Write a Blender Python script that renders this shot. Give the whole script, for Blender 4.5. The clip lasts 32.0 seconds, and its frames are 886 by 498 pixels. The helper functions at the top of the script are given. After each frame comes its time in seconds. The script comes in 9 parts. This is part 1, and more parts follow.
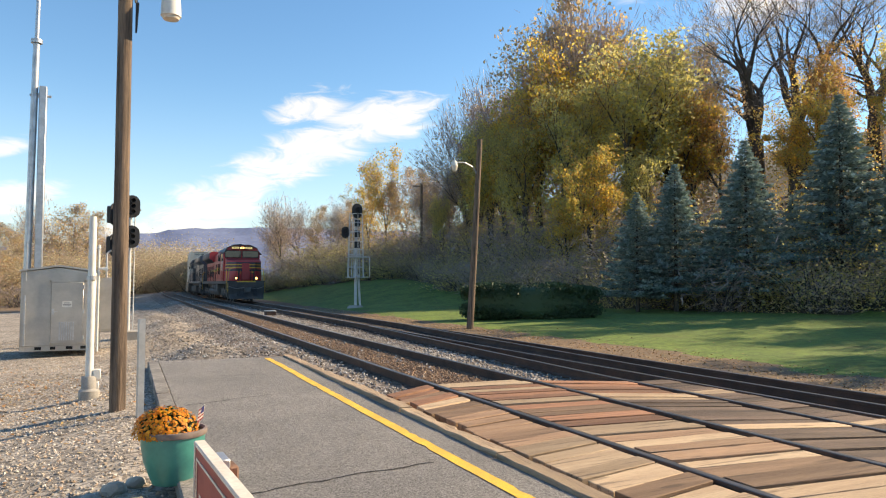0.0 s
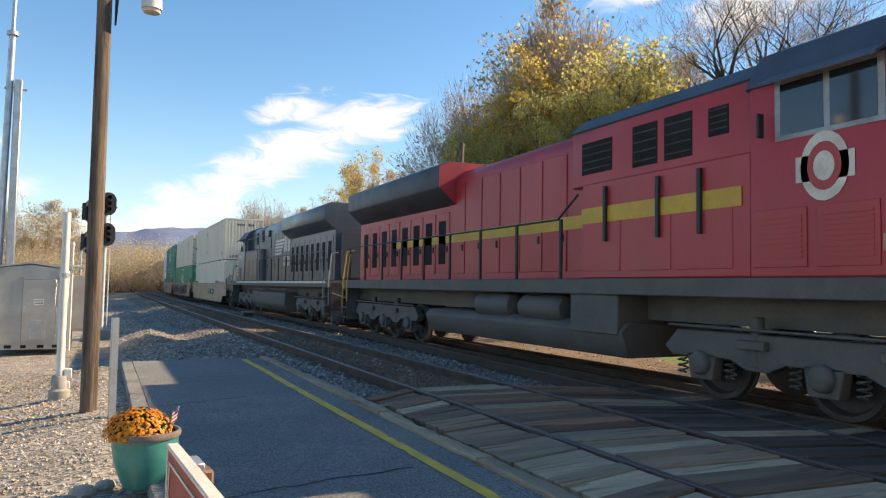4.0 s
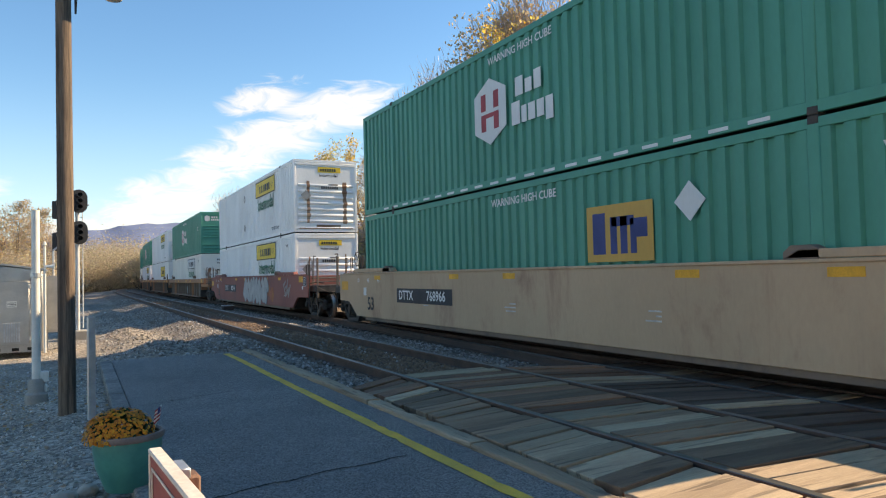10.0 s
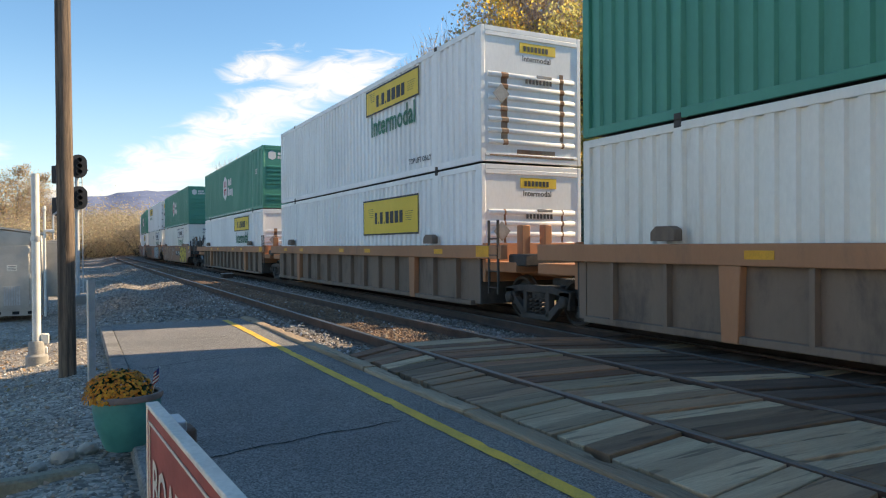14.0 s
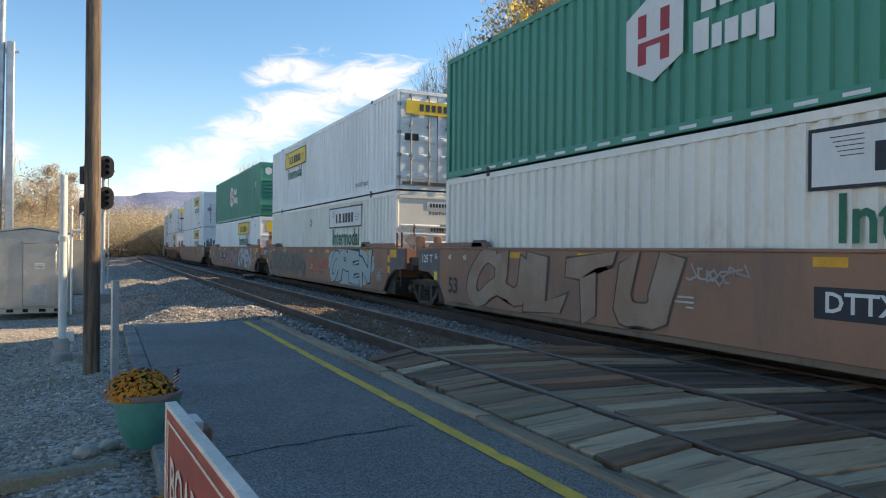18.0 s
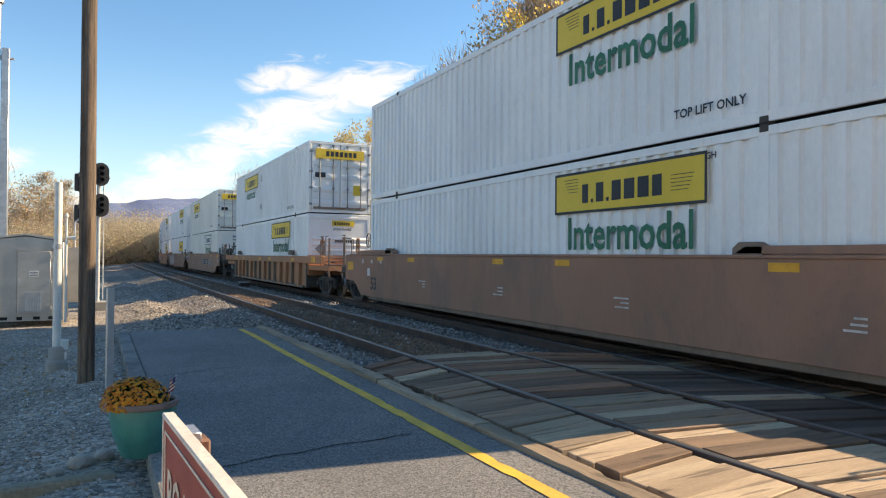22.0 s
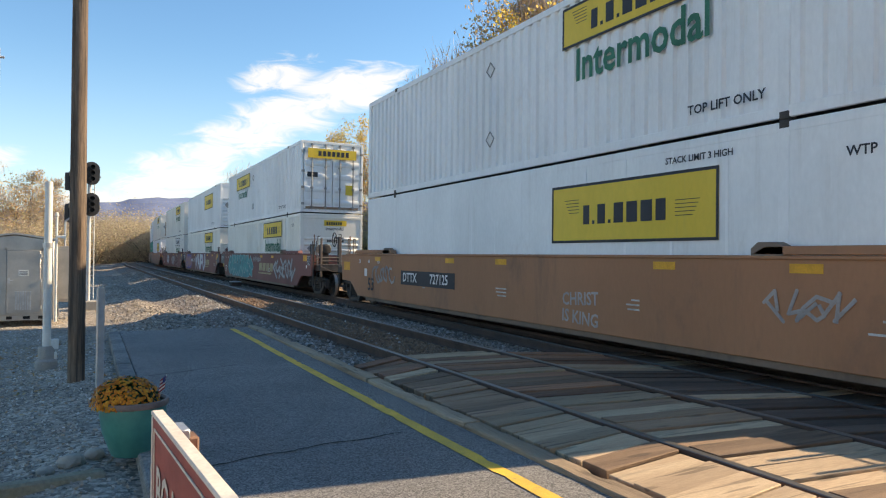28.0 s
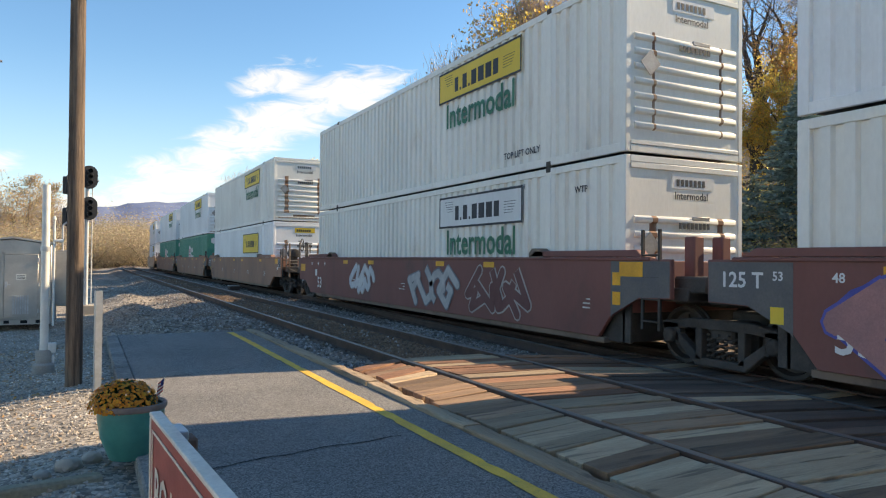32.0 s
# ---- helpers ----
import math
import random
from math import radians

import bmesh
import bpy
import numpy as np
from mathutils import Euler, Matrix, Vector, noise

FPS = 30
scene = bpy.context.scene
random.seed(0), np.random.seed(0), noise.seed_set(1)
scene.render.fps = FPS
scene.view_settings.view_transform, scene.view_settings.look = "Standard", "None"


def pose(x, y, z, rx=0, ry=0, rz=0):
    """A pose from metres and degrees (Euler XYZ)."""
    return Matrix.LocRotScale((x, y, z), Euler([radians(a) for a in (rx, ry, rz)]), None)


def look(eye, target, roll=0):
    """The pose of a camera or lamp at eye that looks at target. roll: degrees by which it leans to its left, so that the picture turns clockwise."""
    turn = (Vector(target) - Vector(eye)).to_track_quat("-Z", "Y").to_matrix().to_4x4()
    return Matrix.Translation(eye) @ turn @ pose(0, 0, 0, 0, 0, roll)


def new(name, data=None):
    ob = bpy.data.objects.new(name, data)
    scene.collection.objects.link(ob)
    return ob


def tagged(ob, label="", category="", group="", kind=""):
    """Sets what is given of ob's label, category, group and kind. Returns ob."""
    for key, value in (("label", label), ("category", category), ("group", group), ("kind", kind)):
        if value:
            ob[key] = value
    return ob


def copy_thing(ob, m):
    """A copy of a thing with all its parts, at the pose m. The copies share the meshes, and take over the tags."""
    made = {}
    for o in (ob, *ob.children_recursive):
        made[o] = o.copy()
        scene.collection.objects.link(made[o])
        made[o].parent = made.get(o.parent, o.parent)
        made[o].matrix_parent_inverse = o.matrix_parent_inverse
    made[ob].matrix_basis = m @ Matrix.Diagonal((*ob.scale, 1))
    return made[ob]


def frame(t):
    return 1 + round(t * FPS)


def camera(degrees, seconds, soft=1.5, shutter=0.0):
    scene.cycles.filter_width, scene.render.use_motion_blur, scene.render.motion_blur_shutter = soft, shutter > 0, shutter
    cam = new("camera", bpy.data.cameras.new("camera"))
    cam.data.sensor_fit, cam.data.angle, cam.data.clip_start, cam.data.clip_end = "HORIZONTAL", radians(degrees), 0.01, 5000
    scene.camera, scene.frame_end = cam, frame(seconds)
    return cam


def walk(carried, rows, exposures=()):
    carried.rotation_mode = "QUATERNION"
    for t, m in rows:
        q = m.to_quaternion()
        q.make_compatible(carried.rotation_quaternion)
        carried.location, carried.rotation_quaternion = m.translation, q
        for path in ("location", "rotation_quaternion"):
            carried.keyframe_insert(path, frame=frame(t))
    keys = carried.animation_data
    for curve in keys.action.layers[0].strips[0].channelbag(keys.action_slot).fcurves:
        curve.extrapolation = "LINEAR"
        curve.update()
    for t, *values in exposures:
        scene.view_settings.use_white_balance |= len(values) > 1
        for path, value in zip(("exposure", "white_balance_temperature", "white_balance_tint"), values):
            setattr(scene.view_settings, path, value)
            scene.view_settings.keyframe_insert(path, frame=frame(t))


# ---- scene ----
cam = camera(64.6, 32.0, soft=1.15)
PATH = [
    (0, (-3.99, -0.111, 1.425), (-3.172, 1.712, 1.523), 0.1),
    (0.5, (-3.998, -0.089, 1.407), (-3.182, 1.734, 1.506), 0.3),
    (1, (-4.009, -0.091, 1.413), (-3.188, 1.73, 1.522), 0.8),
    (1.5, (-4.013, -0.115, 1.413), (-3.199, 1.707, 1.531), 0.9),
    (2, (-4.01, -0.1, 1.411), (-3.199, 1.725, 1.526), 1.1),
    (2.5, (-3.984, -0.039, 1.401), (-3.166, 1.783, 1.503), 1.0),
    (3, (-3.995, -0.038, 1.407), (-3.168, 1.779, 1.525), 1.2),
    (3.5, (-3.982, -0.019, 1.409), (-3.133, 1.788, 1.525), 1.1),
    (5.5, (-3.981, -0.04, 1.411), (-3.068, 1.737, 1.504), 0.6),
    (6, (-3.965, -0.04, 1.414), (-3.037, 1.73, 1.504), 0.1),
    (6.5, (-3.982, -0.059, 1.417), (-3.044, 1.705, 1.51), 0.2),
    (7, (-3.965, 0.022, 1.416), (-3.01, 1.777, 1.503), -0.1),
    (7.5, (-3.972, 0.031, 1.411), (-2.99, 1.771, 1.492), -0.5),
    (8, (-3.983, 0.002, 1.377), (-2.956, 1.714, 1.489), -1.3),
    (8.5, (-3.938, -0.028, 1.402), (-2.958, 1.714, 1.458), 0.1),
    (9, (-3.957, -0.044, 1.38), (-2.998, 1.709, 1.455), 0.4),
    (9.5, (-3.944, 0.039, 1.408), (-3.041, 1.822, 1.481), -1.0),
    (10, (-3.958, 0.136, 1.396), (-3.034, 1.908, 1.463), -1.4),
    (10.5, (-3.962, 0.0, 1.389), (-3.056, 1.782, 1.44), -0.9),
    (11, (-3.973, -0.039, 1.4), (-3.078, 1.749, 1.43), -0.9),
    (11.5, (-3.971, 0.007, 1.395), (-3.084, 1.8, 1.411), -1.3),
    (12, (-3.967, 0.015, 1.399), (-3.074, 1.805, 1.393), -0.9),
    (12.5, (-3.966, 0.034, 1.396), (-3.061, 1.818, 1.388), -0.7),
    (13, (-3.97, 0.023, 1.377), (-3.056, 1.802, 1.37), -0.6),
    (13.5, (-3.964, 0.074, 1.381), (-3.042, 1.849, 1.369), -0.5),
    (14, (-3.956, 0.088, 1.37), (-3.032, 1.862, 1.358), -0.4),
    (14.5, (-3.966, 0.055, 1.372), (-3.037, 1.826, 1.36), -0.1),
    (16.5, (-3.956, 0.083, 1.377), (-3.013, 1.846, 1.358), -0.4),
    (17, (-3.956, 0.047, 1.386), (-3.015, 1.812, 1.371), -0.4),
    (17.5, (-3.964, 0.01, 1.372), (-3.043, 1.786, 1.371), 0.1),
    (18, (-3.959, -0.004, 1.393), (-3.087, 1.796, 1.395), 0.6),
    (18.5, (-3.961, 0.02, 1.393), (-3.088, 1.819, 1.404), 0.3),
    (19, (-3.961, 0.011, 1.399), (-3.09, 1.811, 1.417), 0.4),
    (19.5, (-3.973, 0.008, 1.397), (-3.1, 1.807, 1.411), -0.1),
    (20, (-3.964, -0.042, 1.398), (-3.091, 1.757, 1.423), 0.4),
    (20.5, (-3.958, 0.017, 1.391), (-3.083, 1.815, 1.417), 0.5),
    (21, (-3.96, 0.022, 1.397), (-3.083, 1.82, 1.416), 0.4),
    (21.5, (-3.946, 0.018, 1.384), (-3.067, 1.815, 1.4), 0.0),
    (22, (-3.964, 0.03, 1.396), (-3.081, 1.825, 1.417), 0.5),
    (22.5, (-3.965, 0.028, 1.392), (-3.081, 1.821, 1.413), 0.5),
    (23, (-3.963, 0.009, 1.392), (-3.077, 1.801, 1.417), 0.6),
    (23.5, (-3.957, 0.019, 1.375), (-3.069, 1.811, 1.405), 0.5),
    (24, (-3.947, 0.002, 1.388), (-3.057, 1.793, 1.412), 0.4),
    (24.5, (-3.97, 0.034, 1.388), (-3.075, 1.822, 1.406), 0.2),
    (25, (-3.951, 0.025, 1.39), (-3.058, 1.814, 1.416), 0.4),
    (25.5, (-3.962, 0.04, 1.389), (-3.066, 1.828, 1.412), 0.4),
    (27.5, (-3.955, 0.01, 1.394), (-3.055, 1.796, 1.413), 0.6),
    (28, (-3.962, -0.014, 1.397), (-3.06, 1.771, 1.418), 0.6),
    (28.5, (-3.957, 0.022, 1.384), (-3.056, 1.808, 1.405), 0.4),
    (29, (-3.958, 0.022, 1.391), (-3.058, 1.808, 1.416), 0.5),
    (29.5, (-3.958, 0.026, 1.383), (-3.058, 1.812, 1.406), 0.4),
    (30, (-3.973, -0.02, 1.387), (-3.069, 1.764, 1.415), 0.6),
    (30.5, (-3.971, -0.008, 1.383), (-3.069, 1.777, 1.407), 0.1),
    (31, (-3.972, -0.013, 1.397), (-3.068, 1.771, 1.425), 0.5),
    (31.5, (-3.96, 0.038, 1.398), (-3.057, 1.823, 1.423), 0.2),
    (32, (-3.961, 0.009, 1.381), (-3.055, 1.791, 1.413), 0.5),
]
walk(cam, [(t, look(eye, target, roll)) for t, eye, target, roll in PATH],
     exposures=((0.0, 1.36, 8050, 11), (32.0, 1.36, 8050, 11)))

# ---- world, sun and exposure ----
SUN_AZ, SUN_EL = math.atan2(1.0, -0.11), radians(32.0)   # azimuth from +y towards +x
SUN_DIR = Vector((math.sin(SUN_AZ) * math.cos(SUN_EL), math.cos(SUN_AZ) * math.cos(SUN_EL), math.sin(SUN_EL)))
SKY_STRENGTH, SUN_STRENGTH = 0.118, 3.3

sun = new("sun", bpy.data.lights.new("sun", "SUN"))
sun.data.energy, sun.data.angle, sun.data.color = SUN_STRENGTH, radians(0.55), (1.0, 0.88, 0.70)
sun.matrix_world = look((0, 0, 60), tuple(Vector((0, 0, 60)) - SUN_DIR))


class Nodes:
    """Short hand for node trees."""
    def __init__(self, tree):
        self.t = tree
        tree.nodes.clear()

    def add(self, kind, props=None, **ins):
        n = self.t.nodes.new("ShaderNode" + kind)
        p = props or {}
        if "operation" in p:
            n.operation = p["operation"]
        if "use_clamp" in p:
            n.use_clamp = p["use_clamp"]
        if "clamp" in p:
            n.clamp, n.interpolation_type = p["clamp"], p["interpolation_type"]
        if "blend_type" in p:
            n.blend_type = p["blend_type"]
        if "noise_dimensions" in p:
            n.noise_dimensions = p["noise_dimensions"]
        if "sky_type" in p:
            n.sky_type, n.sun_disc, n.sun_elevation, n.sun_rotation = p["sky_type"], p["sun_disc"], p["sun_elevation"], p["sun_rotation"]
            n.air_density, n.dust_density, n.ozone_density = p["air_density"], p["dust_density"], p["ozone_density"]
        for k, v in ins.items():
            key = int(k[1:]) if k[0] == "i" and k[1:].isdigit() else k.replace("_", " ")
            self.put(n.inputs[key], v)
        return n

    def put(self, socket, v):
        if isinstance(v, bpy.types.NodeSocket):
            self.t.links.new(v, socket)
        elif isinstance(v, bpy.types.Node):
            self.t.links.new(v.outputs[0], socket)
        else:
            socket.default_value = (*v, 1) if isinstance(v, tuple) and len(v) == 3 and socket.type == "RGBA" else v

    def math(self, op, a, b=0.0, c=0.0, clamp=False):
        n = self.add("Math", {"operation": op, "use_clamp": clamp}, i0=a, i1=b)
        if op in ("MULTIPLY_ADD", "SMOOTH_MIN", "SMOOTH_MAX"):
            self.put(n.inputs[2], c)
        return n.outputs[0]

    def ramp(self, fac, lo, hi):
        return self.add("MapRange", {"clamp": True, "interpolation_type": "SMOOTHSTEP"}, Value=fac, From_Min=lo, From_Max=hi).outputs[0]

    def mix(self, fac, a, b, blend="MIX"):
        return self.add("MixRGB", {"blend_type": blend}, Fac=fac, Color1=a, Color2=b).outputs[0]


# cloud puffs of the day's sky: azimuth from +y to the right, elevation, half widths, in degrees
CLOUDS = ((1.5, 3.4, 7.0, 1.9), (5.5, 5.6, 4.6, 2.3), (8.0, 7.8, 3.6, 2.0), (11.4, 9.2, 4.6, 1.7), (14.2, 11.0, 5.6, 2.3), (17.0, 12.4, 6.2, 1.9),
          (13.4, 14.0, 3.6, 1.5), (19.5, 13.2, 4.4, 2.2), (-8.5, 9.3, 2.6, 0.8), (-8.0, 5.8, 4.0, 1.2), (42.5, 23.0, 5.5, 1.1), (50.0, 21.0, 6.0, 2.5))
world = bpy.data.worlds.new("world")
scene.world = world
world.use_nodes = True
N = Nodes(world.node_tree)
sky = N.add("TexSky", {"sky_type": "NISHITA", "sun_disc": False, "sun_elevation": SUN_EL, "sun_rotation": SUN_AZ, "air_density": 1.0, "dust_density": 0.05, "ozone_density": 3.4})
vec = N.add("TexCoord").outputs["Generated"]
xyz = N.add("SeparateXYZ", i0=vec)
az = N.math("MULTIPLY", N.math("ARCTAN2", xyz.outputs[0], xyz.outputs[1]), 57.2958)
el = N.math("MULTIPLY", N.math("ARCSINE", xyz.outputs[2]), 57.2958)
mass = None
for a, e, ra, re_ in CLOUDS:
    da = N.math("DIVIDE", N.math("SUBTRACT", az, a), ra)
    # the puffs lean: their right ends ride higher
    de = N.math("DIVIDE", N.math("SUBTRACT", el, N.math("MULTIPLY_ADD", N.math("SUBTRACT", az, a), 0.22, e)), re_)
    m = N.math("SUBTRACT", 1.0, N.math("ADD", N.math("MULTIPLY", da, da), N.math("MULTIPLY", de, de)))
    mass = m if mass is None else N.math("SMOOTH_MAX", mass, m, 0.35)
flat = N.add("CombineXYZ", i0=N.math("MULTIPLY", az, 0.55), i1=N.math("MULTIPLY", el, 1.7))
fluff = N.add("TexNoise", {"noise_dimensions": "2D"}, Vector=flat, Scale=0.45, Detail=9.0, Roughness=0.62, Distortion=0.6)
dens = N.ramp(N.math("ADD", N.math("MAXIMUM", mass, -1.5), N.math("MULTIPLY", N.math("SUBTRACT", fluff.outputs[0], 0.48), 2.7)), -0.05, 1.25)
haze = N.math("MULTIPLY", N.ramp(el, 16.0, -2.0), 0.5)
cloudy = N.mix(N.math("MULTIPLY", dens, 0.92), N.mix(haze, N.add("HueSaturation", Saturation=1.2, Value=0.8, Color=sky.outputs[0]).outputs[0], (1.9, 2.7, 3.9)), (3.6, 3.75, 4.0))
N.add("OutputWorld", Surface=N.add("Background", Color=cloudy, Strength=SKY_STRENGTH))

# ---- materials ----
def material(name, a, b=None, rough=0.7, metal=0.0, scale=1.5, fine=45.0, bump=0.25, grain=0.25, vary=0.0, stretch=(1, 1, 1), stain=None, stain_at=(0.56, 0.72), stain_scale=0.6, streak=None, cells=0.0, cell_amount=1.0, checks=None):
    """A painted, stone or wood surface: two tones in large patches, fine grain in tone and relief, and stains."""
    mat = bpy.data.materials.new(name)
    mat.use_nodes = True
    n = Nodes(mat.node_tree)
    co = n.add("Mapping", Vector=n.add("TexCoord").outputs["Object"], Scale=stretch).outputs[0]
    big = n.add("TexNoise", Vector=co, Scale=scale, Detail=5.0, Roughness=0.6)
    small = n.add("TexNoise", Vector=co, Scale=fine, Detail=3.0, Roughness=0.6)
    col = n.mix(n.ramp(big.outputs[0], 0.34, 0.66), a, b or tuple(min(1, c * 0.72) for c in a))
    if stain:
        st = n.add("TexNoise", Vector=co, Scale=stain_scale, Detail=8.0, Roughness=0.7, Distortion=0.4)
        col = n.mix(n.math("MULTIPLY", n.ramp(st.outputs[0], *stain_at), 0.75), col, stain)
    if streak:
        # dirt that has run down
        run = n.add("TexNoise", Vector=n.add("Mapping", Vector=n.add("TexCoord").outputs["Object"], Scale=(9, 9, 0.35)).outputs[0], Scale=1.0, Detail=6.0, Roughness=0.65)
        patch = n.add("TexNoise", Vector=co, Scale=0.35, Detail=3.0)
        col = n.mix(n.math("MULTIPLY", n.math("MULTIPLY", n.ramp(run.outputs[0], 0.52, 0.74), n.ramp(patch.outputs[0], 0.35, 0.65)), 0.6), col, streak)
    if checks:
        # drying cracks along the grain, and knots
        raw = n.add("TexCoord").outputs["Object"]
        line = n.add("TexNoise", Vector=n.add("Mapping", Vector=raw, Scale=checks).outputs[0], Scale=1.0, Detail=3.0, Roughness=0.5)
        knot = n.add("TexVoronoi", Vector=n.add("Mapping", Vector=raw, Scale=tuple(1.0 + 0.22 * c for c in checks)).outputs[0], Scale=0.75)
        mark = n.math("MAXIMUM", n.ramp(line.outputs[0], 0.60, 0.66), n.ramp(knot.outputs["Distance"], 0.13, 0.07))
        col = n.mix(n.math("MULTIPLY", mark, 0.5), col, (0.05, 0.034, 0.025))
    shade = n.math("MULTIPLY_ADD", n.math("SUBTRACT", small.outputs[0], 0.5), grain * 2, 1.0)
    if cells:
        # separate grains, each with its own tone
        grit = n.add("TexVoronoi", Vector=co, Scale=cells)
        tone = n.add("SeparateXYZ", i0=grit.outputs["Color"]).outputs[0]
        shade = n.math("MULTIPLY", shade, n.math("MULTIPLY_ADD", n.math("SUBTRACT", tone, 0.5), cell_amount, 1.0))
    if vary:
        shade = n.math("MULTIPLY", shade, n.math("MULTIPLY_ADD", n.math("SUBTRACT", n.add("ObjectInfo").outputs["Random"], 0.5), vary * 2, 1.0))
    col = n.add("VectorMath", {"operation": "SCALE"}, i0=col, Scale=shade).outputs[0]
    r = n.math("MULTIPLY_ADD", n.math("SUBTRACT", big.outputs[0], 0.5), 0.25, rough, clamp=True)
    bmp = n.add("Bump", Strength=bump, Distance=0.01, Height=small.outputs[0])
    p = n.add("BsdfPrincipled", Base_Color=col, Roughness=r, Metallic=metal, Normal=bmp.outputs[0])
    n.add("OutputMaterial", Surface=p)
    return mat


def foliage(name, tones, through_light=0.35, rough=0.6):
    """Leaves: each island its own tone of the list, with light through them."""
    mat = bpy.data.materials.new(name)
    mat.use_nodes = True
    n = Nodes(mat.node_tree)
    rnd = n.add("NewGeometry").outputs["Random Per Island"]
    ramp = n.add("ValToRGB", i0=rnd)
    e = ramp.color_ramp.elements
    while len(e) < len(tones):
        e.new(0.5)
    for i, c in enumerate(tones):
        e[i].position, e[i].color = i / (len(tones) - 1), (*c, 1)
    big = n.add("TexNoise", Vector=n.add("TexCoord").outputs["Object"], Scale=0.35, Detail=3.0)
    col = n.add("VectorMath", {"operation": "SCALE"}, i0=ramp.outputs[0], Scale=n.math("MULTIPLY_ADD", big.outputs[0], 1.0, 0.5)).outputs[0]
    d = n.add("BsdfPrincipled", Base_Color=col, Roughness=rough)
    t = n.add("BsdfTranslucent", Color=col)
    n.add("OutputMaterial", Surface=n.add("MixShader", Fac=through_light, i1=d.outputs[0], i2=t.outputs[0]))
    return mat


def glow(name, colour, strength):
    mat = bpy.data.materials.new(name)
    mat.use_nodes = True
    n = Nodes(mat.node_tree)
    n.add("OutputMaterial", Surface=n.add("Emission", Color=colour, Strength=strength))
    return mat


def glossy_glass(name, tint, rough=0.06):
    mat = bpy.data.materials.new(name)
    mat.use_nodes = True
    n = Nodes(mat.node_tree)
    n.add("OutputMaterial", Surface=n.add("BsdfPrincipled", Base_Color=tint, Roughness=rough, Specular_IOR_Level=0.8))
    return mat


ASPHALT = material("asphalt", (0.215, 0.2, 0.184), (0.172, 0.162, 0.152), rough=0.9, scale=0.5, fine=120, bump=0.8, grain=0.5, cells=115, cell_amount=1.25, stain=(0.185, 0.175, 0.162), stain_scale=0.35)
CONCRETE = material("old_concrete", (0.40, 0.37, 0.33), (0.30, 0.28, 0.25), rough=0.9, fine=80, bump=0.6, grain=0.4)
SLAB = material("grimy_edging", (0.25, 0.23, 0.205), (0.17, 0.155, 0.14), rough=0.9, fine=60, bump=0.7, grain=0.5, cells=50, cell_amount=0.6)
YELLOW_PAINT = material("yellow_line_paint", (0.86, 0.50, 0.06), (0.68, 0.41, 0.07), rough=0.75, scale=4, fine=110, bump=0.6, grain=0.35, stain=(0.25, 0.21, 0.12), stain_at=(0.62, 0.7), stain_scale=7)
GRAVEL = material("gravel", (0.345, 0.295, 0.24), (0.225, 0.192, 0.157), rough=0.95, scale=0.9, fine=30, bump=1.0, grain=0.6, cells=26, cell_amount=1.2, stain=(0.26, 0.19, 0.125), stain_scale=0.5)
BALLAST = material("ballast", (0.22, 0.19, 0.165), (0.14, 0.105, 0.082), rough=0.95, scale=0.8, fine=24, bump=1.0, grain=0.6, cells=14, cell_amount=1.3, stain=(0.13, 0.085, 0.055), stain_scale=0.45, stain_at=(0.45, 0.65))
GRASS = material("mown_grass", (0.125, 0.185, 0.026), (0.085, 0.14, 0.022), rough=0.9, scale=0.5, fine=26, bump=1.0, grain=0.9, cells=7, cell_amount=0.55, stain=(0.13, 0.13, 0.035), stain_scale=0.25)
TRACK_BED = material("rusty_track_bed", (0.15, 0.10, 0.068), (0.09, 0.063, 0.047), rough=0.95, scale=0.8, fine=24, bump=1.0, grain=0.6, cells=16, cell_amount=1.3)
SHOULDER = material("brown_ballast_shoulder", (0.32, 0.27, 0.22), (0.20, 0.165, 0.13), rough=0.95, scale=0.7, fine=24, bump=1.0, grain=0.6, stain=(0.2, 0.145, 0.1), stain_scale=0.5, cells=14, cell_amount=1.3)
SOIL = material("leafy_soil", (0.19, 0.125, 0.075), (0.13, 0.09, 0.055), rough=0.95, scale=0.9, fine=26, bump=1.0, grain=0.7, stain=(0.11, 0.13, 0.045), stain_scale=0.6)
WOOD_FLOOR = material("woodland_floor", (0.12, 0.085, 0.05), (0.07, 0.065, 0.03), rough=0.95, scale=0.5, fine=14, bump=1.0, grain=0.6)
CREOSOTE = material("creosoted_wood", (0.09, 0.065, 0.048), (0.05, 0.038, 0.03), rough=0.9, scale=3, fine=50, bump=0.6, grain=0.4, stretch=(0.3, 4, 4), vary=0.25)
PLANK = material("weathered_plank", (0.31, 0.192, 0.115), (0.215, 0.13, 0.08), rough=0.85, scale=1.3, fine=28, bump=0.55, grain=0.4, stretch=(0.35, 5, 5), vary=0.4, stain=(0.17, 0.10, 0.062), stain_scale=1.2, checks=(1.0, 16, 16))
GREY_PLANK = material("grey_plank", (0.46, 0.335, 0.215), (0.36, 0.25, 0.16), rough=0.9, scale=1.3, fine=28, bump=0.55, grain=0.4, stretch=(0.35, 5, 5), vary=0.34, stain=(0.2, 0.16, 0.12), stain_scale=1.2, checks=(1.0, 16, 16))
# slightly darker boards, taken darker still to carry the passing train's shade
DARK_PLANK = material("shade_darkened_plank", (0.125, 0.083, 0.06), (0.075, 0.05, 0.038), rough=0.85, scale=1.3, fine=28, bump=0.5, grain=0.4, stretch=(0.35, 5, 5), vary=0.4, stain=(0.07, 0.05, 0.042), stain_scale=1.0, checks=(1.0, 16, 16))
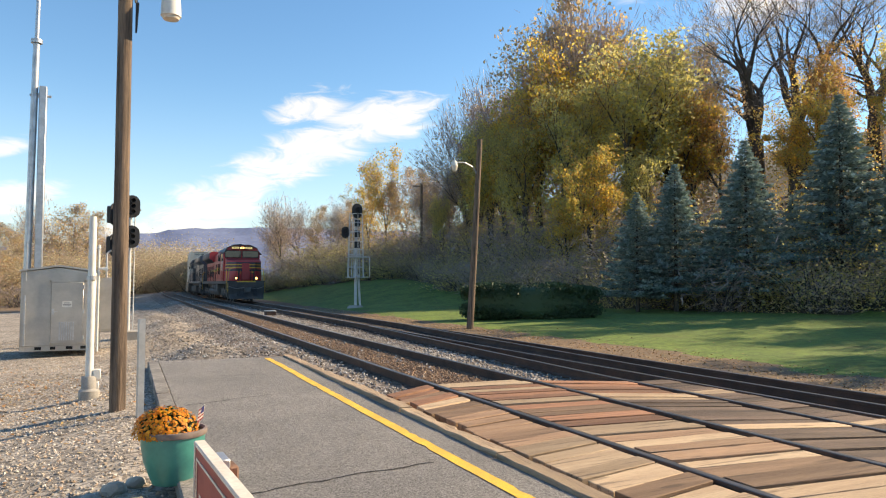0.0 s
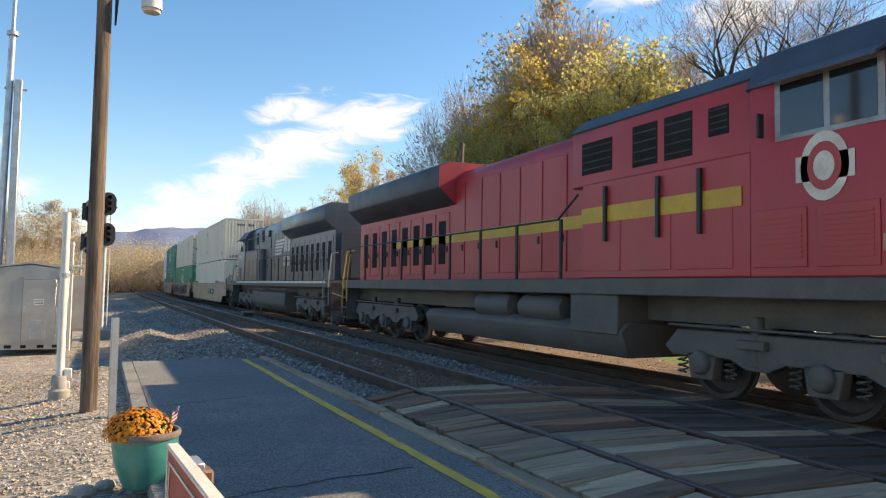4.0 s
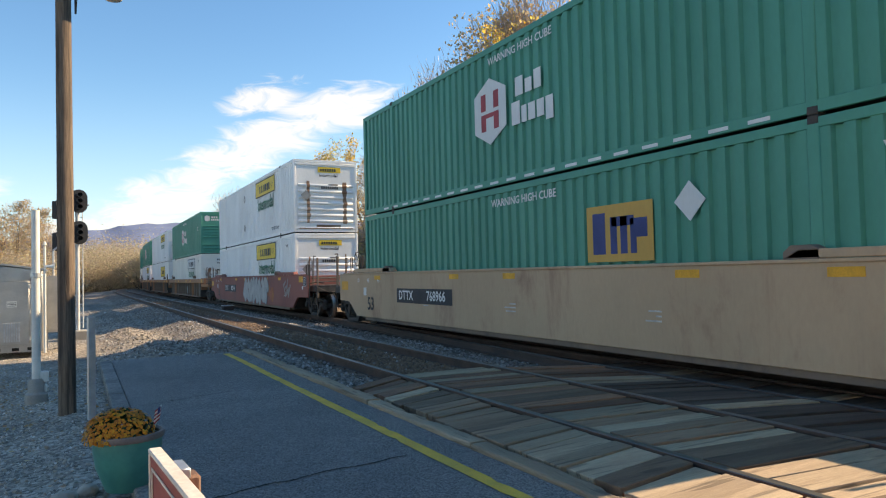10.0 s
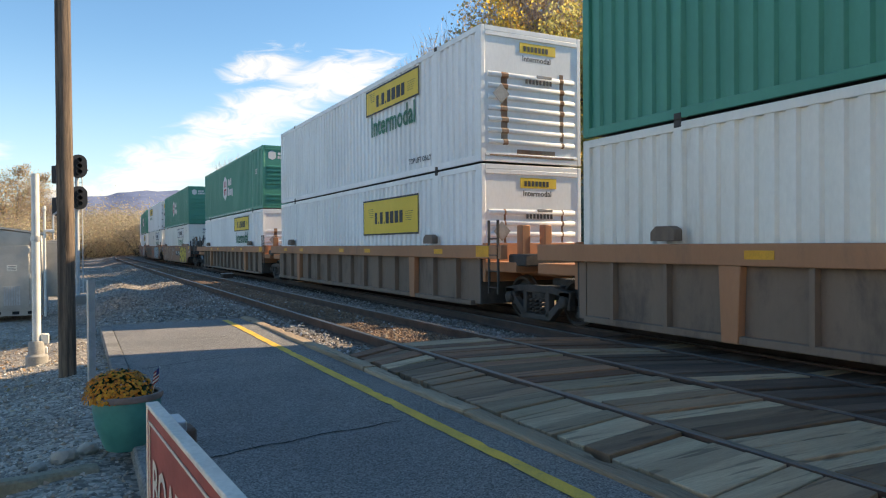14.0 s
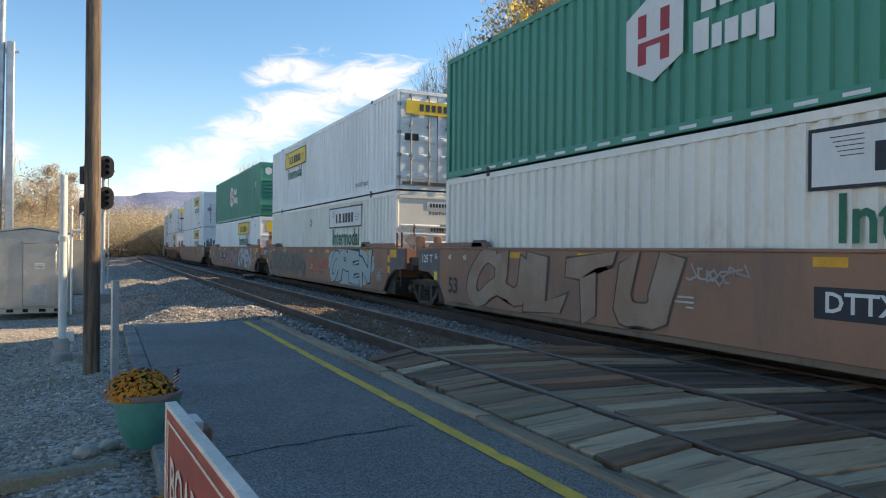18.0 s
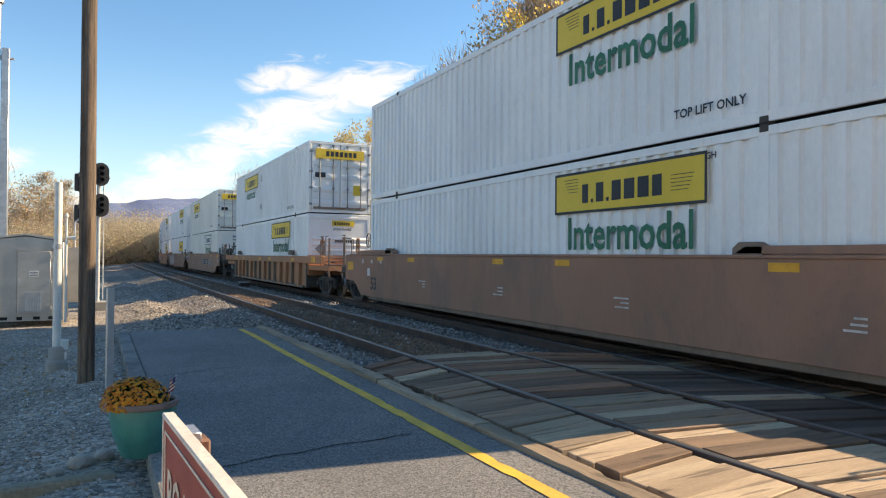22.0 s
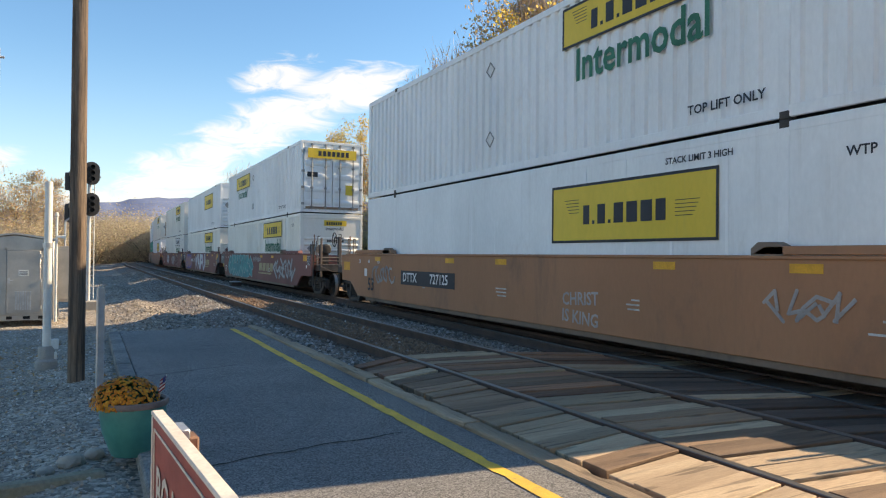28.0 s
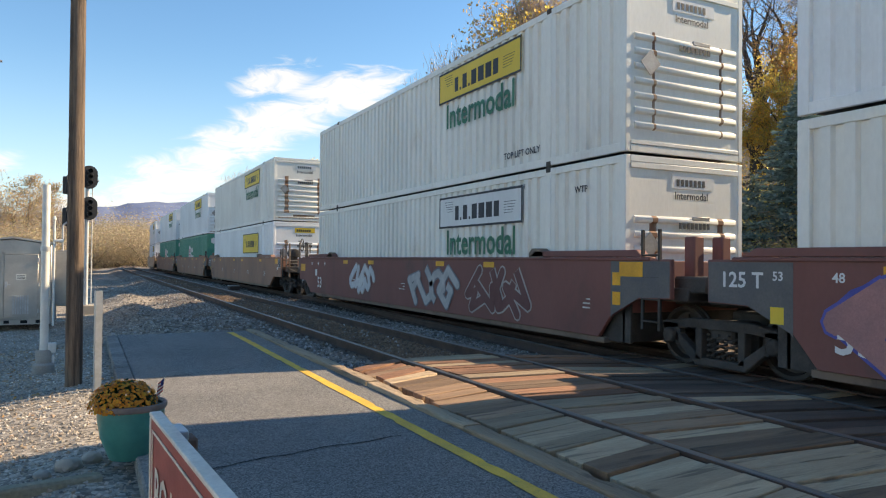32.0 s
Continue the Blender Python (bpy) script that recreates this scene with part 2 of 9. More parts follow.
RED_PLANK = material("red_brown_plank", (0.31, 0.15, 0.083), (0.215, 0.102, 0.058), rough=0.85, scale=1.3, fine=28, bump=0.5, grain=0.4, stretch=(0.35, 5, 5), vary=0.45, stain=(0.12, 0.065, 0.045), stain_scale=1.2, checks=(1.0, 16, 16))
CURB_WOOD = material("curb_timber", (0.43, 0.31, 0.20), (0.31, 0.22, 0.145), rough=0.9, scale=1.5, fine=30, bump=0.6, grain=0.45, stretch=(5, 0.35, 5), vary=0.25, stain=(0.2, 0.14, 0.095), stain_scale=1.5, checks=(16, 1.0, 16))
RAIL_RUST = material("rusty_rail", (0.11, 0.062, 0.043), (0.07, 0.043, 0.034), rough=0.85, scale=2, fine=60, bump=0.3, grain=0.4)
RAIL_SHINE = material("polished_rail_head", (0.20, 0.185, 0.17), (0.15, 0.135, 0.125), rough=0.42, metal=0.75, scale=3, fine=60, bump=0.05, grain=0.15, stretch=(6, 0.3, 6))
POLE_WOOD = material("pole_wood", (0.215, 0.15, 0.105), (0.11, 0.08, 0.06), rough=0.92, scale=2.2, fine=16, bump=1.0, grain=0.8, stretch=(9, 9, 0.4), stain=(0.06, 0.042, 0.032), stain_scale=2.2, stain_at=(0.5, 0.62))
GALV = material("galvanised_steel", (0.55, 0.56, 0.57), (0.42, 0.43, 0.44), rough=0.45, metal=0.75, scale=4, fine=30, bump=0.05, grain=0.12)
SIGNAL_GREY = material("weathered_zinc_paint", (0.62, 0.62, 0.60), (0.5, 0.5, 0.49), rough=0.6, scale=4, fine=30, bump=0.05, grain=0.12)
ALU = material("bare_aluminium", (0.52, 0.49, 0.45), (0.42, 0.395, 0.365), rough=0.42, metal=0.8, scale=1.5, fine=20, bump=0.04, grain=0.08, stain=(0.42, 0.40, 0.37), stain_scale=1.0)
WHITE_PAINT = material("white_paint", (0.80, 0.78, 0.72), (0.66, 0.64, 0.58), rough=0.55, scale=3, fine=40, bump=0.1, grain=0.1, stain=(0.42, 0.36, 0.28), stain_scale=2.0, stain_at=(0.62, 0.75))
BLACK = material("black_paint", (0.018, 0.018, 0.02), (0.03, 0.03, 0.032), rough=0.6, scale=3, fine=40, bump=0.1, grain=0.2)
DARK_HOLE = material("dark_gap", (0.012, 0.012, 0.012), rough=0.9)
TEAL = material("teal_glaze", (0.055, 0.27, 0.225), (0.035, 0.19, 0.175), rough=0.35, scale=3, fine=30, bump=0.08, grain=0.12, stain=(0.13, 0.2, 0.16), stain_scale=3)
POT_RIM = material("grey_brown_rim", (0.23, 0.175, 0.15), (0.17, 0.13, 0.115), rough=0.6, scale=6, fine=50, bump=0.2)
EARTH = material("potting_soil", (0.035, 0.024, 0.018), rough=0.95, fine=50, bump=1.0)
SIGN_RED = material("faded_sign_red", (0.36, 0.065, 0.05), (0.29, 0.055, 0.045), rough=0.6, scale=4, fine=50, bump=0.1, grain=0.12)
SIGN_WHITE = material("sign_cream", (0.74, 0.66, 0.56), (0.62, 0.54, 0.45), rough=0.65, scale=4, fine=50, bump=0.15)
BROWN_POST = material("brown_stained_wood", (0.25, 0.13, 0.085), (0.17, 0.09, 0.06), rough=0.8, scale=3, fine=40, bump=0.4, stretch=(6, 6, 0.5))
ROCK = material("field_stone", (0.45, 0.41, 0.35), (0.30, 0.27, 0.23), rough=0.9, scale=5, fine=40, bump=0.6, grain=0.3)
MOSSY = material("mossy_edging", (0.25, 0.22, 0.15), (0.31, 0.27, 0.2), rough=0.95, scale=3, fine=40, bump=0.8, grain=0.4)
BARK = material("bark", (0.105, 0.085, 0.07), (0.06, 0.05, 0.042), rough=0.95, scale=2, fine=22, bump=1.0, grain=0.4, stretch=(3, 3, 0.6))
# the blue is distance haze put into the ridge's base colour
MOUNTAIN = material("hazed_forest_ridge", (0.17, 0.21, 0.33), (0.13, 0.165, 0.27), rough=1.0, scale=0.012, fine=0.06, bump=0.0, grain=0.3)

# ---- mesh helpers ----
class Geo:
    """Collects vertices and faces of one mesh."""
    def __init__(self):
        self.v, self.f, self.m = [], [], []
        self.slot = 0

    def add(self, vs, fs):
        k = len(self.v)
        self.v += [tuple(p) for p in vs]
        self.f += [tuple(i + k for i in f) for f in fs]
        self.m += [self.slot] * len(fs)
        return self

    def box(self, x0, x1, y0, y1, z0, z1):
        return self.add([(x, y, z) for z in (z0, z1) for y in (y0, y1) for x in (x0, x1)],
                        [(0, 2, 3, 1), (4, 5, 7, 6), (0, 1, 5, 4), (2, 6, 7, 3), (0, 4, 6, 2), (1, 3, 7, 5)])

    def prism(self, poly, lo, hi, axis="x"):
        """A polygon in the plane across the axis, pushed from lo to hi."""
        put = {"x": lambda a, b, c: (c, a, b), "y": lambda a, b, c: (a, c, b), "z": lambda a, b, c: (a, b, c)}[axis]
        n = len(poly)
        vs = [put(a, b, lo) for a, b in poly] + [put(a, b, hi) for a, b in poly]
        return self.add(vs, [tuple(range(n))[::-1], tuple(range(n, 2 * n))] + [(i, (i + 1) % n, n + (i + 1) % n, n + i) for i in range(n)])

    def tube(self, p, q, r0, r1=None, n=8, cap=True):
        p, q = Vector(p), Vector(q)
        r1 = r0 if r1 is None else r1
        d = (q - p).normalized()
        a = d.orthogonal().normalized()
        b = d.cross(a)
        vs = [c + (a * math.cos(t) + b * math.sin(t)) * r for c, r in ((p, r0), (q, r1)) for t in (2 * math.pi * i / n for i in range(n))]
        fs = [(i, (i + 1) % n, n + (i + 1) % n, n + i) for i in range(n)]
        if cap:
            fs += [tuple(range(n))[::-1], tuple(range(n, 2 * n))]
        return self.add(vs, fs)

    def pipe(self, pts, r, n=6):
        for p, q in zip(pts, pts[1:]):
            self.tube(p, q, r, n=n)
        return self

    def lathe(self, prof, centre=(0, 0, 0), axis="z", n=20):
        """prof: (radius, height) pairs."""
        c = Vector(centre)
        vs = []
        for r, h in prof:
            for i in range(n):
                t = 2 * math.pi * i / n
                u, w = r * math.cos(t), r * math.sin(t)
                vs.append(c + Vector({"z": (u, w, h), "x": (h, u, w), "y": (w, h, u)}[axis]))
        fs = [(j * n + i, j * n + (i + 1) % n, (j + 1) * n + (i + 1) % n, (j + 1) * n + i) for j in range(len(prof) - 1) for i in range(n)]
        return self.add(vs, fs)

    def quad(self, a, b, c, d):
        return self.add((a, b, c, d), [(0, 1, 2, 3)])

    def mesh(self, name, mats, bevel=0.0, smooth=True, fix=True):
        me = bpy.data.meshes.new(name)
        me.from_pydata(self.v, [], self.f)
        mats = mats if isinstance(mats, (list, tuple)) else [mats]
        for m in mats:
            me.materials.append(m)
        if len(mats) > 1:
            me.polygons.foreach_set("material_index", self.m)
        if fix or bevel:
            bm = bmesh.new()
            bm.from_mesh(me)
            bmesh.ops.recalc_face_normals(bm, faces=bm.faces)
            if bevel:
                sharp = [e for e in bm.edges if len(e.link_faces) == 2 and e.calc_face_angle(0) > 0.6]
                bmesh.ops.bevel(bm, geom=sharp, offset=bevel, segments=1, affect="EDGES", clamp_overlap=True)
            bm.to_mesh(me)
            bm.free()
        if smooth:
            me.shade_smooth()
            me.set_sharp_from_angle(angle=0.62)
        return me


def part(name, geo, mat, parent=None, label="", bevel=0.0, smooth=True, fix=True, at=None):
    me = geo if isinstance(geo, bpy.types.Mesh) else geo.mesh(name, mat, bevel, smooth, fix)
    ob = new(name, me)
    ob.parent = parent
    if at is not None:
        ob.matrix_basis = at
    if label:
        ob["label"] = label
    if name in SMALL:
        ob["kind"] = "stuff"
    return ob


# printed marks too small to pick apart
SMALL = {"name_bar", "number_bar", "mark_bar", "stencil_bar", "scroll_line", "reflector_tape", "border", "emblem_bar", "emblem_block", "graffiti_outline", "graffiti_fill", "graffiti_cloud", "name_blocks", "side_emblem", "spring_nest", "pinstripe", "branch", "twig_mass", "stem", "name_block", "brake_pipe"}


def thing(name, label, category, m=None, group="", kind=""):
    ob = new(name)
    ob.empty_display_size = 0.2
    if m is not None:
        ob.matrix_basis = m
    return tagged(ob, label, category, group, kind)


LETTERS = {}
def lettering(text, size, stretch=1.0):
    """A flat mesh of the words in the built-in font, centred, facing +z, cached."""
    key = (text, size, stretch)
    if key not in LETTERS:
        cu = bpy.data.curves.new("lettering", "FONT")
        cu.body, cu.size, cu.resolution_u, cu.align_x, cu.align_y, cu.offset = text, size, 2, "CENTER", "CENTER", 0.02 * size
        ob = bpy.data.objects.new("lettering", cu)
        scene.collection.objects.link(ob)
        dg = bpy.context.evaluated_depsgraph_get()
        me = bpy.data.meshes.new_from_object(ob.evaluated_get(dg))
        bpy.data.objects.remove(ob)
        me.transform(Matrix.Diagonal((stretch, 1, 1, 1)))
        me.materials.clear()
        LETTERS[key] = me
    return LETTERS[key]


def letters(text, size, mat, parent, m, stretch=1.0, name="lettering", label=""):
    me = lettering(text, size, stretch).copy()
    me.materials.clear()
    me.materials.append(mat)
    return part(name, me, mat, parent, label, at=m)


# faces -x (the near side of the train): text runs along -y ... seen from the platform it reads left to right
def near_side(x, y, z, tilt=0):
    return Matrix.Translation((x, y, z)) @ Matrix(((0, 0, -1, 0), (-1, 0, 0, 0), (0, 1, 0, 0), (0, 0, 0, 1))) @ pose(0, 0, 0, 0, 0, tilt)


# faces -y (the leading ends of the train)
def lead_side(x, y, z):
    return Matrix.Translation((x, y, z)) @ pose(0, 0, 0, 90, 0, 0)


# ---- the lie of the land ----
CURVE_Y, CURVE_R = 82.0, 600.0
TRACK_1, TRACK_2, HALF = 0.7525, 4.80, 0.7525
RAIL_2 = -0.105                     # the far track's rail heads lie a little lower


def bend(s, x0):
    """A point of the line at s metres along it, x0 across, and its heading (radians to the right)."""
    if s <= CURVE_Y:
        return x0, s, 0.0
    a = (s - CURVE_Y) / CURVE_R
    r = CURVE_R - x0 + TRACK_2
    return TRACK_2 + CURVE_R - r * math.cos(a), CURVE_Y + r * math.sin(a), a


def shift(y):
    if y <= CURVE_Y:
        return 0.0
    u = min(y - CURVE_Y, 420.0)
    return CURVE_R - math.sqrt(CURVE_R ** 2 - u * u) + max(0.0, y - CURVE_Y - 420.0)


def lerp_table(tab, x):
    if x <= tab[0][0]:
        return tab[0][1]
    for (a, p), (b, q) in zip(tab, tab[1:]):
        if x <= b:
            return p + (q - p) * (x - a) / (b - a)
    return tab[-1][1]


def smooth01(x):
    x = min(1.0, max(0.0, x))
    return x * x * (3 - 2 * x)


NEAR_TAB = ((-60, -0.7), (-12, -0.45), (-8, -0.42), (-5.3, -0.36), (-4.0, -0.17), (-3.4, -0.2), (-1.6, -0.3), (-0.75, -0.17), (0.0, -0.145), (1.6, -0.145), (2.2, -0.19), (2.5, -0.25), (3.0, -0.30), (6.4, -0.30),
            (7.6, -0.48), (9.0, -0.5), (26, 0.0), (30, 0.7), (42, 4.2), (62, 10.5), (110, 24.0), (200, 30.0))
FAR_TAB = ((-60, -1.2), (-12, -0.8), (-6, -0.6), (-3.2, -0.55), (-1.9, -0.5), (-0.75, -0.17), (0.0, -0.145), (1.6, -0.145), (2.2, -0.19), (2.5, -0.25), (3.0, -0.30), (6.4, -0.30),
           (7.6, -0.48), (9.0, -0.5), (26, 0.0), (30, 0.7), (42, 4.2), (62, 10.5), (110, 24.0), (200, 30.0))
MOUNDS = ((-2.2, 18.5, 0.8, 1.5, 0.42), (-2.6, 24.0, 0.8, 2.2, 0.42), (-2.5, 31.0, 0.9, 2.6, 0.40), (-2.7, 40.0, 0.9, 3.5, 0.36), (-1.6, 16.2, 0.7, 1.0, 0.14))


def lawn_edge(y):
    """How far from the near rail the mown lawn reaches."""
    return lerp_table(((-60, 31), (15, 29), (22, 26.5), (28, 24.3), (36, 23), (47, 20.4), (53, 20.4), (62, 21.6), (70, 19.4), (78, 17.8), (88, 16), (97, 13), (120, 11)), y)


def gz(x, y):
    u = x - shift(y)
    k = smooth01((y - 14.3) / 2.5)
    z = lerp_table(NEAR_TAB, u) * (1 - k) + lerp_table(FAR_TAB, u) * k
    e = lawn_edge(y)
    if u > e:
        z += 1.8 * smooth01((u - e) / 8)
    if u > 9:
        z += 2.1 * smooth01((y - 36) / 34) * smooth01((u - 9.5) / 12)
    for mx, my, rx, ry, h in MOUNDS:
        z += h * math.exp(-((u - mx) / rx) ** 2 - ((y - my) / ry) ** 2)
    if u < -0.9 or u > 7:
        z += 0.035 * noise.noise((x * 0.7, y * 0.7, 1.0))
    if u > 28:
        z += 1.2 * noise.noise((x * 0.06, y * 0.06, 3.0))
    return z


def span(stops):
    out = []
    for a, b, step in stops:
        n = max(1, round((b - a) / step))
        out += [a + (b - a) * i / n for i in range(n)]
    return out + [stops[-1][1]]


def build_ground():
    us = span(((-2600, -200, 800), (-200, -60, 35), (-60, -20, 8), (-20, -8, 1.5), (-8, 0, 0.25), (0, 6, 0.3), (6, 10, 0.25), (10, 30, 1.0), (30, 70, 4), (70, 200, 26), (200, 2600, 800)))
    ys = span(((-2500, -430, 690), (-430, -30, 40), (-30, -6, 3), (-6, 50, 0.45), (50, 100, 2), (100, 300, 10), (300, 500, 25), (500, 3200, 900)))
    g = Geo()
    vs = [(u + shift(y), y, gz(u + shift(y), y)) for y in ys for u in us]
    w = len(us)
    fs, ms = [], []
    for j in range(len(ys) - 1):
        for i in range(w - 1):
            u, y = (us[i] + us[i + 1]) / 2, (ys[j] + ys[j + 1]) / 2
            e = 0.5 * noise.noise((u * 0.8, y * 0.8, 7.0)) + 0.25 * noise.noise((u * 2.5, y * 2.5, 9.0))
            if u < -1.5 + 0.3 * e:
                m = 2 if u < -26 else (6 if (y > 14.3 and u > -3.6 + 0.8 * e) else (0 if y < 60 + 6 * e else 2))
            elif min(abs(u - TRACK_1), abs(u - TRACK_2)) < 1.02 + 0.2 * e:
                m = 5
            elif u < 7.7 + e:
                m = 1
            elif u < 9.9 + 1.3 * e:
                m = 2
            elif u < lawn_edge(y) + 0.6 * e:
                m = 3
            else:
                m = 4
            fs.append((j * w + i, j * w + i + 1, (j + 1) * w + i + 1, (j + 1) * w + i))
            ms.append(m)
    g.v, g.f, g.m = vs, fs, ms
    ob = part("ground", g, [GRAVEL, BALLAST, SOIL, GRASS, WOOD_FLOOR, TRACK_BED, SHOULDER], fix=False)
    tagged(ob, "gravel lot, ballast, mown lawn and wooded slope", "ground", kind="structure")


build_ground()


def gauntlet(y):
    """How far the second pair of rails lies beside the far track's own, before it runs into them."""
    return -0.755 + 0.67 * min(1.0, max(0.0, (y - 9.5) / 14.5))


def rail_mesh(x0, z0=0.0, beside=False):
    prof = ((-0.07, -0.17), (0.07, -0.17), (0.07, -0.155), (0.012, -0.135), (0.012, -0.045), (0.036, -0.035), (0.036, -0.006), (0.03, 0.0), (-0.03, 0.0), (-0.036, -0.006), (-0.036, -0.035), (-0.012, -0.045), (-0.012, -0.135), (-0.07, -0.155))
    ss = span(((-430, -20, 205), (-20, CURVE_Y, 51), (CURVE_Y, 560, 8)))
    if beside:
        ss = span(((-60, 9.5, 35), (9.5, 24.0, 2)))
    g = Geo()
    n = len(prof)
    for s in ss:
        for a, z in prof:
            x, y, _ = bend(s, x0 + a + (gauntlet(s) if beside else 0.0))
            g.v.append((x, y, z + z0))
    for j in range(len(ss) - 1):
        for i in range(n):
            g.f.append((j * n + i, j * n + (i + 1) % n, (j + 1) * n + (i + 1) % n, (j + 1) * n + i))
            g.m.append(1 if i in (6, 7, 8) else 0)
    return g


def build_tracks():
    tie = Geo().box(-1.3, 1.3, -0.115, 0.115, -0.33, -0.165).mesh("tie", CREOSOTE, bevel=0.012)
    plate = Geo()
    for sx in (-1, 1):
        plate.box(sx * HALF - 0.15, sx * HALF + 0.15, -0.09, 0.09, -0.166, -0.15)
        for dx in (-0.1, 0.1):
            plate.box(sx * HALF + dx - 0.015, sx * HALF + dx + 0.015, -0.05, -0.02, -0.15, -0.125)
    plate = plate.mesh("tie_plate", RAIL_RUST)
    for xc, first, zr in ((TRACK_1, 9.6, 0.0), (TRACK_2, 0.3, RAIL_2)):
        t = thing("railway_track", "rusty steel rails on dark ties in stone ballast", "railway track", kind="structure")
        for sx in (-1, 1):
            part("rail", rail_mesh(xc + sx * HALF, zr), [RAIL_RUST, RAIL_SHINE], t)
            if zr:
                part("rail", rail_mesh(xc + sx * HALF, zr, True), [RAIL_RUST, RAIL_SHINE], t, "rail of the gauntlet pair")
        s, i = first, 0
        while s < 82:
            m = pose(xc + random.uniform(-0.03, 0.03), s, zr, 0, 0, random.uniform(-0.8, 0.8))
            part("tie", tie, None, t, at=m)
            part("tie_plate", plate, None, t, at=pose(xc, s, zr))
            s += 0.52 + random.uniform(-0.02, 0.02) if s < 45 else 1.04


def build_platform():
    p = thing("platform", "low asphalt station platform with a timber edge", "platform", kind="structure")
    g = Geo()
    # the surface sags a little between its edges
    xs, ys = span(((-3.42, -1.07, 0.3),)), span(((-9, 14.45, 0.5),))
    w = len(xs)
    top = [(x, y + (0.03 * math.sin(x * 3) if y > 14 else 0), -0.075 + 0.008 * noise.noise((x, y * 0.5, 2))) for y in ys for x in xs]
    g.v = top
    g.f = [(j * w + i, j * w + i + 1, (j + 1) * w + i + 1, (j + 1) * w + i) for j in range(len(ys) - 1) for i in range(w - 1)]
    g.m = [0] * len(g.f)
    g.box(-3.42, -1.07, -9, 14.44, -0.5, -0.1)
    part("asphalt", g, ASPHALT, p, fix=False)
    y = -9.0
    while y < 14.3:
        e = min(y + 2.4, 14.42)
        part("edging_slab", Geo().box(-3.62, -3.425, y + 0.01, e - 0.01, -0.5, -0.068 + random.uniform(-0.008, 0.008)), SLAB, p, "grimy concrete edging", bevel=0.015)
        y += 2.4
    # the painted safety line, with a slightly ragged edge
    g = Geo()
    ys = span(((-8.5, 14.2, 0.12),))
    l = [(-1.478 + 0.007 * noise.noise((y * 3, 0, 0)) + (0.02 if random.random() < 0.04 else 0), y) for y in ys]
    r = [(-1.362 + 0.007 * noise.noise((y * 3, 5, 0)) - (0.02 if random.random() < 0.04 else 0), y) for y in ys]
    h = lambda x, y: -0.069 + 0.008 * noise.noise((x, y * 0.5, 2))
    for i in range(len(ys) - 1):
        g.quad(*[(a, b, h(a, b)) for a, b in (l[i], r[i], r[i + 1], l[i + 1])])
    part("safety_line", g, YELLOW_PAINT, p, "worn yellow painted safety line", fix=False)
    # cracks
    for (x0, y0, x1, y1) in ((-3.4, 5.05, -1.62, 5.35), (-3.3, 9.1, -2.2, 9.5), (-2.6, 11.8, -1.7, 11.6), (-3.4, 1.9, -2.0, 2.2)):
        g = Geo()
        n = 26
        pts = []
        for i in range(n + 1):
            t = i / n
            pts.append((x0 + (x1 - x0) * t, y0 + (y1 - y0) * t + 0.05 * noise.noise((t * 6, x0, y0)) + 0.02 * noise.noise((t * 25, x0, y0))))
        for a, b in zip(pts, pts[1:]):
            wdt = 0.006 + 0.006 * random.random()
            g.quad((a[0], a[1] - wdt, h(*a) - 0.002), (b[0], b[1] - wdt, h(*b) - 0.002), (b[0], b[1] + wdt, h(*b) - 0.002), (a[0], a[1] + wdt, h(*a) - 0.002))
        part("crack", g, DARK_HOLE, p, "thin dark crack", fix=False)


def rough_beam(x0, x1, y0, y1, z0, z1, seed):
    """A squared timber with worn, splintered edges."""
    g = Geo()
    n = max(3, round((y1 - y0) / 0.09))
    for i in range(n + 1):
        y = y0 + (y1 - y0) * i / n
        w = lambda k, f: noise.noise((y * f, k, seed))
        r = 0.018 + 0.02 * max(0.0, w(5, 5)) + (0.03 if w(9, 3) > 0.42 else 0.0)
        a, b, t = x0 + 0.012 * w(1, 3), x1 - 0.015 * abs(w(2, 6)) - (0.035 if w(7, 2.2) > 0.4 else 0.0), z1 + 0.01 * w(3, 4)
        g.v += [(a, y, z0), (a, y, t - 0.012), (a + 0.012, y, t), (b - r, y, t), (b, y, t - r), (b, y, z0)]
    for i in range(n):
        for j in range(6):
            g.f.append((i * 6 + j, i * 6 + (j + 1) % 6, i * 6 + 6 + (j + 1) % 6, i * 6 + 6 + j))
    g.f += [tuple(range(6))[::-1], tuple(range(n * 6, n * 6 + 6))]
    g.m = [0] * len(g.f)
    return g


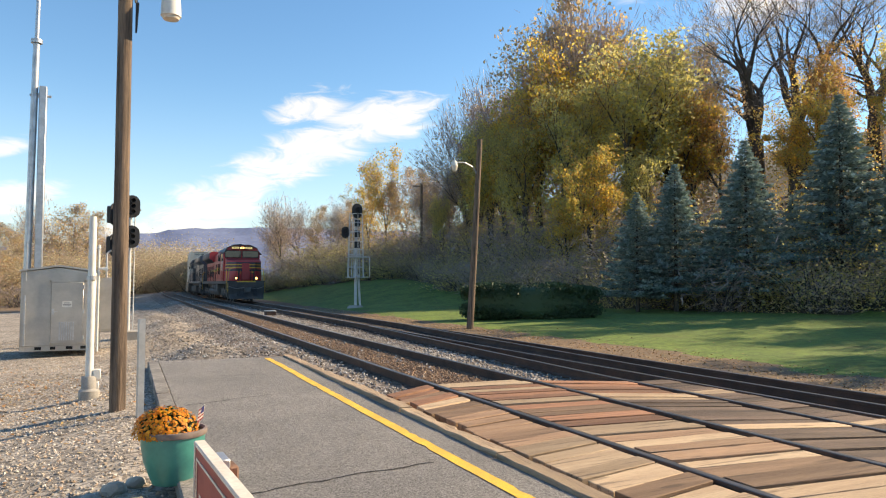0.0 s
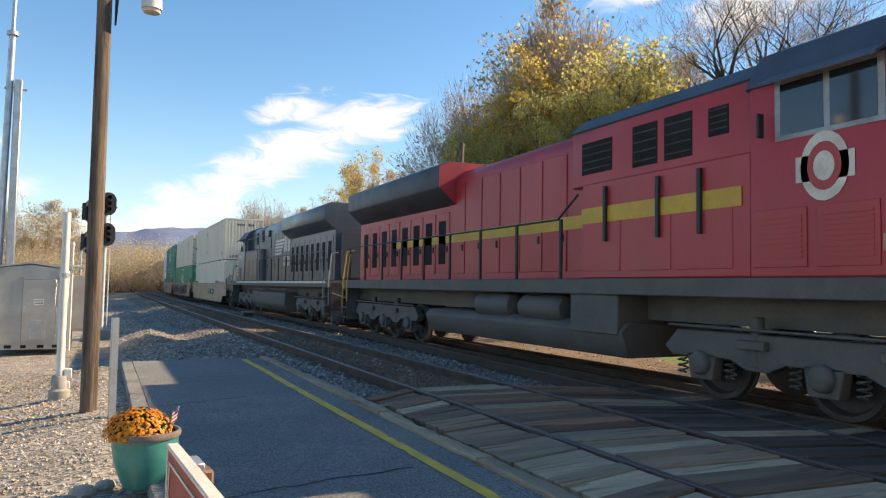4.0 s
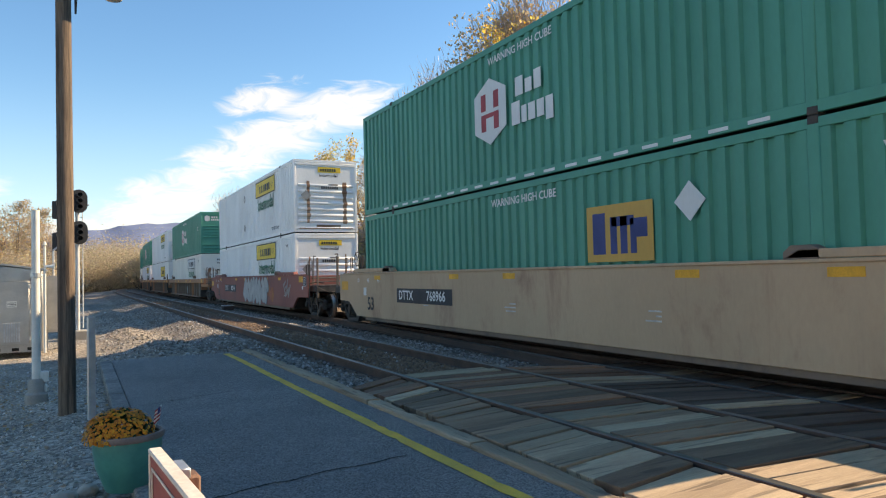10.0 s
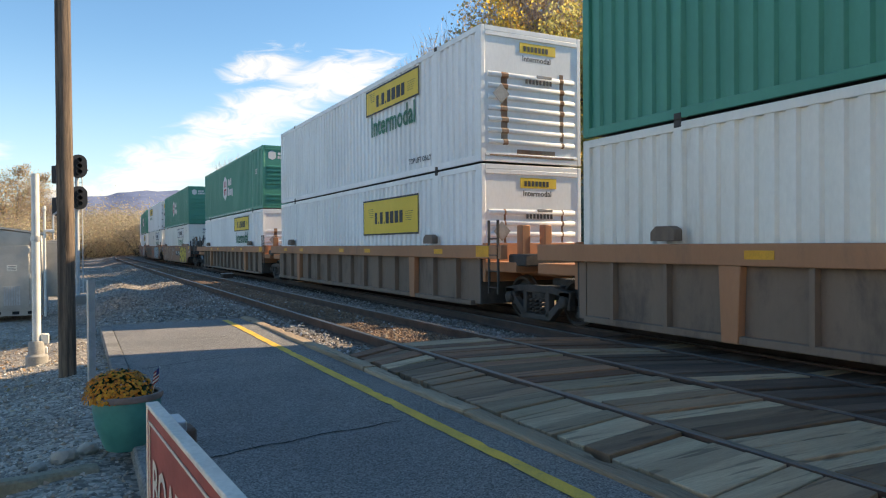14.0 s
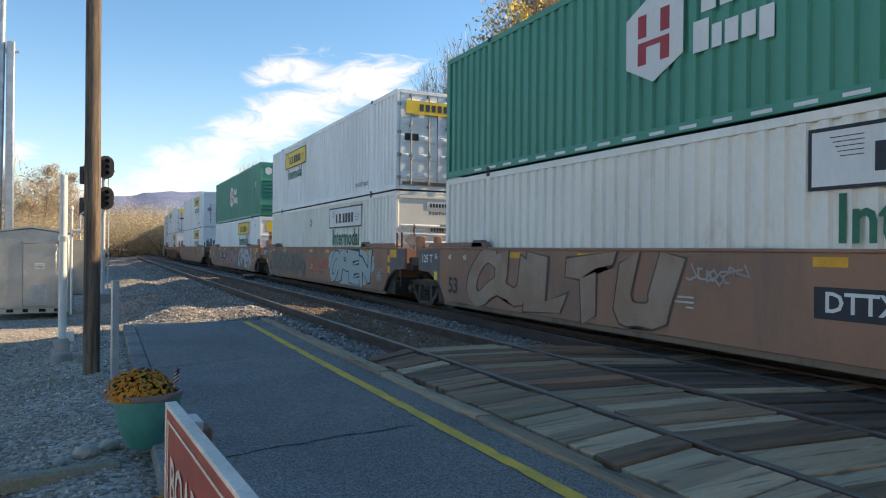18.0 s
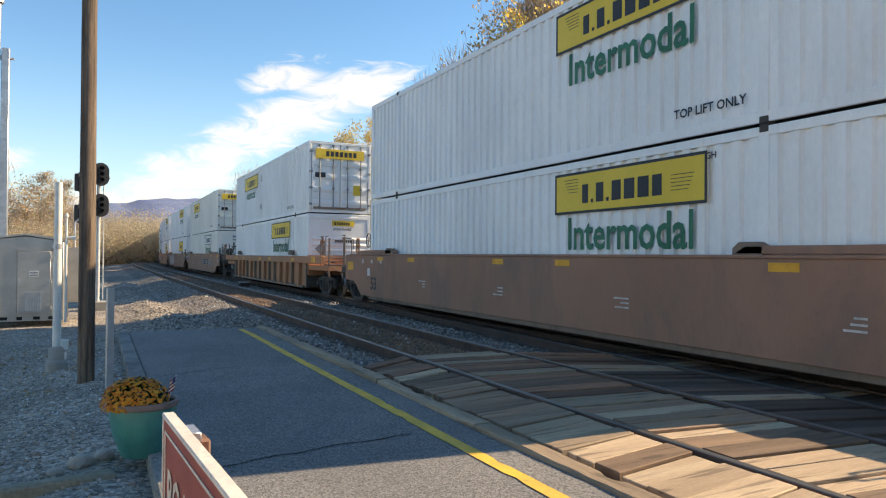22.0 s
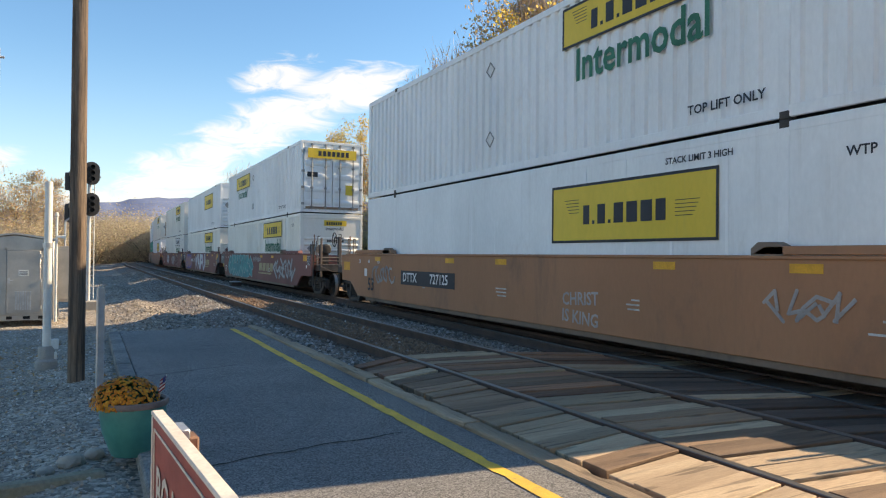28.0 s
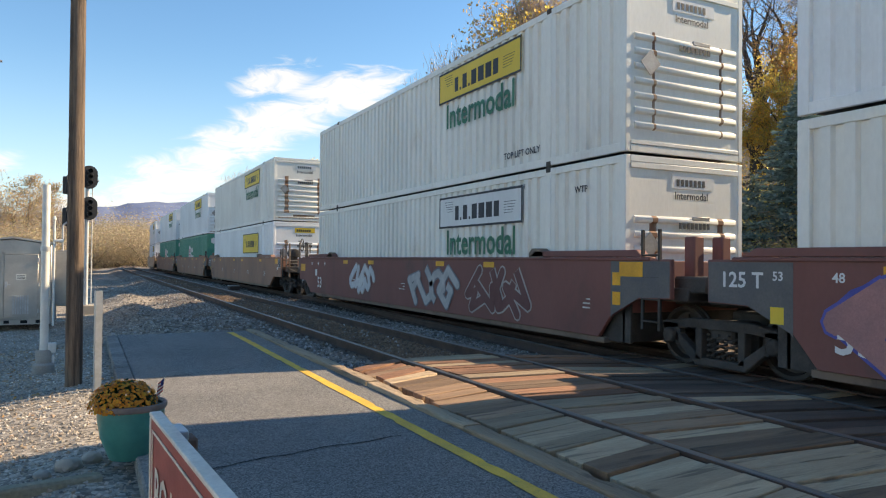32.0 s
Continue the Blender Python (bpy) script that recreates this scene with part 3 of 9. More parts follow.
def build_crossing():
    """Boards across both gauges, laid square to the rails, and the timber kerb."""
    c = thing("board_crossing", "weathered plank crossing level with the rail heads", "crossing", kind="structure")
    zones = ((-0.84, -0.075, 8.75, -0.04, -0.012), (0.085, 1.42, 9.3, -0.015, -0.015), (1.585, 3.19, 9.0, -0.02, -0.115), (3.37, 3.95, 8.9, -0.12, -0.12))
    for k, (x0, x1, end, zl, zr) in enumerate(zones):
        y = -6.0
        while y < end - 0.1:
            w = random.uniform(0.2, 0.34)
            w = min(w, end - y)
            r = random.random()
            far = y > 6.9 and k in (1, 2)
            mat = RED_PLANK if (far and r < 0.8) or r < 0.14 else (GREY_PLANK if r > 0.62 else PLANK)
            # boards towards the far track have the train's shade in their colour
            if k > 1 and r < 0.94 and not far:
                mat = DARK_PLANK
            gap = random.uniform(0.005, 0.014)
            a, b = x0 + random.uniform(-0.025, 0.02), x1 + random.uniform(-0.01, 0.01)
            if k == 0 and y > 6.2:
                a += random.uniform(0, 0.05)
            # the boards lie askew, the last ones most
            sk = (0.10 + 0.34 * smooth01((y - 6.2) / 2.6), -0.11, -0.06, 0.0)[k] + random.uniform(-0.015, 0.015)
            if k == 1:
                sk *= smooth01((end - y - w) / 0.6)
            wob = random.uniform(-0.02, 0.01)
            ta, tb = zl + wob, zr + wob
            g = Geo().add([(a, y + gap, ta - 0.11), (b, y + sk + gap, tb - 0.11), (b, y + w + sk - gap, tb - 0.11), (a, y + w - gap, ta - 0.11), (a, y + gap, ta), (b, y + sk + gap, tb), (b, y + w + sk - gap, tb), (a, y + w - gap, ta)],
                          [(0, 3, 2, 1), (4, 5, 6, 7), (0, 1, 5, 4), (1, 2, 6, 5), (2, 3, 7, 6), (3, 0, 4, 7)])
            o = part("plank", g, mat, c, bevel=0.006)
            tilt = random.uniform(-0.35, 0.35)
            o.matrix_basis = Matrix.Translation((a, y, 0)) @ pose(0, 0, 0, 0, tilt * 0.6, tilt) @ Matrix.Translation((-a, -y, 0))
            y += w
    y = -6.0
    y = -8.0
    while y < 14.4:
        e = min(y + random.uniform(2.2, 3.0), 14.45)
        x = random.uniform(-0.012, 0.01)
        part("kerb_timber", rough_beam(-1.07 + x, -0.885 + x, y + 0.012, e - 0.012, -0.35, -0.03 + random.uniform(-0.012, 0.01), random.random() * 50), CURB_WOOD, c, "sun-bleached split timber kerb")
        y = e


build_tracks()
build_platform()
build_crossing()
# ---- beside the platform ----
def utility_pole():
    x, y = -4.08, 9.7
    z = gz(x, y)
    t = thing("utility_pole", "weathered brown wooden utility pole with a lamp", "utility pole", pose(x, y, z - 0.05))
    g = Geo()
    n, prof = 14, []
    for i in range(13):
        h = 9.4 * i / 12
        for j in range(n):
            a = 2 * math.pi * j / n
            r = 0.097 - 0.0022 * h + 0.006 * noise.noise((math.cos(a) * 2, math.sin(a) * 2, h * 1.2))
            prof.append((r * math.cos(a) - 0.012 * h * 0.3, r * math.sin(a), h))
    g.v = prof
    g.f = [(k * n + j, k * n + (j + 1) % n, (k + 1) * n + (j + 1) % n, (k + 1) * n + j) for k in range(12) for j in range(n)]
    g.f += [tuple(range(12 * n, 13 * n))]
    g.m = [0] * len(g.f)
    part("pole", g, POLE_WOOD, t)
    part("conduit", Geo().pipe([(0.135, -0.02, 5.3), (0.115, -0.02, 4.9), (0.10, -0.02, 7.5)], 0.012), BLACK, t, "black cable")
    part("cable_loop", Geo().pipe([(0.0, -0.13, 6.4), (0.06, -0.16, 5.5), (0.1, -0.14, 5.25), (0.12, -0.1, 5.6), (0.11, -0.06, 6.6)], 0.01), BLACK, t, "sagging black cable")
    part("bracket_arm", Geo().pipe([(0.08, 0, 5.660), (0.34, -0.03, 5.620), (0.53, -0.05, 5.480)], 0.022, 8), GALV, t, "grey bracket arm")
    lamp = part("lamp_head", Geo().lathe(((0.0, 5.490), (0.07, 5.480), (0.115, 5.400), (0.125, 5.290), (0.128, 5.170), (0.118, 5.170)), (0.53, -0.05, 0), n=20), WHITE_PAINT, t, "white round lamp housing")
    part("lens", Geo().lathe(((0.118, 5.175), (0.10, 5.130), (0.0, 5.115)), (0.53, -0.05, 0), n=20), SIGN_WHITE, lamp, "milky lens")


def white_post():
    x, y = -4.47, 11.2
    z = gz(x, y)
    t = thing("mast_post", "white-painted steel post on a beige base", "post", pose(x, y, z))
    part("base", Geo().lathe(((0.0, -0.05), (0.14, -0.05), (0.14, 0.12), (0.105, 0.15), (0.105, 0.30), (0.085, 0.33)), n=16), CONCRETE, t, "beige cast base")
    part("shaft", Geo().tube((0, 0, 0.1), (0.0, 0, 2.62), 0.055, 0.05, 14), WHITE_PAINT, t)
    part("clamp_box", Geo().box(0.05, 0.15, -0.05, 0.05, 0.28, 0.42).box(0.05, 0.13, -0.04, 0.04, 0.14, 0.24), WHITE_PAINT, t, "small junction box", bevel=0.01)
    part("collar", Geo().lathe(((0.055, 1.7), (0.065, 1.7), (0.065, 1.76), (0.055, 1.76)), n=14), GALV, t)


def guard_posts():
    for x, y, h in ((-3.83, 9.1, 1.2),):
        z = gz(x, y)
        t = thing("channel_post", "galvanised steel channel post beside the platform", "post", pose(x, y, z - 0.03, 0, 0, 15), group="channel posts")
        w = 0.036
        part("channel", Geo().prism(((-w, -w), (w, -w), (w, w), (w - 0.009, w), (w - 0.009, -w + 0.009), (-w + 0.009, -w + 0.009), (-w + 0.009, w), (-w, w)), 0, h, "z"), GALV, t)


def shed():
    x0, x1, y0, y1 = -6.6, -4.8, 21.6, 24.2
    z = -0.42
    t = thing("equipment_shelter", "bare aluminium signal equipment shelter with a door", "equipment shelter", pose(x0, y0, z))
    w, d = x1 - x0, y1 - y0
    part("skid", Geo().box(0, w, 0.02, 0.12, 0, 0.14).box(0, w, d - 0.12, d - 0.02, 0, 0.14).box(0, 0.1, 0, d, 0.0, 0.14).box(w - 0.1, w, 0, d, 0.0, 0.14).box(w * .5 - .05, w * .5 + .05, 0, d, 0, .14), ALU, t)
    part("body", Geo().prism(((0, 0.14), (w, 0.14), (w, 2.14), (w * 0.5, 2.26), (0, 2.14)), 0, d, "y"), ALU, t, bevel=0.012)
    part("roof", Geo().prism(((-0.04, 2.14), (w * 0.5, 2.28), (w + 0.04, 2.14), (w + 0.04, 2.19), (w * 0.5, 2.33), (-0.04, 2.19)), -0.05, d + 0.05, "y"), ALU, t, "shallow gabled roof")
    for px in (0.35, 0.72, 1.1, 1.45):
        part("fork_pocket", Geo().box(px, px + 0.16, 0.008, 0.019, 0.035, 0.115), DARK_HOLE, t, "dark lifting pocket")
    dx0, dx1 = 0.72, 1.5
    door = part("door", Geo().box(dx0, dx1, -0.035, -0.004, 0.2, 1.86), ALU, t, "plain aluminium door", bevel=0.008)
    part("door_frame", Geo().box(dx0 - 0.05, dx0 - 0.008, -0.03, 0, 0.16, 1.92).box(dx1 + 0.008, dx1 + 0.05, -0.03, 0, 0.16, 1.92).box(dx0 - 0.05, dx1 + 0.05, -0.03, 0, 1.87, 1.92), ALU, t)
    part("notice", Geo().box(dx0 + 0.27, dx0 + 0.5, -0.04, -0.036, 1.18, 1.34), WHITE_PAINT, door, "small white notice")
    for i in range(3):
        part("notice_text", Geo().box(dx0 + 0.29, dx0 + 0.48, -0.043, -0.0405, 1.21 + 0.04 * i, 1.222 + 0.04 * i), BLACK, door)
    for i in range(7):
        part("vent_louvre", Geo().prism(((-0.05, 0.28), (-0.036, 0.28), (-0.036, 0.78), (-0.05, 0.77)), dx0 + 0.2 + 0.055 * i, dx0 + 0.235 + 0.055 * i, "x"), GALV, door)
    part("handle", Geo().box(dx0 + 0.03, dx0 + 0.08, -0.08, -0.035, 0.98, 1.14).tube((dx0 + .05, -.07, 1.06), (dx0 + .15, -.07, 1.06), .012), GALV, door, "steel lever handle")
    for h in (0.35, 1.05, 1.72):
        part("hinge", Geo().tube((dx1 + 0.01, -0.05, h - 0.05), (dx1 + 0.01, -0.05, h + 0.05), 0.022), GALV, door)
    part("side_conduit", Geo().box(0.08, 0.12, -0.05, 0, 0.15, 1.5), GALV, t)
    part("ground_rod", Geo().tube((0.12, -0.03, 1.9), (0.12, -0.03, 2.9), 0.014), GALV, t)
    # a narrower case behind it, with two conduits
    c = thing("relay_case", "grey metal relay case on legs", "relay case", pose(-4.5, 23.6, -0.42))
    part("case", Geo().box(-0.35, 0.3, 0, 0.5, 0.35, 2.0), ALU, c, bevel=0.015)
    part("door", Geo().box(-0.31, 0.26, -0.025, -0.003, 0.42, 1.94), ALU, c, bevel=0.008)
    for lx in (-0.28, 0.23):
        part("leg", Geo().box(lx - 0.03, lx + 0.03, 0.1, 0.4, -0.1, 0.35), GALV, c)
    part("conduit", Geo().pipe([(-0.1, 0.2, 2.0), (-0.1, 0.2, 2.75), (0.02, 0.2, 2.85)], 0.03), GALV, c)
    m = thing("antenna_mast", "thin pale pole with a small bracket and horn", "antenna", pose(-4.72, 21.0, -0.42))
    part("pole", Geo().tube((0, 0, 0), (0, 0, 2.75), 0.028), WHITE_PAINT, m)
    part("bracket", Geo().box(-0.02, 0.16, -0.03, 0.03, 2.2, 2.26).lathe(((0.0, 0.1), (0.03, 0.1), (0.07, 0.22)), (0, 0, 2.22), "x", 10), WHITE_PAINT, m, bevel=0.006)
    part("cap", Geo().lathe(((0.028, 2.75), (0.05, 2.78), (0.03, 2.86), (0, 2.88)), n=10), WHITE_PAINT, m)


def radio_tower():
    t = thing("radio_mast", "two tall galvanised tubes of a tilt-over radio mast", "radio mast", pose(-6.95, 25.6, -0.45))
    part("main_tube", Geo().tube((0, 0, 0), (0.1, 0, 9.7), 0.11, 0.10, 12).tube((0.1, 0, 9.7), (0.17, 0, 16), 0.065, 0.055, 12), GALV, t)
    part("joint_collar", Geo().lathe(((0.1, 9.6), (0.17, 9.6), (0.17, 9.72), (0.1, 9.72)), (0.1, 0, 0), n=12), GALV, t)
    part("counterweight_tube", Geo().prism(((0.22, -0.12), (0.44, -0.12), (0.44, 0.12), (0.22, 0.12)), 0, 8.2, "z"), GALV, t, "square counterweight tube", bevel=0.02)
    part("hinge_pin", Geo().tube((-0.05, 0, 7.9), (0.56, 0, 7.9), 0.04), GALV, t)
    part("link_plate", Geo().box(0.08, 0.24, -0.03, 0.03, 7.82, 7.98), GALV, t)


def signal_head(t, x, y, z, yaw, r=0.26):
    """An oval background with three hooded lenses."""
    m = pose(x, y, z, 0, 0, yaw)
    g = Geo()
    pts = [(r * math.cos(a), (0.14 if i < 11 else -0.14) + r * math.sin(a)) for i, a in enumerate([math.pi * k / 10 for k in range(11)] + [math.pi * (1 + k / 10) for k in range(11)])]
    h = part("signal_head", g.prism(pts, 0, 0.03, "y"), BLACK, t, "black oval signal target", at=m)
    for k, dz in enumerate((0.2, 0, -0.2)):
        part("hood", Geo().lathe(((0.085, 0.0), (0.09, -0.24), (0.078, -0.24), (0.075, -0.02), (0, -0.02)), (0, 0, dz), "y", 14), BLACK, h, "hooded lens")
    part("case", Geo().box(-0.12, 0.12, 0.03, 0.24, -0.3, 0.3), BLACK, h, bevel=0.03)
    return h


def near_signal():
    x, y = -3.97, 27.0
    t = thing("railway_signal", "galvanised signal mast with black colour-light heads", "railway signal", pose(x, y, -0.5))
    part("foundation", Geo().box(-0.35, 0.35, -0.35, 0.35, -0.2, 0.25), CONCRETE, t, bevel=0.03)
    part("mast", Geo().tube((0, 0, 0.2), (0, 0, 5.0), 0.065, n=12), SIGNAL_GREY, t)
    for z in (4.62, 3.55):
        signal_head(t, 0.06, -0.12, z, 8)
        signal_head(t, -0.5, 0.0, z - 0.3, 60)
        part("head_arm", Geo().pipe([(-0.5, 0.05, z - 0.3), (0.35, 0.05, z - 0.1)], 0.03), SIGNAL_GREY, t)
    l = part("ladder", Geo().tube((0.16, 0.2, 0.3), (0.16, 0.2, 4.9), 0.018).tube((-0.2, 0.2, 0.3), (-0.2, 0.2, 4.9), 0.018), SIGNAL_GREY, t)
    for i in range(15):
        part("rung", Geo().tube((-0.2, 0.2, 0.5 + 0.3 * i), (0.16, 0.2, 0.5 + 0.3 * i), 0.011), SIGNAL_GREY, l)


def far_signal():
    x, y = 11.4, 50.0
    z = gz(x, y)
    t = thing("railway_signal", "tall galvanised signal mast in a ladder cage", "railway signal", pose(x, y, z))
    part("foundation", Geo().lathe(((0, 0.18), (0.5, 0.16), (0.7, -0.1)), n=14), CONCRETE, t)
    part("mast", Geo().tube((0, 0, 0.1), (0, 0, 7.2), 0.11, 0.10, 12), SIGNAL_GREY, t)
    part("stay", Geo().tube((0.35, 0, 0.1), (0.2, 0, 2.4), 0.09, n=8), SIGNAL_GREY, t)
    signal_head(t, 0, -0.28, 7.15, 8, 0.42)
    signal_head(t, -0.85, -0.1, 5.55, 8, 0.30)
    part("head_arm", Geo().tube((-0.85, 0.05, 5.55), (0, 0.05, 5.6), 0.04), SIGNAL_GREY, t)
    g = part("cage", Geo().tube((-0.6, 0.1, 2.2), (-0.48, 0.1, 7.0), 0.03), SIGNAL_GREY, t, "open ladder cage")
    for a in range(8):
        c, s = math.cos(a * math.pi / 4), math.sin(a * math.pi / 4)
        part("cage_bar", Geo().tube((0.62 * c, 0.55 * s, 2.25), (0.5 * c, 0.45 * s, 6.95), 0.028), SIGNAL_GREY, g)
    for h in (2.25, 3.0, 3.9, 4.3, 4.9, 5.6, 6.3, 6.95):
        k = 0.64 - 0.028 * (h - 2.2)
        pts = [(k * math.cos(i * math.pi / 6), 0.9 * k * math.sin(i * math.pi / 6), h) for i in range(13)]
        part("cage_hoop", Geo().pipe(pts, 0.026, 5), SIGNAL_GREY, g)
    for h in (2.2, 3.7):
        part("deck", Geo().box(-0.66, 0.66, -0.55, 0.55, h, h + 0.04), SIGNAL_GREY, t, bevel=0.01)
    part("deck_rail", Geo().pipe([(-0.75, -0.55, 3.75), (0.85, -0.55, 3.75), (0.85, 0.5, 3.75)], 0.03).pipe([(-0.75, -0.55, 2.25), (0.9, -0.55, 2.25), (0.9, -0.55, 3.75)], 0.03), SIGNAL_GREY, t)
    for h in (4.4, 5.2, 6.0):
        part("ladder_rungs", Geo().box(-0.2, 0.2, -0.34, -0.28, h, h + 0.5), BLACK, t, "dark cable box")


def lawn_lamp():
    x, y = 9.3, 26.7
    z = gz(x, y)
    t = thing("street_lamp", "leaning wooden pole with a curved lamp arm", "street lamp", pose(x, y, z - 0.05))
    part("pole", Geo().tube((0, 0, 0), (0.25, 0.0, 4), 0.15, 0.135, 12).tube((0.25, 0, 4), (0.48, 0, 8.2), 0.135, 0.115, 12), POLE_WOOD, t)
    part("arm", Geo().pipe([(0.38, 0, 6.55), (0.15, -0.05, 6.95), (-0.3, -0.1, 7.12), (-0.72, -0.15, 7.08)], 0.028, 8), GALV, t)
    lamp = part("lamp_head", Geo().lathe(((0.0, 7.18), (0.06, 7.17), (0.12, 7.05), (0.15, 6.93), (0.14, 6.92)), (-0.8, -0.15, 0), n=16), WHITE_PAINT, t, "white lamp head")
    part("globe", Geo().lathe(((0.13, 6.93), (0.12, 6.8), (0.06, 6.7), (0, 6.69)), (-0.8, -0.15, 0), n=16), SIGN_WHITE, lamp, "frosted globe")
    x, y = 24.5, 69.0
    z = gz(x, y)
    t = thing("utility_pole", "plain grey-brown wooden pole at the wood's edge", "utility pole", pose(x, y, z - 0.1))
    part("pole", Geo().tube((0, 0, 0), (0, 0, 9.0), 0.17, 0.13, 10), POLE_WOOD, t)
    part("crossarm", Geo().box(-1.0, 0.1, -0.06, 0.06, 8.6, 8.72), POLE_WOOD, t)


MUM = foliage("orange_chrysanthemum", ((0.80, 0.26, 0.012), (0.86, 0.34, 0.015), (0.62, 0.18, 0.012), (0.85, 0.46, 0.03), (0.48, 0.12, 0.015)), 0.2)
MUM_LEAF = foliage("flower_leaf", ((0.02, 0.05, 0.015), (0.05, 0.10, 0.03), (0.035, 0.07, 0.02)), 0.2)
FLAG_RED = material("flag_red", (0.42, 0.06, 0.07), rough=0.7)
FLAG_BLUE = material("flag_blue", (0.05, 0.06, 0.20), rough=0.7)


def flower_pot(x, y, z, r=0.265, h=0.44, flag=True):
    t = thing("flower_pot", "glazed teal pot full of orange chrysanthemums", "flower pot", pose(x, y, z), group="flower pots")
    part("pot", Geo().lathe(((0, 0.0), (r * 0.62, 0.0), (r * 0.66, 0.02), (r * 0.9, h * 0.42), (r * 0.985, h * 0.75), (r * 0.98, h * 0.9), (r * 0.9, h * 0.9), (r * 0.85, h * 0.6), (0, h * 0.6)), n=36), TEAL, t)
    part("rim", Geo().lathe(((r * 0.93, h * 0.885), (r * 1.03, h * 0.89), (r * 1.06, h * 0.94), (r * 1.04, h), (r * 0.97, h * 1.005), (r * 0.92, h * 0.96)), n=36), POT_RIM, t, "grey-brown rim")
    part("soil", Geo().lathe(((r * 0.94, h * 0.9), (r * 0.5, h * 0.93), (0, h * 0.94)), n=20), EARTH, t)
    rnd = random.Random(int(x * 100) + 7)
    leaf, g = Geo(), Geo()
    dome = lambda a, e, k: Vector((-r * 0.22 + k * r * 0.98 * math.cos(a) * math.cos(e), k * r * 0.9 * math.sin(a) * math.cos(e), h * 0.95 + k * r * 0.76 * math.sin(e)))
    for i in range(420):
        a, e, k = rnd.uniform(0, 2 * math.pi), rnd.uniform(-0.2, 1.5), rnd.uniform(0.55, 1.0)
        c = dome(a, e, k)
        d = Vector((rnd.gauss(0, 1), rnd.gauss(0, 1), rnd.gauss(0, 1))).normalized() * 0.03
        s = d.orthogonal().normalized() * 0.016
        leaf.quad(c - d, c + s, c + d, c - s)
    for i in range(1050):
        a, e = rnd.uniform(0, 2 * math.pi), math.asin(rnd.uniform(-0.12, 1.0))
        if math.cos(a - 0.1) > 0.55 and e < 0.5 and rnd.random() < 0.7:
            continue
        c = dome(a, e, rnd.uniform(0.9, 1.08))
        up = (c - Vector((-r * 0.22, 0, h * 0.8))).normalized()
        u = up.orthogonal().normalized()
        w = up.cross(u)
        rr = rnd.uniform(0.010, 0.017)
        for ring, n in ((1.0, 8), (0.55, 6)):
            ph = rnd.uniform(0, 1)
            k0 = len(g.v)
            g.v.append(tuple(c + up * rr * (0.75 - 0.5 * ring)))
            g.v += [tuple(c + (u * math.cos(6.283 * (j + ph) / (2 * n)) + w * math.sin(6.283 * (j + ph) / (2 * n))) * rr * ring * (1 if j % 2 else 0.72) + up * rr * (0.9 - 0.75 * ring)) for j in range(2 * n)]
            g.f += [(k0, k0 + 1 + j, k0 + 1 + (j + 1) % (2 * n)) for j in range(2 * n)]
            g.m += [0] * (2 * n)
    part("leaves", leaf, MUM_LEAF, t, "dark green leaves", fix=False)
    part("blossoms", g, MUM, t, "orange blossoms", fix=False, smooth=False)
    if flag:
        f = part("flag_stick", Geo().tube((r * 0.72, 0.02, h * 0.9), (r * 0.95, -0.02, h + 0.17), 0.004), WHITE_PAINT, t, "small stick flag")
        fl = Geo()
        for i in range(7):
            fl.slot = i % 2
            a, b = i / 7, (i + 1) / 7
            p = lambda k, s: (r * 0.95 - 0.012 * k - 0.045 * s, -0.02 - 0.02 * s, h + 0.165 - 0.1 * k - 0.03 * s)
            fl.quad(p(a, 0), p(a, 1), p(b, 1), p(b, 0))
        part("flag", fl, [FLAG_RED, SIGN_WHITE], f, "striped cloth flag", fix=False)
        part("canton", Geo().quad((r * 0.95 - 0.003, -0.024, h + 0.166), (r * 0.95 - 0.024, -0.034, h + 0.152), (r * 0.95 - 0.03, -0.034, h + 0.102), (r * 0.95 - 0.009, -0.024, h + 0.116)), FLAG_BLUE, f, fix=False)


def board_sign():
    """A painted board on edge, running away from the platform's end, seen along its face."""
    t = thing("board_sign", "red sign board with cream lettering and a cream rim", "sign", pose(-3.752, 2.47, -0.12, 0, 0, 93.9))
    # local x runs along the board (towards the viewer is -x), z up
    L, H = 1.25, 0.58
    z0 = 0.99 - H
    part("panel", Geo().box(-L, 0, -0.014, 0.014, z0, 0.985), SIGN_RED, t, bevel=0.003)
    part("top_rim", Geo().box(-L - 0.01, 0.01, -0.019, 0.019, 0.985, 1.0), SIGN_WHITE, t, bevel=0.003)
    part("end_rim", Geo().box(0.0, 0.012, -0.018, 0.018, z0, 0.9845), SIGN_WHITE, t, bevel=0.003)
    for side in (1,):
        y = 0.0165 * side
        part("pinstripe", Geo().box(-L + 0.04, -0.04, y - 0.001, y + 0.0015, 0.945, 0.953).box(-0.052, -0.04, y - 0.001, y + 0.0015, z0 + 0.04, 0.944), SIGN_WHITE, t, "cream pinstripe")
    m = Matrix.Translation((-0.46, 0.0175, 0.77)) @ Matrix(((-1, 0, 0, 0), (0, 0, 1, 0), (0, 1, 0, 0), (0, 0, 0, 1)))
    letters("BOARD T", 0.2, SIGN_WHITE, t, m, 0.85, label="cream painted letters")
    for x in (-0.08, -L + 0.1):
        part("leg", Geo().box(x - 0.04, x + 0.04, -0.11, -0.03, 0.02, 0.93), BROWN_POST, t, "brown wooden leg", bevel=0.008)
        part("strap", Geo().box(x - 0.07, x + 0.05, -0.075, -0.03, 0.93, 0.962), GALV, t, "grey metal strap", bevel=0.004)


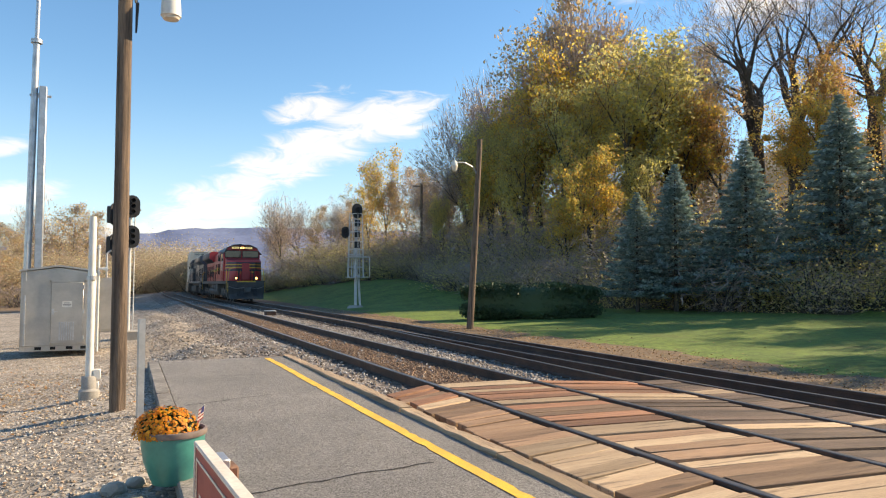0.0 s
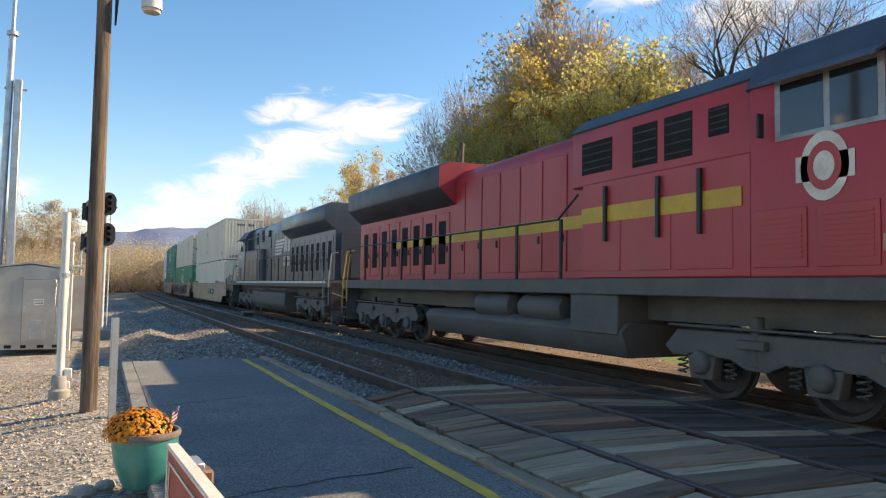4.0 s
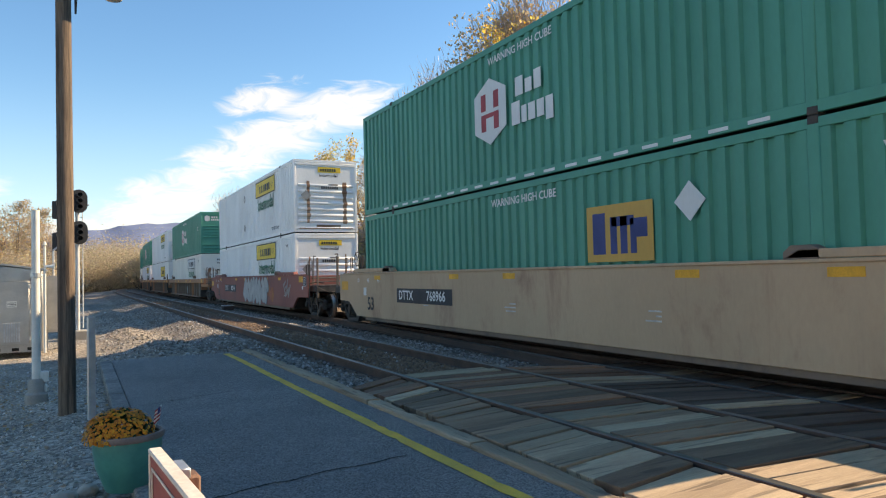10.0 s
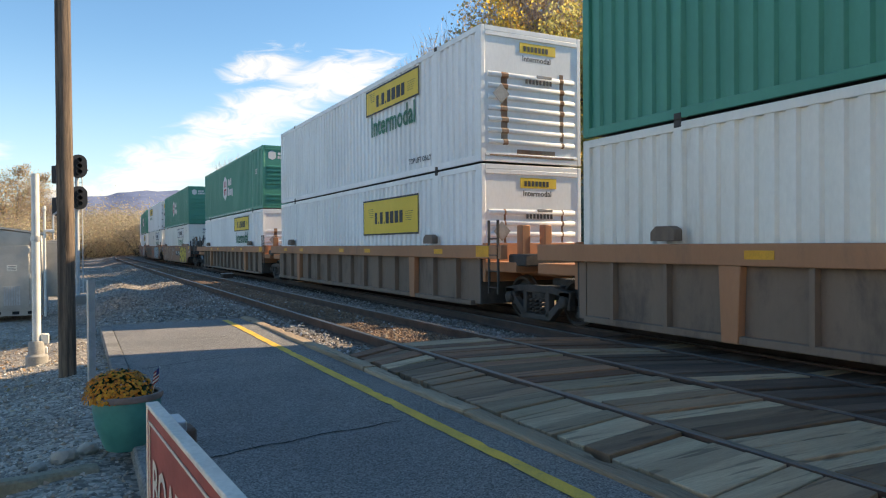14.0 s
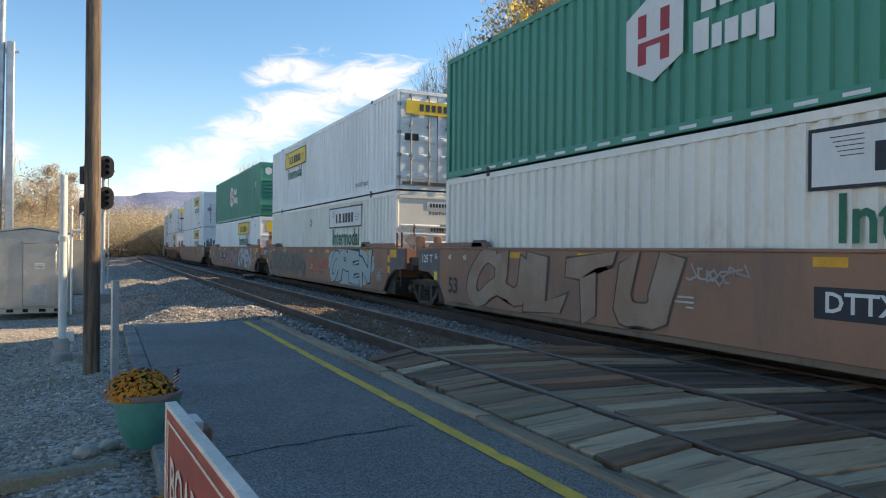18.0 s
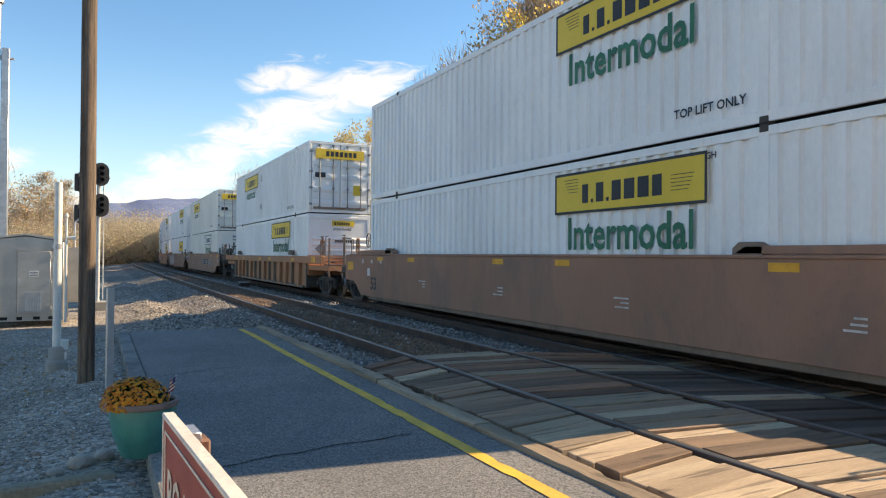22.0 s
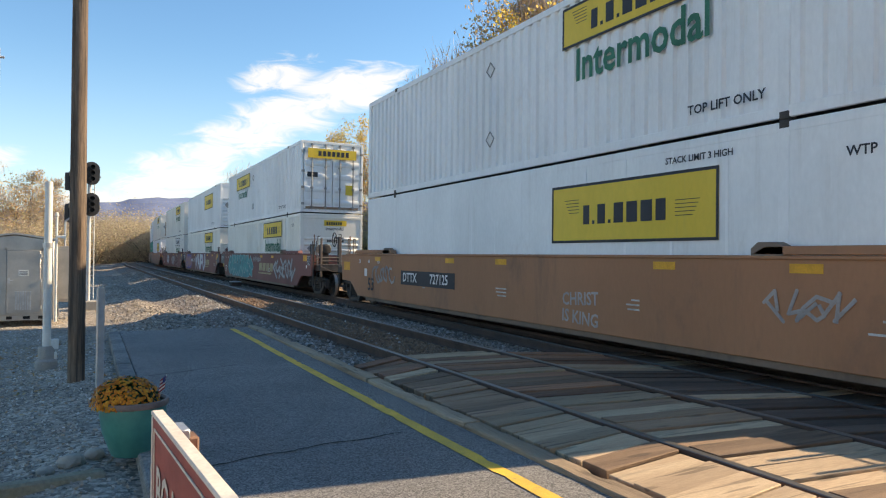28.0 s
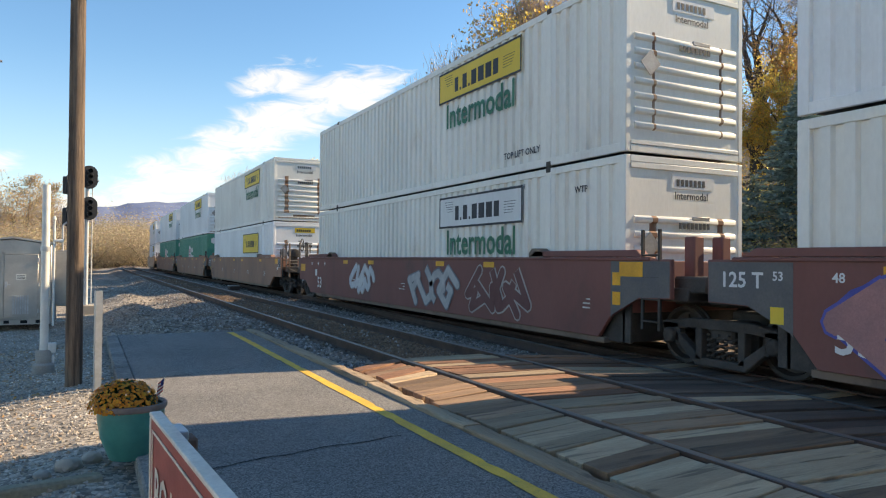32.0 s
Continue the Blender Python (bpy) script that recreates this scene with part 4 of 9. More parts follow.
def small_things():
    t = thing("edging_beam", "mossy timber edging on the gravel", "edging", pose(-3.86, 5.5, gz(-4, 5.5) - 0.0, 0, 0, 8))
    part("beam", Geo().box(-2.6, 0.02, -0.06, 0.06, -0.08, 0.035), MOSSY, t, bevel=0.02)
    rnd = random.Random(5)
    for x, y, s in ((-4.05, 5.86, 0.1), (-3.9, 5.98, 0.08), (-4.22, 5.8, 0.06)):
        st = Geo()
        bm = bmesh.new()
        bmesh.ops.create_icosphere(bm, subdivisions=2, radius=s)
        for v in bm.verts:
            v.co *= 1 + 0.3 * noise.noise(v.co * 9 + Vector((x * 50, 0, 0)))
            v.co.z *= 0.62
        me = bpy.data.meshes.new("stone")
        bm.to_mesh(me)
        bm.free()
        me.materials.append(ROCK)
        o = new("stone", me)
        o.location = (x, y, gz(x, y) + s * 0.35)
        tagged(o, "pale field stone beside the flower pot", "stone", "stones by the pot")
    b = thing("switch_box", "small dark junction box between the tracks", "junction box", pose(2.8, 37.0, -0.24))
    part("box", Geo().box(-0.25, 0.25, -0.3, 0.3, 0, 0.2), RAIL_RUST, b, bevel=0.02)
    part("lid", Geo().box(-0.27, 0.27, -0.32, 0.32, 0.2, 0.235), GALV, b, bevel=0.01)


utility_pole()
white_post()
guard_posts()
shed()
radio_tower()
near_signal()
far_signal()
lawn_lamp()
flower_pot(-3.645, 5.75, -0.105, 0.238, 0.405)
flower_pot(-3.68, 2.9, -0.15, 0.234, 0.4, False)
board_sign()
small_things()
# ---- the train ----
def paint(name, a, dirt=(0.16, 0.11, 0.075), rough=0.55, amount=(0.6, 0.78), **kw):
    return material(name, a, tuple(c * 0.91 for c in a), rough=rough, scale=0.7, fine=18, bump=0.06, grain=0.08, stain=dirt, stain_at=amount, stain_scale=0.9, stretch=(1, 1, 0.45), streak=tuple(0.5 * (c + d) for c, d in zip(a, dirt)), **kw)


C_WHITE = paint("white_container_paint", (0.86, 0.86, 0.85), (0.46, 0.40, 0.33), amount=(0.6, 0.85))
C_WHITE2 = paint("chalky_white_container_paint", (0.83, 0.80, 0.73), (0.44, 0.31, 0.20), amount=(0.54, 0.85))
C_GREEN = paint("green_container_paint", (0.05, 0.285, 0.205), (0.11, 0.2, 0.16), amount=(0.62, 0.9))
C_GREEN2 = paint("leaf_green_container_paint", (0.075, 0.36, 0.175), (0.12, 0.2, 0.12), amount=(0.62, 0.9))
C_TAN = paint("tan_container_paint", (0.82, 0.715, 0.57), (0.46, 0.28, 0.17), amount=(0.58, 0.85))
RUSTY = material("rust_streaks", (0.23, 0.12, 0.07), (0.35, 0.26, 0.19), rough=0.9, scale=3, fine=30, bump=0.3, stretch=(1, 1, 0.3))
STEEL_GREY = material("dull_steel", (0.33, 0.33, 0.33), (0.24, 0.23, 0.22), rough=0.5, metal=0.5, scale=3, fine=40, bump=0.1)
P_YELLOW = paint("yellow_panel", (0.82, 0.55, 0.05), (0.5, 0.38, 0.08), amount=(0.62, 0.9))
P_WHITE = paint("white_panel", (0.72, 0.72, 0.71), (0.45, 0.42, 0.38), amount=(0.62, 0.9))
P_DARK = material("dark_lettering", (0.022, 0.025, 0.035), rough=0.6)
P_GREEN = material("green_lettering", (0.015, 0.17, 0.095), rough=0.6)
P_RED = material("red_emblem", (0.42, 0.04, 0.05), rough=0.6)
P_BLUE = material("blue_emblem", (0.03, 0.05, 0.2), rough=0.6)
P_ORANGE = paint("orange_plate", (0.62, 0.34, 0.07), (0.4, 0.25, 0.1))
REFLECT = material("yellow_reflector", (0.86, 0.40, 0.02), rough=0.5)
PALE_MARK = material("pale_marking", (0.62, 0.60, 0.57), (0.4, 0.38, 0.35), rough=0.7, scale=4)
W_TAN = paint("tan_well_car_paint", (0.53, 0.36, 0.23), (0.28, 0.13, 0.085), rough=0.75, amount=(0.52, 0.75))
W_BROWN = paint("brown_well_car_paint", (0.345, 0.18, 0.118), (0.19, 0.125, 0.1), rough=0.75, amount=(0.45, 0.7))
W_ORANGE = paint("orange_brown_well_car_paint", (0.42, 0.195, 0.10), (0.20, 0.11, 0.075), rough=0.75, amount=(0.52, 0.75))
W_MAROON = paint("maroon_well_car_paint", (0.215, 0.085, 0.072), (0.11, 0.07, 0.06), rough=0.75, amount=(0.52, 0.75))
W_RED = paint("oxide_red_well_car_paint", (0.29, 0.10, 0.08), (0.12, 0.075, 0.065), rough=0.75, amount=(0.52, 0.75))
W_GREYB = paint("grimy_rib_paint", (0.22, 0.155, 0.115), (0.07, 0.055, 0.048), rough=0.8, amount=(0.5, 0.7))
GRIMY_STEEL = material("grimy_bar_steel", (0.19, 0.165, 0.145), (0.11, 0.09, 0.078), rough=0.7, metal=0.2, scale=3, fine=30, bump=0.2)
TRUCK = material("grimy_cast_steel", (0.075, 0.066, 0.06), (0.045, 0.04, 0.037), rough=0.85, scale=3, fine=30, bump=0.4, grain=0.3)
WHEEL = material("brown_wheel_steel", (0.06, 0.047, 0.04), (0.04, 0.033, 0.029), rough=0.7, scale=4, fine=30, bump=0.2)
TREAD = material("bright_wheel_tread", (0.42, 0.40, 0.38), rough=0.35, metal=0.8)
TRAIN_V, LEAD_0 = 14.27, 107.07      # speed, and where the first container's leading end stands at 0 s
CW, CL, CH = 1.3, 16.15, 2.9
MOVERS = []                          # (thing, metres behind the first container, height, wheelbase ends, turned round)


def corrugated(lo, hi, z0, z1, out, depth, pitch=0.29, axis="y"):
    """A folded sheet standing at out, its furrows depth behind it."""
    g = Geo()
    n = max(2, round((hi - lo) / pitch))
    p = (hi - lo) / n
    line = []
    for i in range(n):
        a = lo + i * p
        line += [(a, 0), (a + 0.46 * p, 0), (a + 0.56 * p, 1), (a + 0.90 * p, 1)]
    line.append((hi, 0))
    for a, k in line:
        for z in (z0, z1):
            o = out - math.copysign(depth * k, out)
            g.v.append((o, a, z) if axis == "y" else (a, o, z))
    for i in range(len(line) - 1):
        g.f.append((2 * i, 2 * i + 2, 2 * i + 3, 2 * i + 1))
        g.m.append(0)
    return g


SHARED = {}
def shared(key, make):
    if key not in SHARED:
        SHARED[key] = make()
    return SHARED[key]


def jb_panel(t, yc, zc, style, w=3.55, h=0.72):
    """A carrier's plate: plain bars in its colours on a bordered field."""
    x = -CW - 0.004
    a, b = yc - w / 2, yc + w / 2
    base = part("emblem_plate", Geo().box(x - 0.004, x, a, b, zc - h / 2, zc + h / 2), P_YELLOW if style == "yellow" else P_WHITE, t, "bordered carrier plate with dark bars")
    e = 0.045
    f = Geo()
    for y0, y1, z0, z1 in ((a, b, zc + h / 2 - e, zc + h / 2), (a, b, zc - h / 2, zc - h / 2 + e), (a, a + e, zc - h / 2 + e, zc + h / 2 - e), (b - e, b, zc - h / 2 + e, zc + h / 2 - e)):
        f.box(x - 0.007, x - 0.0045, y0, y1, z0, z1)
    part("border", f, P_DARK, base)
    bars = Geo()
    k = 0
    for wd in (0.16, 0.06, 0.19, 0.06, 0.22, 0.24, 0.24, 0.2):
        y = yc + 0.98 - k
        if wd > 0.1:
            bars.box(x - 0.008, x - 0.0046, y - wd, y, zc - 0.19, zc + 0.13)
        else:
            bars.box(x - 0.008, x - 0.0046, y - wd, y, zc - 0.19, zc - 0.13)
        k += wd + 0.075
    part("name_bar", bars, P_DARK, base)
    lines = Geo()
    for i in range(5):
        z = zc + 0.24 - i * 0.055
        lines.box(x - 0.0075, x - 0.0046, yc + 1.1, yc + 1.5 - 0.03 * i, z - 0.01, z)
        lines.box(x - 0.0075, x - 0.0046, yc - 1.55 + 0.03 * i, yc - 1.1, -0.15 + z - 0.01, -0.15 + z)
    part("scroll_line", lines, P_DARK, base)


def hex_logo(t, yc, zc, s=0.62):
    x = -CW - 0.004
    pts = [(yc + s * 0.98 * a, zc + s * b) for a, b in ((0, 1.1), (1, 0.62), (1, -0.62), (0, -1.1), (-1, -0.62), (-1, 0.62))]
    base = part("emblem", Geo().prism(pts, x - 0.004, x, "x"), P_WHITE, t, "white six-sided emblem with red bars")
    g = Geo()
    for dy in (-0.28, 0.28):
        g.box(x - 0.008, x - 0.0045, yc + s * dy * 1.4 - s * 0.15, yc + s * dy * 1.4 + s * 0.15, zc - s * 0.62, zc - s * 0.06)
        g.box(x - 0.008, x - 0.0045, yc + s * dy * 1.4 - s * 0.15, yc + s * dy * 1.4 + s * 0.15, zc + s * 0.06, zc + s * 0.62)
    g.box(x - 0.0081, x - 0.0046, yc - s * 0.3, yc + s * 0.3, zc - s * 0.2, zc - s * 0.06)
    part("emblem_bar", g, P_RED, base)
    bars = Geo()
    # the name beside it, two rows of blocks
    y = yc - s - 0.32
    for i, wd in enumerate((0.26, 0.22, 0.22)):
        bars.box(x - 0.004, x, y - wd, y, zc + 0.08, zc + (0.44 if i != 1 else 0.34))
        y -= wd + 0.07
    y = yc - s - 0.18
    for i, wd in enumerate((0.28, 0.17, 0.22, 0.22, 0.22)):
        bars.box(x - 0.004, x, y - wd, y, zc - (0.46 if i < 4 else 0.56), zc - (0.02 if i == 0 else 0.14))
        y -= wd + 0.055
    part("name_bar", bars, P_WHITE, t, "white name blocks")


def container_end(t, style, mat, plate):
    """The leading end wall, facing -y at y = 0."""
    if style == "vertical":
        part("end_wall", shared(("ev",), lambda: corrugated(-CW + 0.1, CW - 0.1, 0.16, 2.74, -0.0001 + 0.035, -0.035, 0.21, "x").mesh("end_wall", C_TAN, fix=False)), None, t)
        part("rust_band", Geo().box(-0.95, 0.95, 0.0, 0.006, 0.17, 0.32), RUSTY, t, "rusty lower edge")
        g = Geo()
        for i in range(8):
            if i != 4:
                g.box(-0.45 + 0.14 * i - (0.05 if i < 4 else 0), -0.37 + 0.14 * i - (0.05 if i < 4 else 0), -0.004, -0.001, 2.36, 2.52)
        part("number_bar", g, P_DARK, t)
        part("placard_holder", Geo().prism([(0.18 * c, 0.62 + 0.18 * s) for c, s in ((1, 0), (0, 1), (-1, 0), (0, -1))], -0.01, -0.002, "y"), STEEL_GREY if plate else RUSTY, t, "diamond placard holder")
        return
    if style == "doors":
        for sx in (-1, 1):
            d = part("door", Geo().box(min(sx * 0.012, sx * 1.18), max(sx * 0.012, sx * 1.18), 0.012, 0.05, 0.14, 2.76), mat, t, bevel=0.01)
            for k in range(5):
                z = 0.3 + 0.52 * k
                part("door_rib", Geo().prism(((0.012, z), (-0.008, z + 0.03), (-0.008, z + 0.2), (0.012, z + 0.23)), min(sx * 0.1, sx * 1.12), max(sx * 0.1, sx * 1.12), "x"), mat, d)
            for rx in (0.3, 0.86):
                rod = part("lock_rod", Geo().tube((sx * rx, -0.045, 0.16), (sx * rx, -0.045, 2.76), 0.024, n=8), STEEL_GREY, d, "galvanised lock rod")
                for z in (0.2, 0.95, 1.8, 2.68):
                    part("rod_bracket", Geo().box(sx * rx - 0.05, sx * rx + 0.05, -0.06, 0.01, z, z + 0.06), STEEL_GREY, rod)
                part("lock_handle", Geo().box(sx * rx - 0.02, sx * rx + 0.02, -0.08, -0.05, 0.85, 1.05), STEEL_GREY, rod)
            for z in (0.3, 0.95, 1.6, 2.4):
                part("hinge", Geo().box(sx * 1.22 - 0.06, sx * 1.22 + 0.06, -0.03, 0.02, z, z + 0.09), STEEL_GREY, d)
        part("rust_band", Geo().box(-1.1, 1.1, -0.012, 0.006, 0.15, 0.24), RUSTY, t, "rusty lower door edge")
        part("name_plate", Geo().box(-1.04, 0.98, -0.082, -0.07, 2.18, 2.56), P_YELLOW, t, "yellow plate with dark bars")
        g = Geo()
        for i in range(7):
            g.box(-0.62 + 0.19 * i, -0.49 + 0.19 * i, -0.086, -0.0825, 2.27, 2.47)
        part("name_bar", g, P_DARK, t)
        part("warning_label", Geo().box(-1.05, -0.62, -0.02, -0.012, 1.42, 1.62), P_DARK, t, "small dark label")
        part("warning_label", Geo().box(0.55, 0.85, -0.02, -0.012, 0.75, 1.15), P_YELLOW, t, "small yellow label")
        return
    part("end_wall", Geo().box(-CW + 0.08, CW - 0.08, 0.02, 0.06, 0.14, 2.76), mat, t)
    green = plate == "green"
    zs = [0.32 + 0.2 * k for k in range(2)] + [1.06 + 0.19 * k for k in range(5)] if green else [0.38 + 0.235 * k for k in range(7)]
    rib = lambda: Geo().prism(((0.024, 0.0), (-0.022, 0.03), (-0.022, 0.09), (0.024, 0.13)), -1.12, 1.12, "x").mesh("rib", mat, bevel=0.006)
    rm = shared(("rib", mat.name), rib)
    for z in zs:
        part("rib", rm, None, t, at=pose(0, 0, z))
    part("end_header", Geo().box(-CW + 0.1, CW - 0.1, -0.008, 0.03, 2.66, 2.755), mat, t, bevel=0.01)
    part("end_sill", Geo().box(-CW + 0.1, CW - 0.1, -0.008, 0.03, 0.135, 0.2), mat, t, bevel=0.01)
    if not green:
        heavy = random.random() < 0.55
        for sx in (-0.72, 0.78):
            w = random.uniform(0.045, 0.085) if heavy else 0.025
            g = Geo().box(sx - w, sx + w, 0.013, 0.019, 0.3 + 0.3 * random.random(), 1.85 + 0.2 * random.random())
            for z in zs:
                u, v = w * random.uniform(0.5, 1.5), w * random.uniform(0.5, 1.5)
                g.add([(a, b - 0.004, z + c) for b, c in ((0.024, 0.0), (-0.022, 0.03), (-0.022, 0.09), (0.024, 0.13)) for a in (sx - u, sx + v)], [(0, 1, 3, 2), (2, 3, 5, 4), (4, 5, 7, 6)])
            part("rust_streak", g, RUSTY, t, "rust streaks down the ribs")
        if heavy:
            part("rust_streak", Geo().box(-1.1, 1.1, -0.012, -0.0085, 0.137, 0.17).box(-0.4, 0.6, 0.014, 0.0185, 0.2, 0.3), RUSTY, t, "rusty sill")
        big = plate == "big"
        p = part("name_plate", Geo().box(-0.95 if big else -0.32, 1.0 if big else 0.62, 0.008, 0.018, 2.1 if big else 2.38, 2.6 if big else 2.6), P_YELLOW if plate != "white" else P_WHITE, t, "carrier plate with dark bars")
        g = Geo()
        s = 1.6 if big else 0.8
        for i in range(7):
            g.box(0.08 + s * (-0.38 + 0.12 * i), 0.08 + s * (-0.3 + 0.12 * i), 0.004, 0.0075, 2.42 - (0.17 if big else 0), 2.42 - (0.17 if big else 0) + 0.14 * s)
        part("name_bar", g, P_DARK, p)
        if not big:
            letters("Intermodal", 0.17, P_DARK, t, lead_side(0.12, 0.016, 2.26))
        part("placard_holder", Geo().prism([(-0.82 + 0.21 * c, 1.45 + 0.21 * s) for c, s in ((1, 0), (0, 1), (-1, 0), (0, -1))], -0.032, -0.024, "y"), STEEL_GREY, t, "diamond placard holder")
        part("handle", Geo().box(0.1, 0.5, -0.03, 0.0, 1.86, 1.93), STEEL_GREY, t, bevel=0.01)
        g = Geo()
        for i in range(8):
            g.box(-0.2 + 0.09 * i, -0.14 + 0.09 * i, -0.026, -0.0235, 1.72, 1.82)
        part("number_bar", g, P_DARK, t)
    else:
        part("emblem", Geo().prism([(-0.85 + 0.17 * a, 2.42 + 0.2 * b) for a, b in ((0, 1.1), (1, 0.62), (1, -0.62), (0, -1.1), (-1, -0.62), (-1, 0.62))], 0.01, 0.018, "y"), P_WHITE, t, "small white emblem")
        g = Geo()
        for i, w in enumerate((0.12, 0.1, 0.1)):
            g.box(-0.58 + 0.15 * i, -0.58 + 0.15 * i + w, 0.012, 0.018, 2.44, 2.56)
        for i in range(5):
            g.box(-0.6 + 0.125 * i, -0.5 + 0.125 * i, 0.012, 0.018, 2.27, 2.39)
        part("name_bar", g, P_WHITE, t)
        letters("53'", 0.24, P_WHITE, t, lead_side(0.1, -0.026, 1.78))
        part("weight_plate", Geo().box(0.0, 0.55, -0.03, 0.018, 0.74, 0.98), P_WHITE, t, "white weight plate")
        part("locking_bar", Geo().box(0.0, 0.55, -0.035, 0.02, 2.02, 2.12), STEEL_GREY, t)


def container(colour, end, plate, decor, label, offset, z):
    mat = colour
    t = thing("shipping_container", label, "shipping container", pose(0, offset, z), group="containers on the train")
    key = mat.name
    if "plain" in decor:
        part("side_wall", Geo().box(-CW + 0.004, -CW + 0.03, 0.12, CL - 0.12, 0.15, 2.745), mat, t, "smooth sheet side")
        for k in range(12):
            part("sheet_seam", shared(("seam", key), lambda: Geo().box(-CW - 0.001, -CW + 0.006, -0.025, 0.025, 0.16, 2.74).mesh("sheet_seam", mat, bevel=0.002)), None, t, at=pose(0, 2.9 + 0.98 * k, 0))
    else:
        part("side_wall", shared(("side", key), lambda: corrugated(0.12, CL - 0.12, 0.15, 2.74, -CW + 0.012, 0.05).mesh("side_wall", mat, fix=False)), None, t)
    part("side_wall", shared(("side2", key), lambda: corrugated(0.12, CL - 0.12, 0.15, 2.74, CW - 0.012, 0.05).mesh("side_wall", mat, fix=False)), None, t)
    part("roof", shared(("roof", key), lambda: Geo().box(-CW + 0.03, CW - 0.03, 0.04, CL - 0.04, 2.82, 2.86).mesh("roof", mat)), None, t)
    part("floor", shared(("floor", key), lambda: Geo().box(-CW + 0.06, CW - 0.06, 0.05, CL - 0.05, 0.06, 0.14).mesh("floor", TRUCK)), None, t)
    for sx in (-1, 1):
        def rails(z0, z1):
            return Geo().box(min(sx * (CW - 0.06), sx * CW), max(sx * (CW - 0.06), sx * CW), 0.02, CL - 0.02, z0, z1).mesh("rail", mat, bevel=0.008)
        part("top_rail", shared(("tr", sx, key), lambda: rails(2.74, 2.865)), None, t)
        part("bottom_rail", shared(("br", sx, key), lambda: rails(0.015, 0.16)), None, t)
        for y in (0.0, 1.98, CL - 2.14, CL - 0.16):
            part("corner_post", shared(("post", sx, key, y in (0.0, CL - 0.16)), lambda: Geo().box(min(sx * (CW - 0.1), sx * (CW + 0.003)), max(sx * (CW - 0.1), sx * (CW + 0.003)), 0, 0.16, 0.015, 2.866).mesh("corner_post", mat, bevel=0.012)), None, t, at=pose(0, y, 0))
        for y in (1.98, CL - 2.14):
            for zz in (0.0, 2.79):
                part("corner_casting", shared(("cast", sx), lambda: Geo().box(min(sx * (CW - 0.14), sx * (CW + 0.009)), max(sx * (CW - 0.14), sx * (CW + 0.009)), 0.0, 0.15, -0.01, 0.1).mesh("corner_casting", TRUCK, bevel=0.015)), None, t, "dark corner casting", at=pose(0, y, zz))
    part("end_wall", shared(("tail", key), lambda: Geo().box(-CW + 0.1, CW - 0.1, CL - 0.08, CL - 0.03, 0.14, 2.76).mesh("end_wall", mat)), None, t)
    container_end(t, end, mat, plate)
    part("cross_beam", Geo().box(-CW + 0.1, CW - 0.1, 0.0, 0.05, 2.76, 2.866), mat, t, bevel=0.008)
    part("cross_beam", Geo().box(-CW + 0.1, CW - 0.1, 0.0, 0.05, 0.015, 0.13), mat, t, bevel=0.008)
    x = -CW - 0.0005
    for d in decor:
        if d == "mid":
            jb_panel(t, 4.73, 2.32, "yellow"); letters("Intermodal", 0.78, P_GREEN, t, near_side(x - 0.004, 4.66, 1.58), 0.86)
        elif d == "outline":
            jb_panel(t, 4.66, 2.28, "white"); letters("Intermodal", 0.78, P_GREEN, t, near_side(x - 0.004, 4.6, 1.56), 0.86)
        elif d == "plate":
            jb_panel(t, 4.9, 1.95, "yellow", 3.75, 1.0)
        elif d == "tail":
            jb_panel(t, 11.7, 2.2, "yellow"); letters("Intermodal", 0.62, P_GREEN, t, near_side(x - 0.004, 11.75, 1.55), 0.86)
        elif d == "hub":
            hex_logo(t, 9.05, 1.55)
        elif d == "emp":
            e = part("emblem_plate", Geo().box(x - 0.008, x - 0.003, 4.6, 6.1, 1.3, 2.2), P_ORANGE, t, "orange plate with blue blocks")
            g = Geo()
            for y0, y1, z0, z1 in ((5.65, 5.95, 1.42, 2.08), (5.15, 5.3, 1.42, 2.0), (5.38, 5.53, 1.42, 2.0), (4.95, 5.08, 1.42, 1.95), (4.72, 4.95, 1.66, 1.95), (5.0, 5.5, 1.85, 2.0)):
                g.box(x - 0.012, x - 0.0085, y0, y1, z0, z1)
            part("emblem_block", g, P_BLUE, e)
        elif d == "high_cube":
            letters("WARNING HIGH CUBE", 0.21, P_WHITE, t, near_side(x - 0.004, 8.0, 2.55))
        elif d == "lift":
            letters("TOP LIFT ONLY", 0.18, P_DARK, t, near_side(x - 0.004, 2.95, 0.36))
        elif d == "stack":
            letters("STACK LIMIT 3 HIGH", 0.13, P_DARK, t, near_side(x - 0.004, 3.4, 2.6))
        elif d == "wtp":
            letters("WTP", 0.16, P_DARK if mat not in (C_GREEN, C_GREEN2) else P_WHITE, t, near_side(x - 0.004, 1.1, 2.4))
        elif d == "53":
            letters("53'", 0.34, P_WHITE if mat in (C_GREEN, C_GREEN2) else P_DARK, t, near_side(x - 0.004, 1.2, 1.75 if mat in (C_GREEN, C_GREEN2) else 0.45))
        elif d == "dashes":
            g = Geo()
            for i in range(20):
                g.box(-CW - 0.006, -CW - 0.001, 2.6 + i * 0.62, 2.92 + i * 0.62, 0.05, 0.1)
            part("reflector_tape", g, P_WHITE, t, "white reflective dashes")
        elif d == "diamond":
            c = STEEL_GREY if mat != C_GREEN else P_WHITE
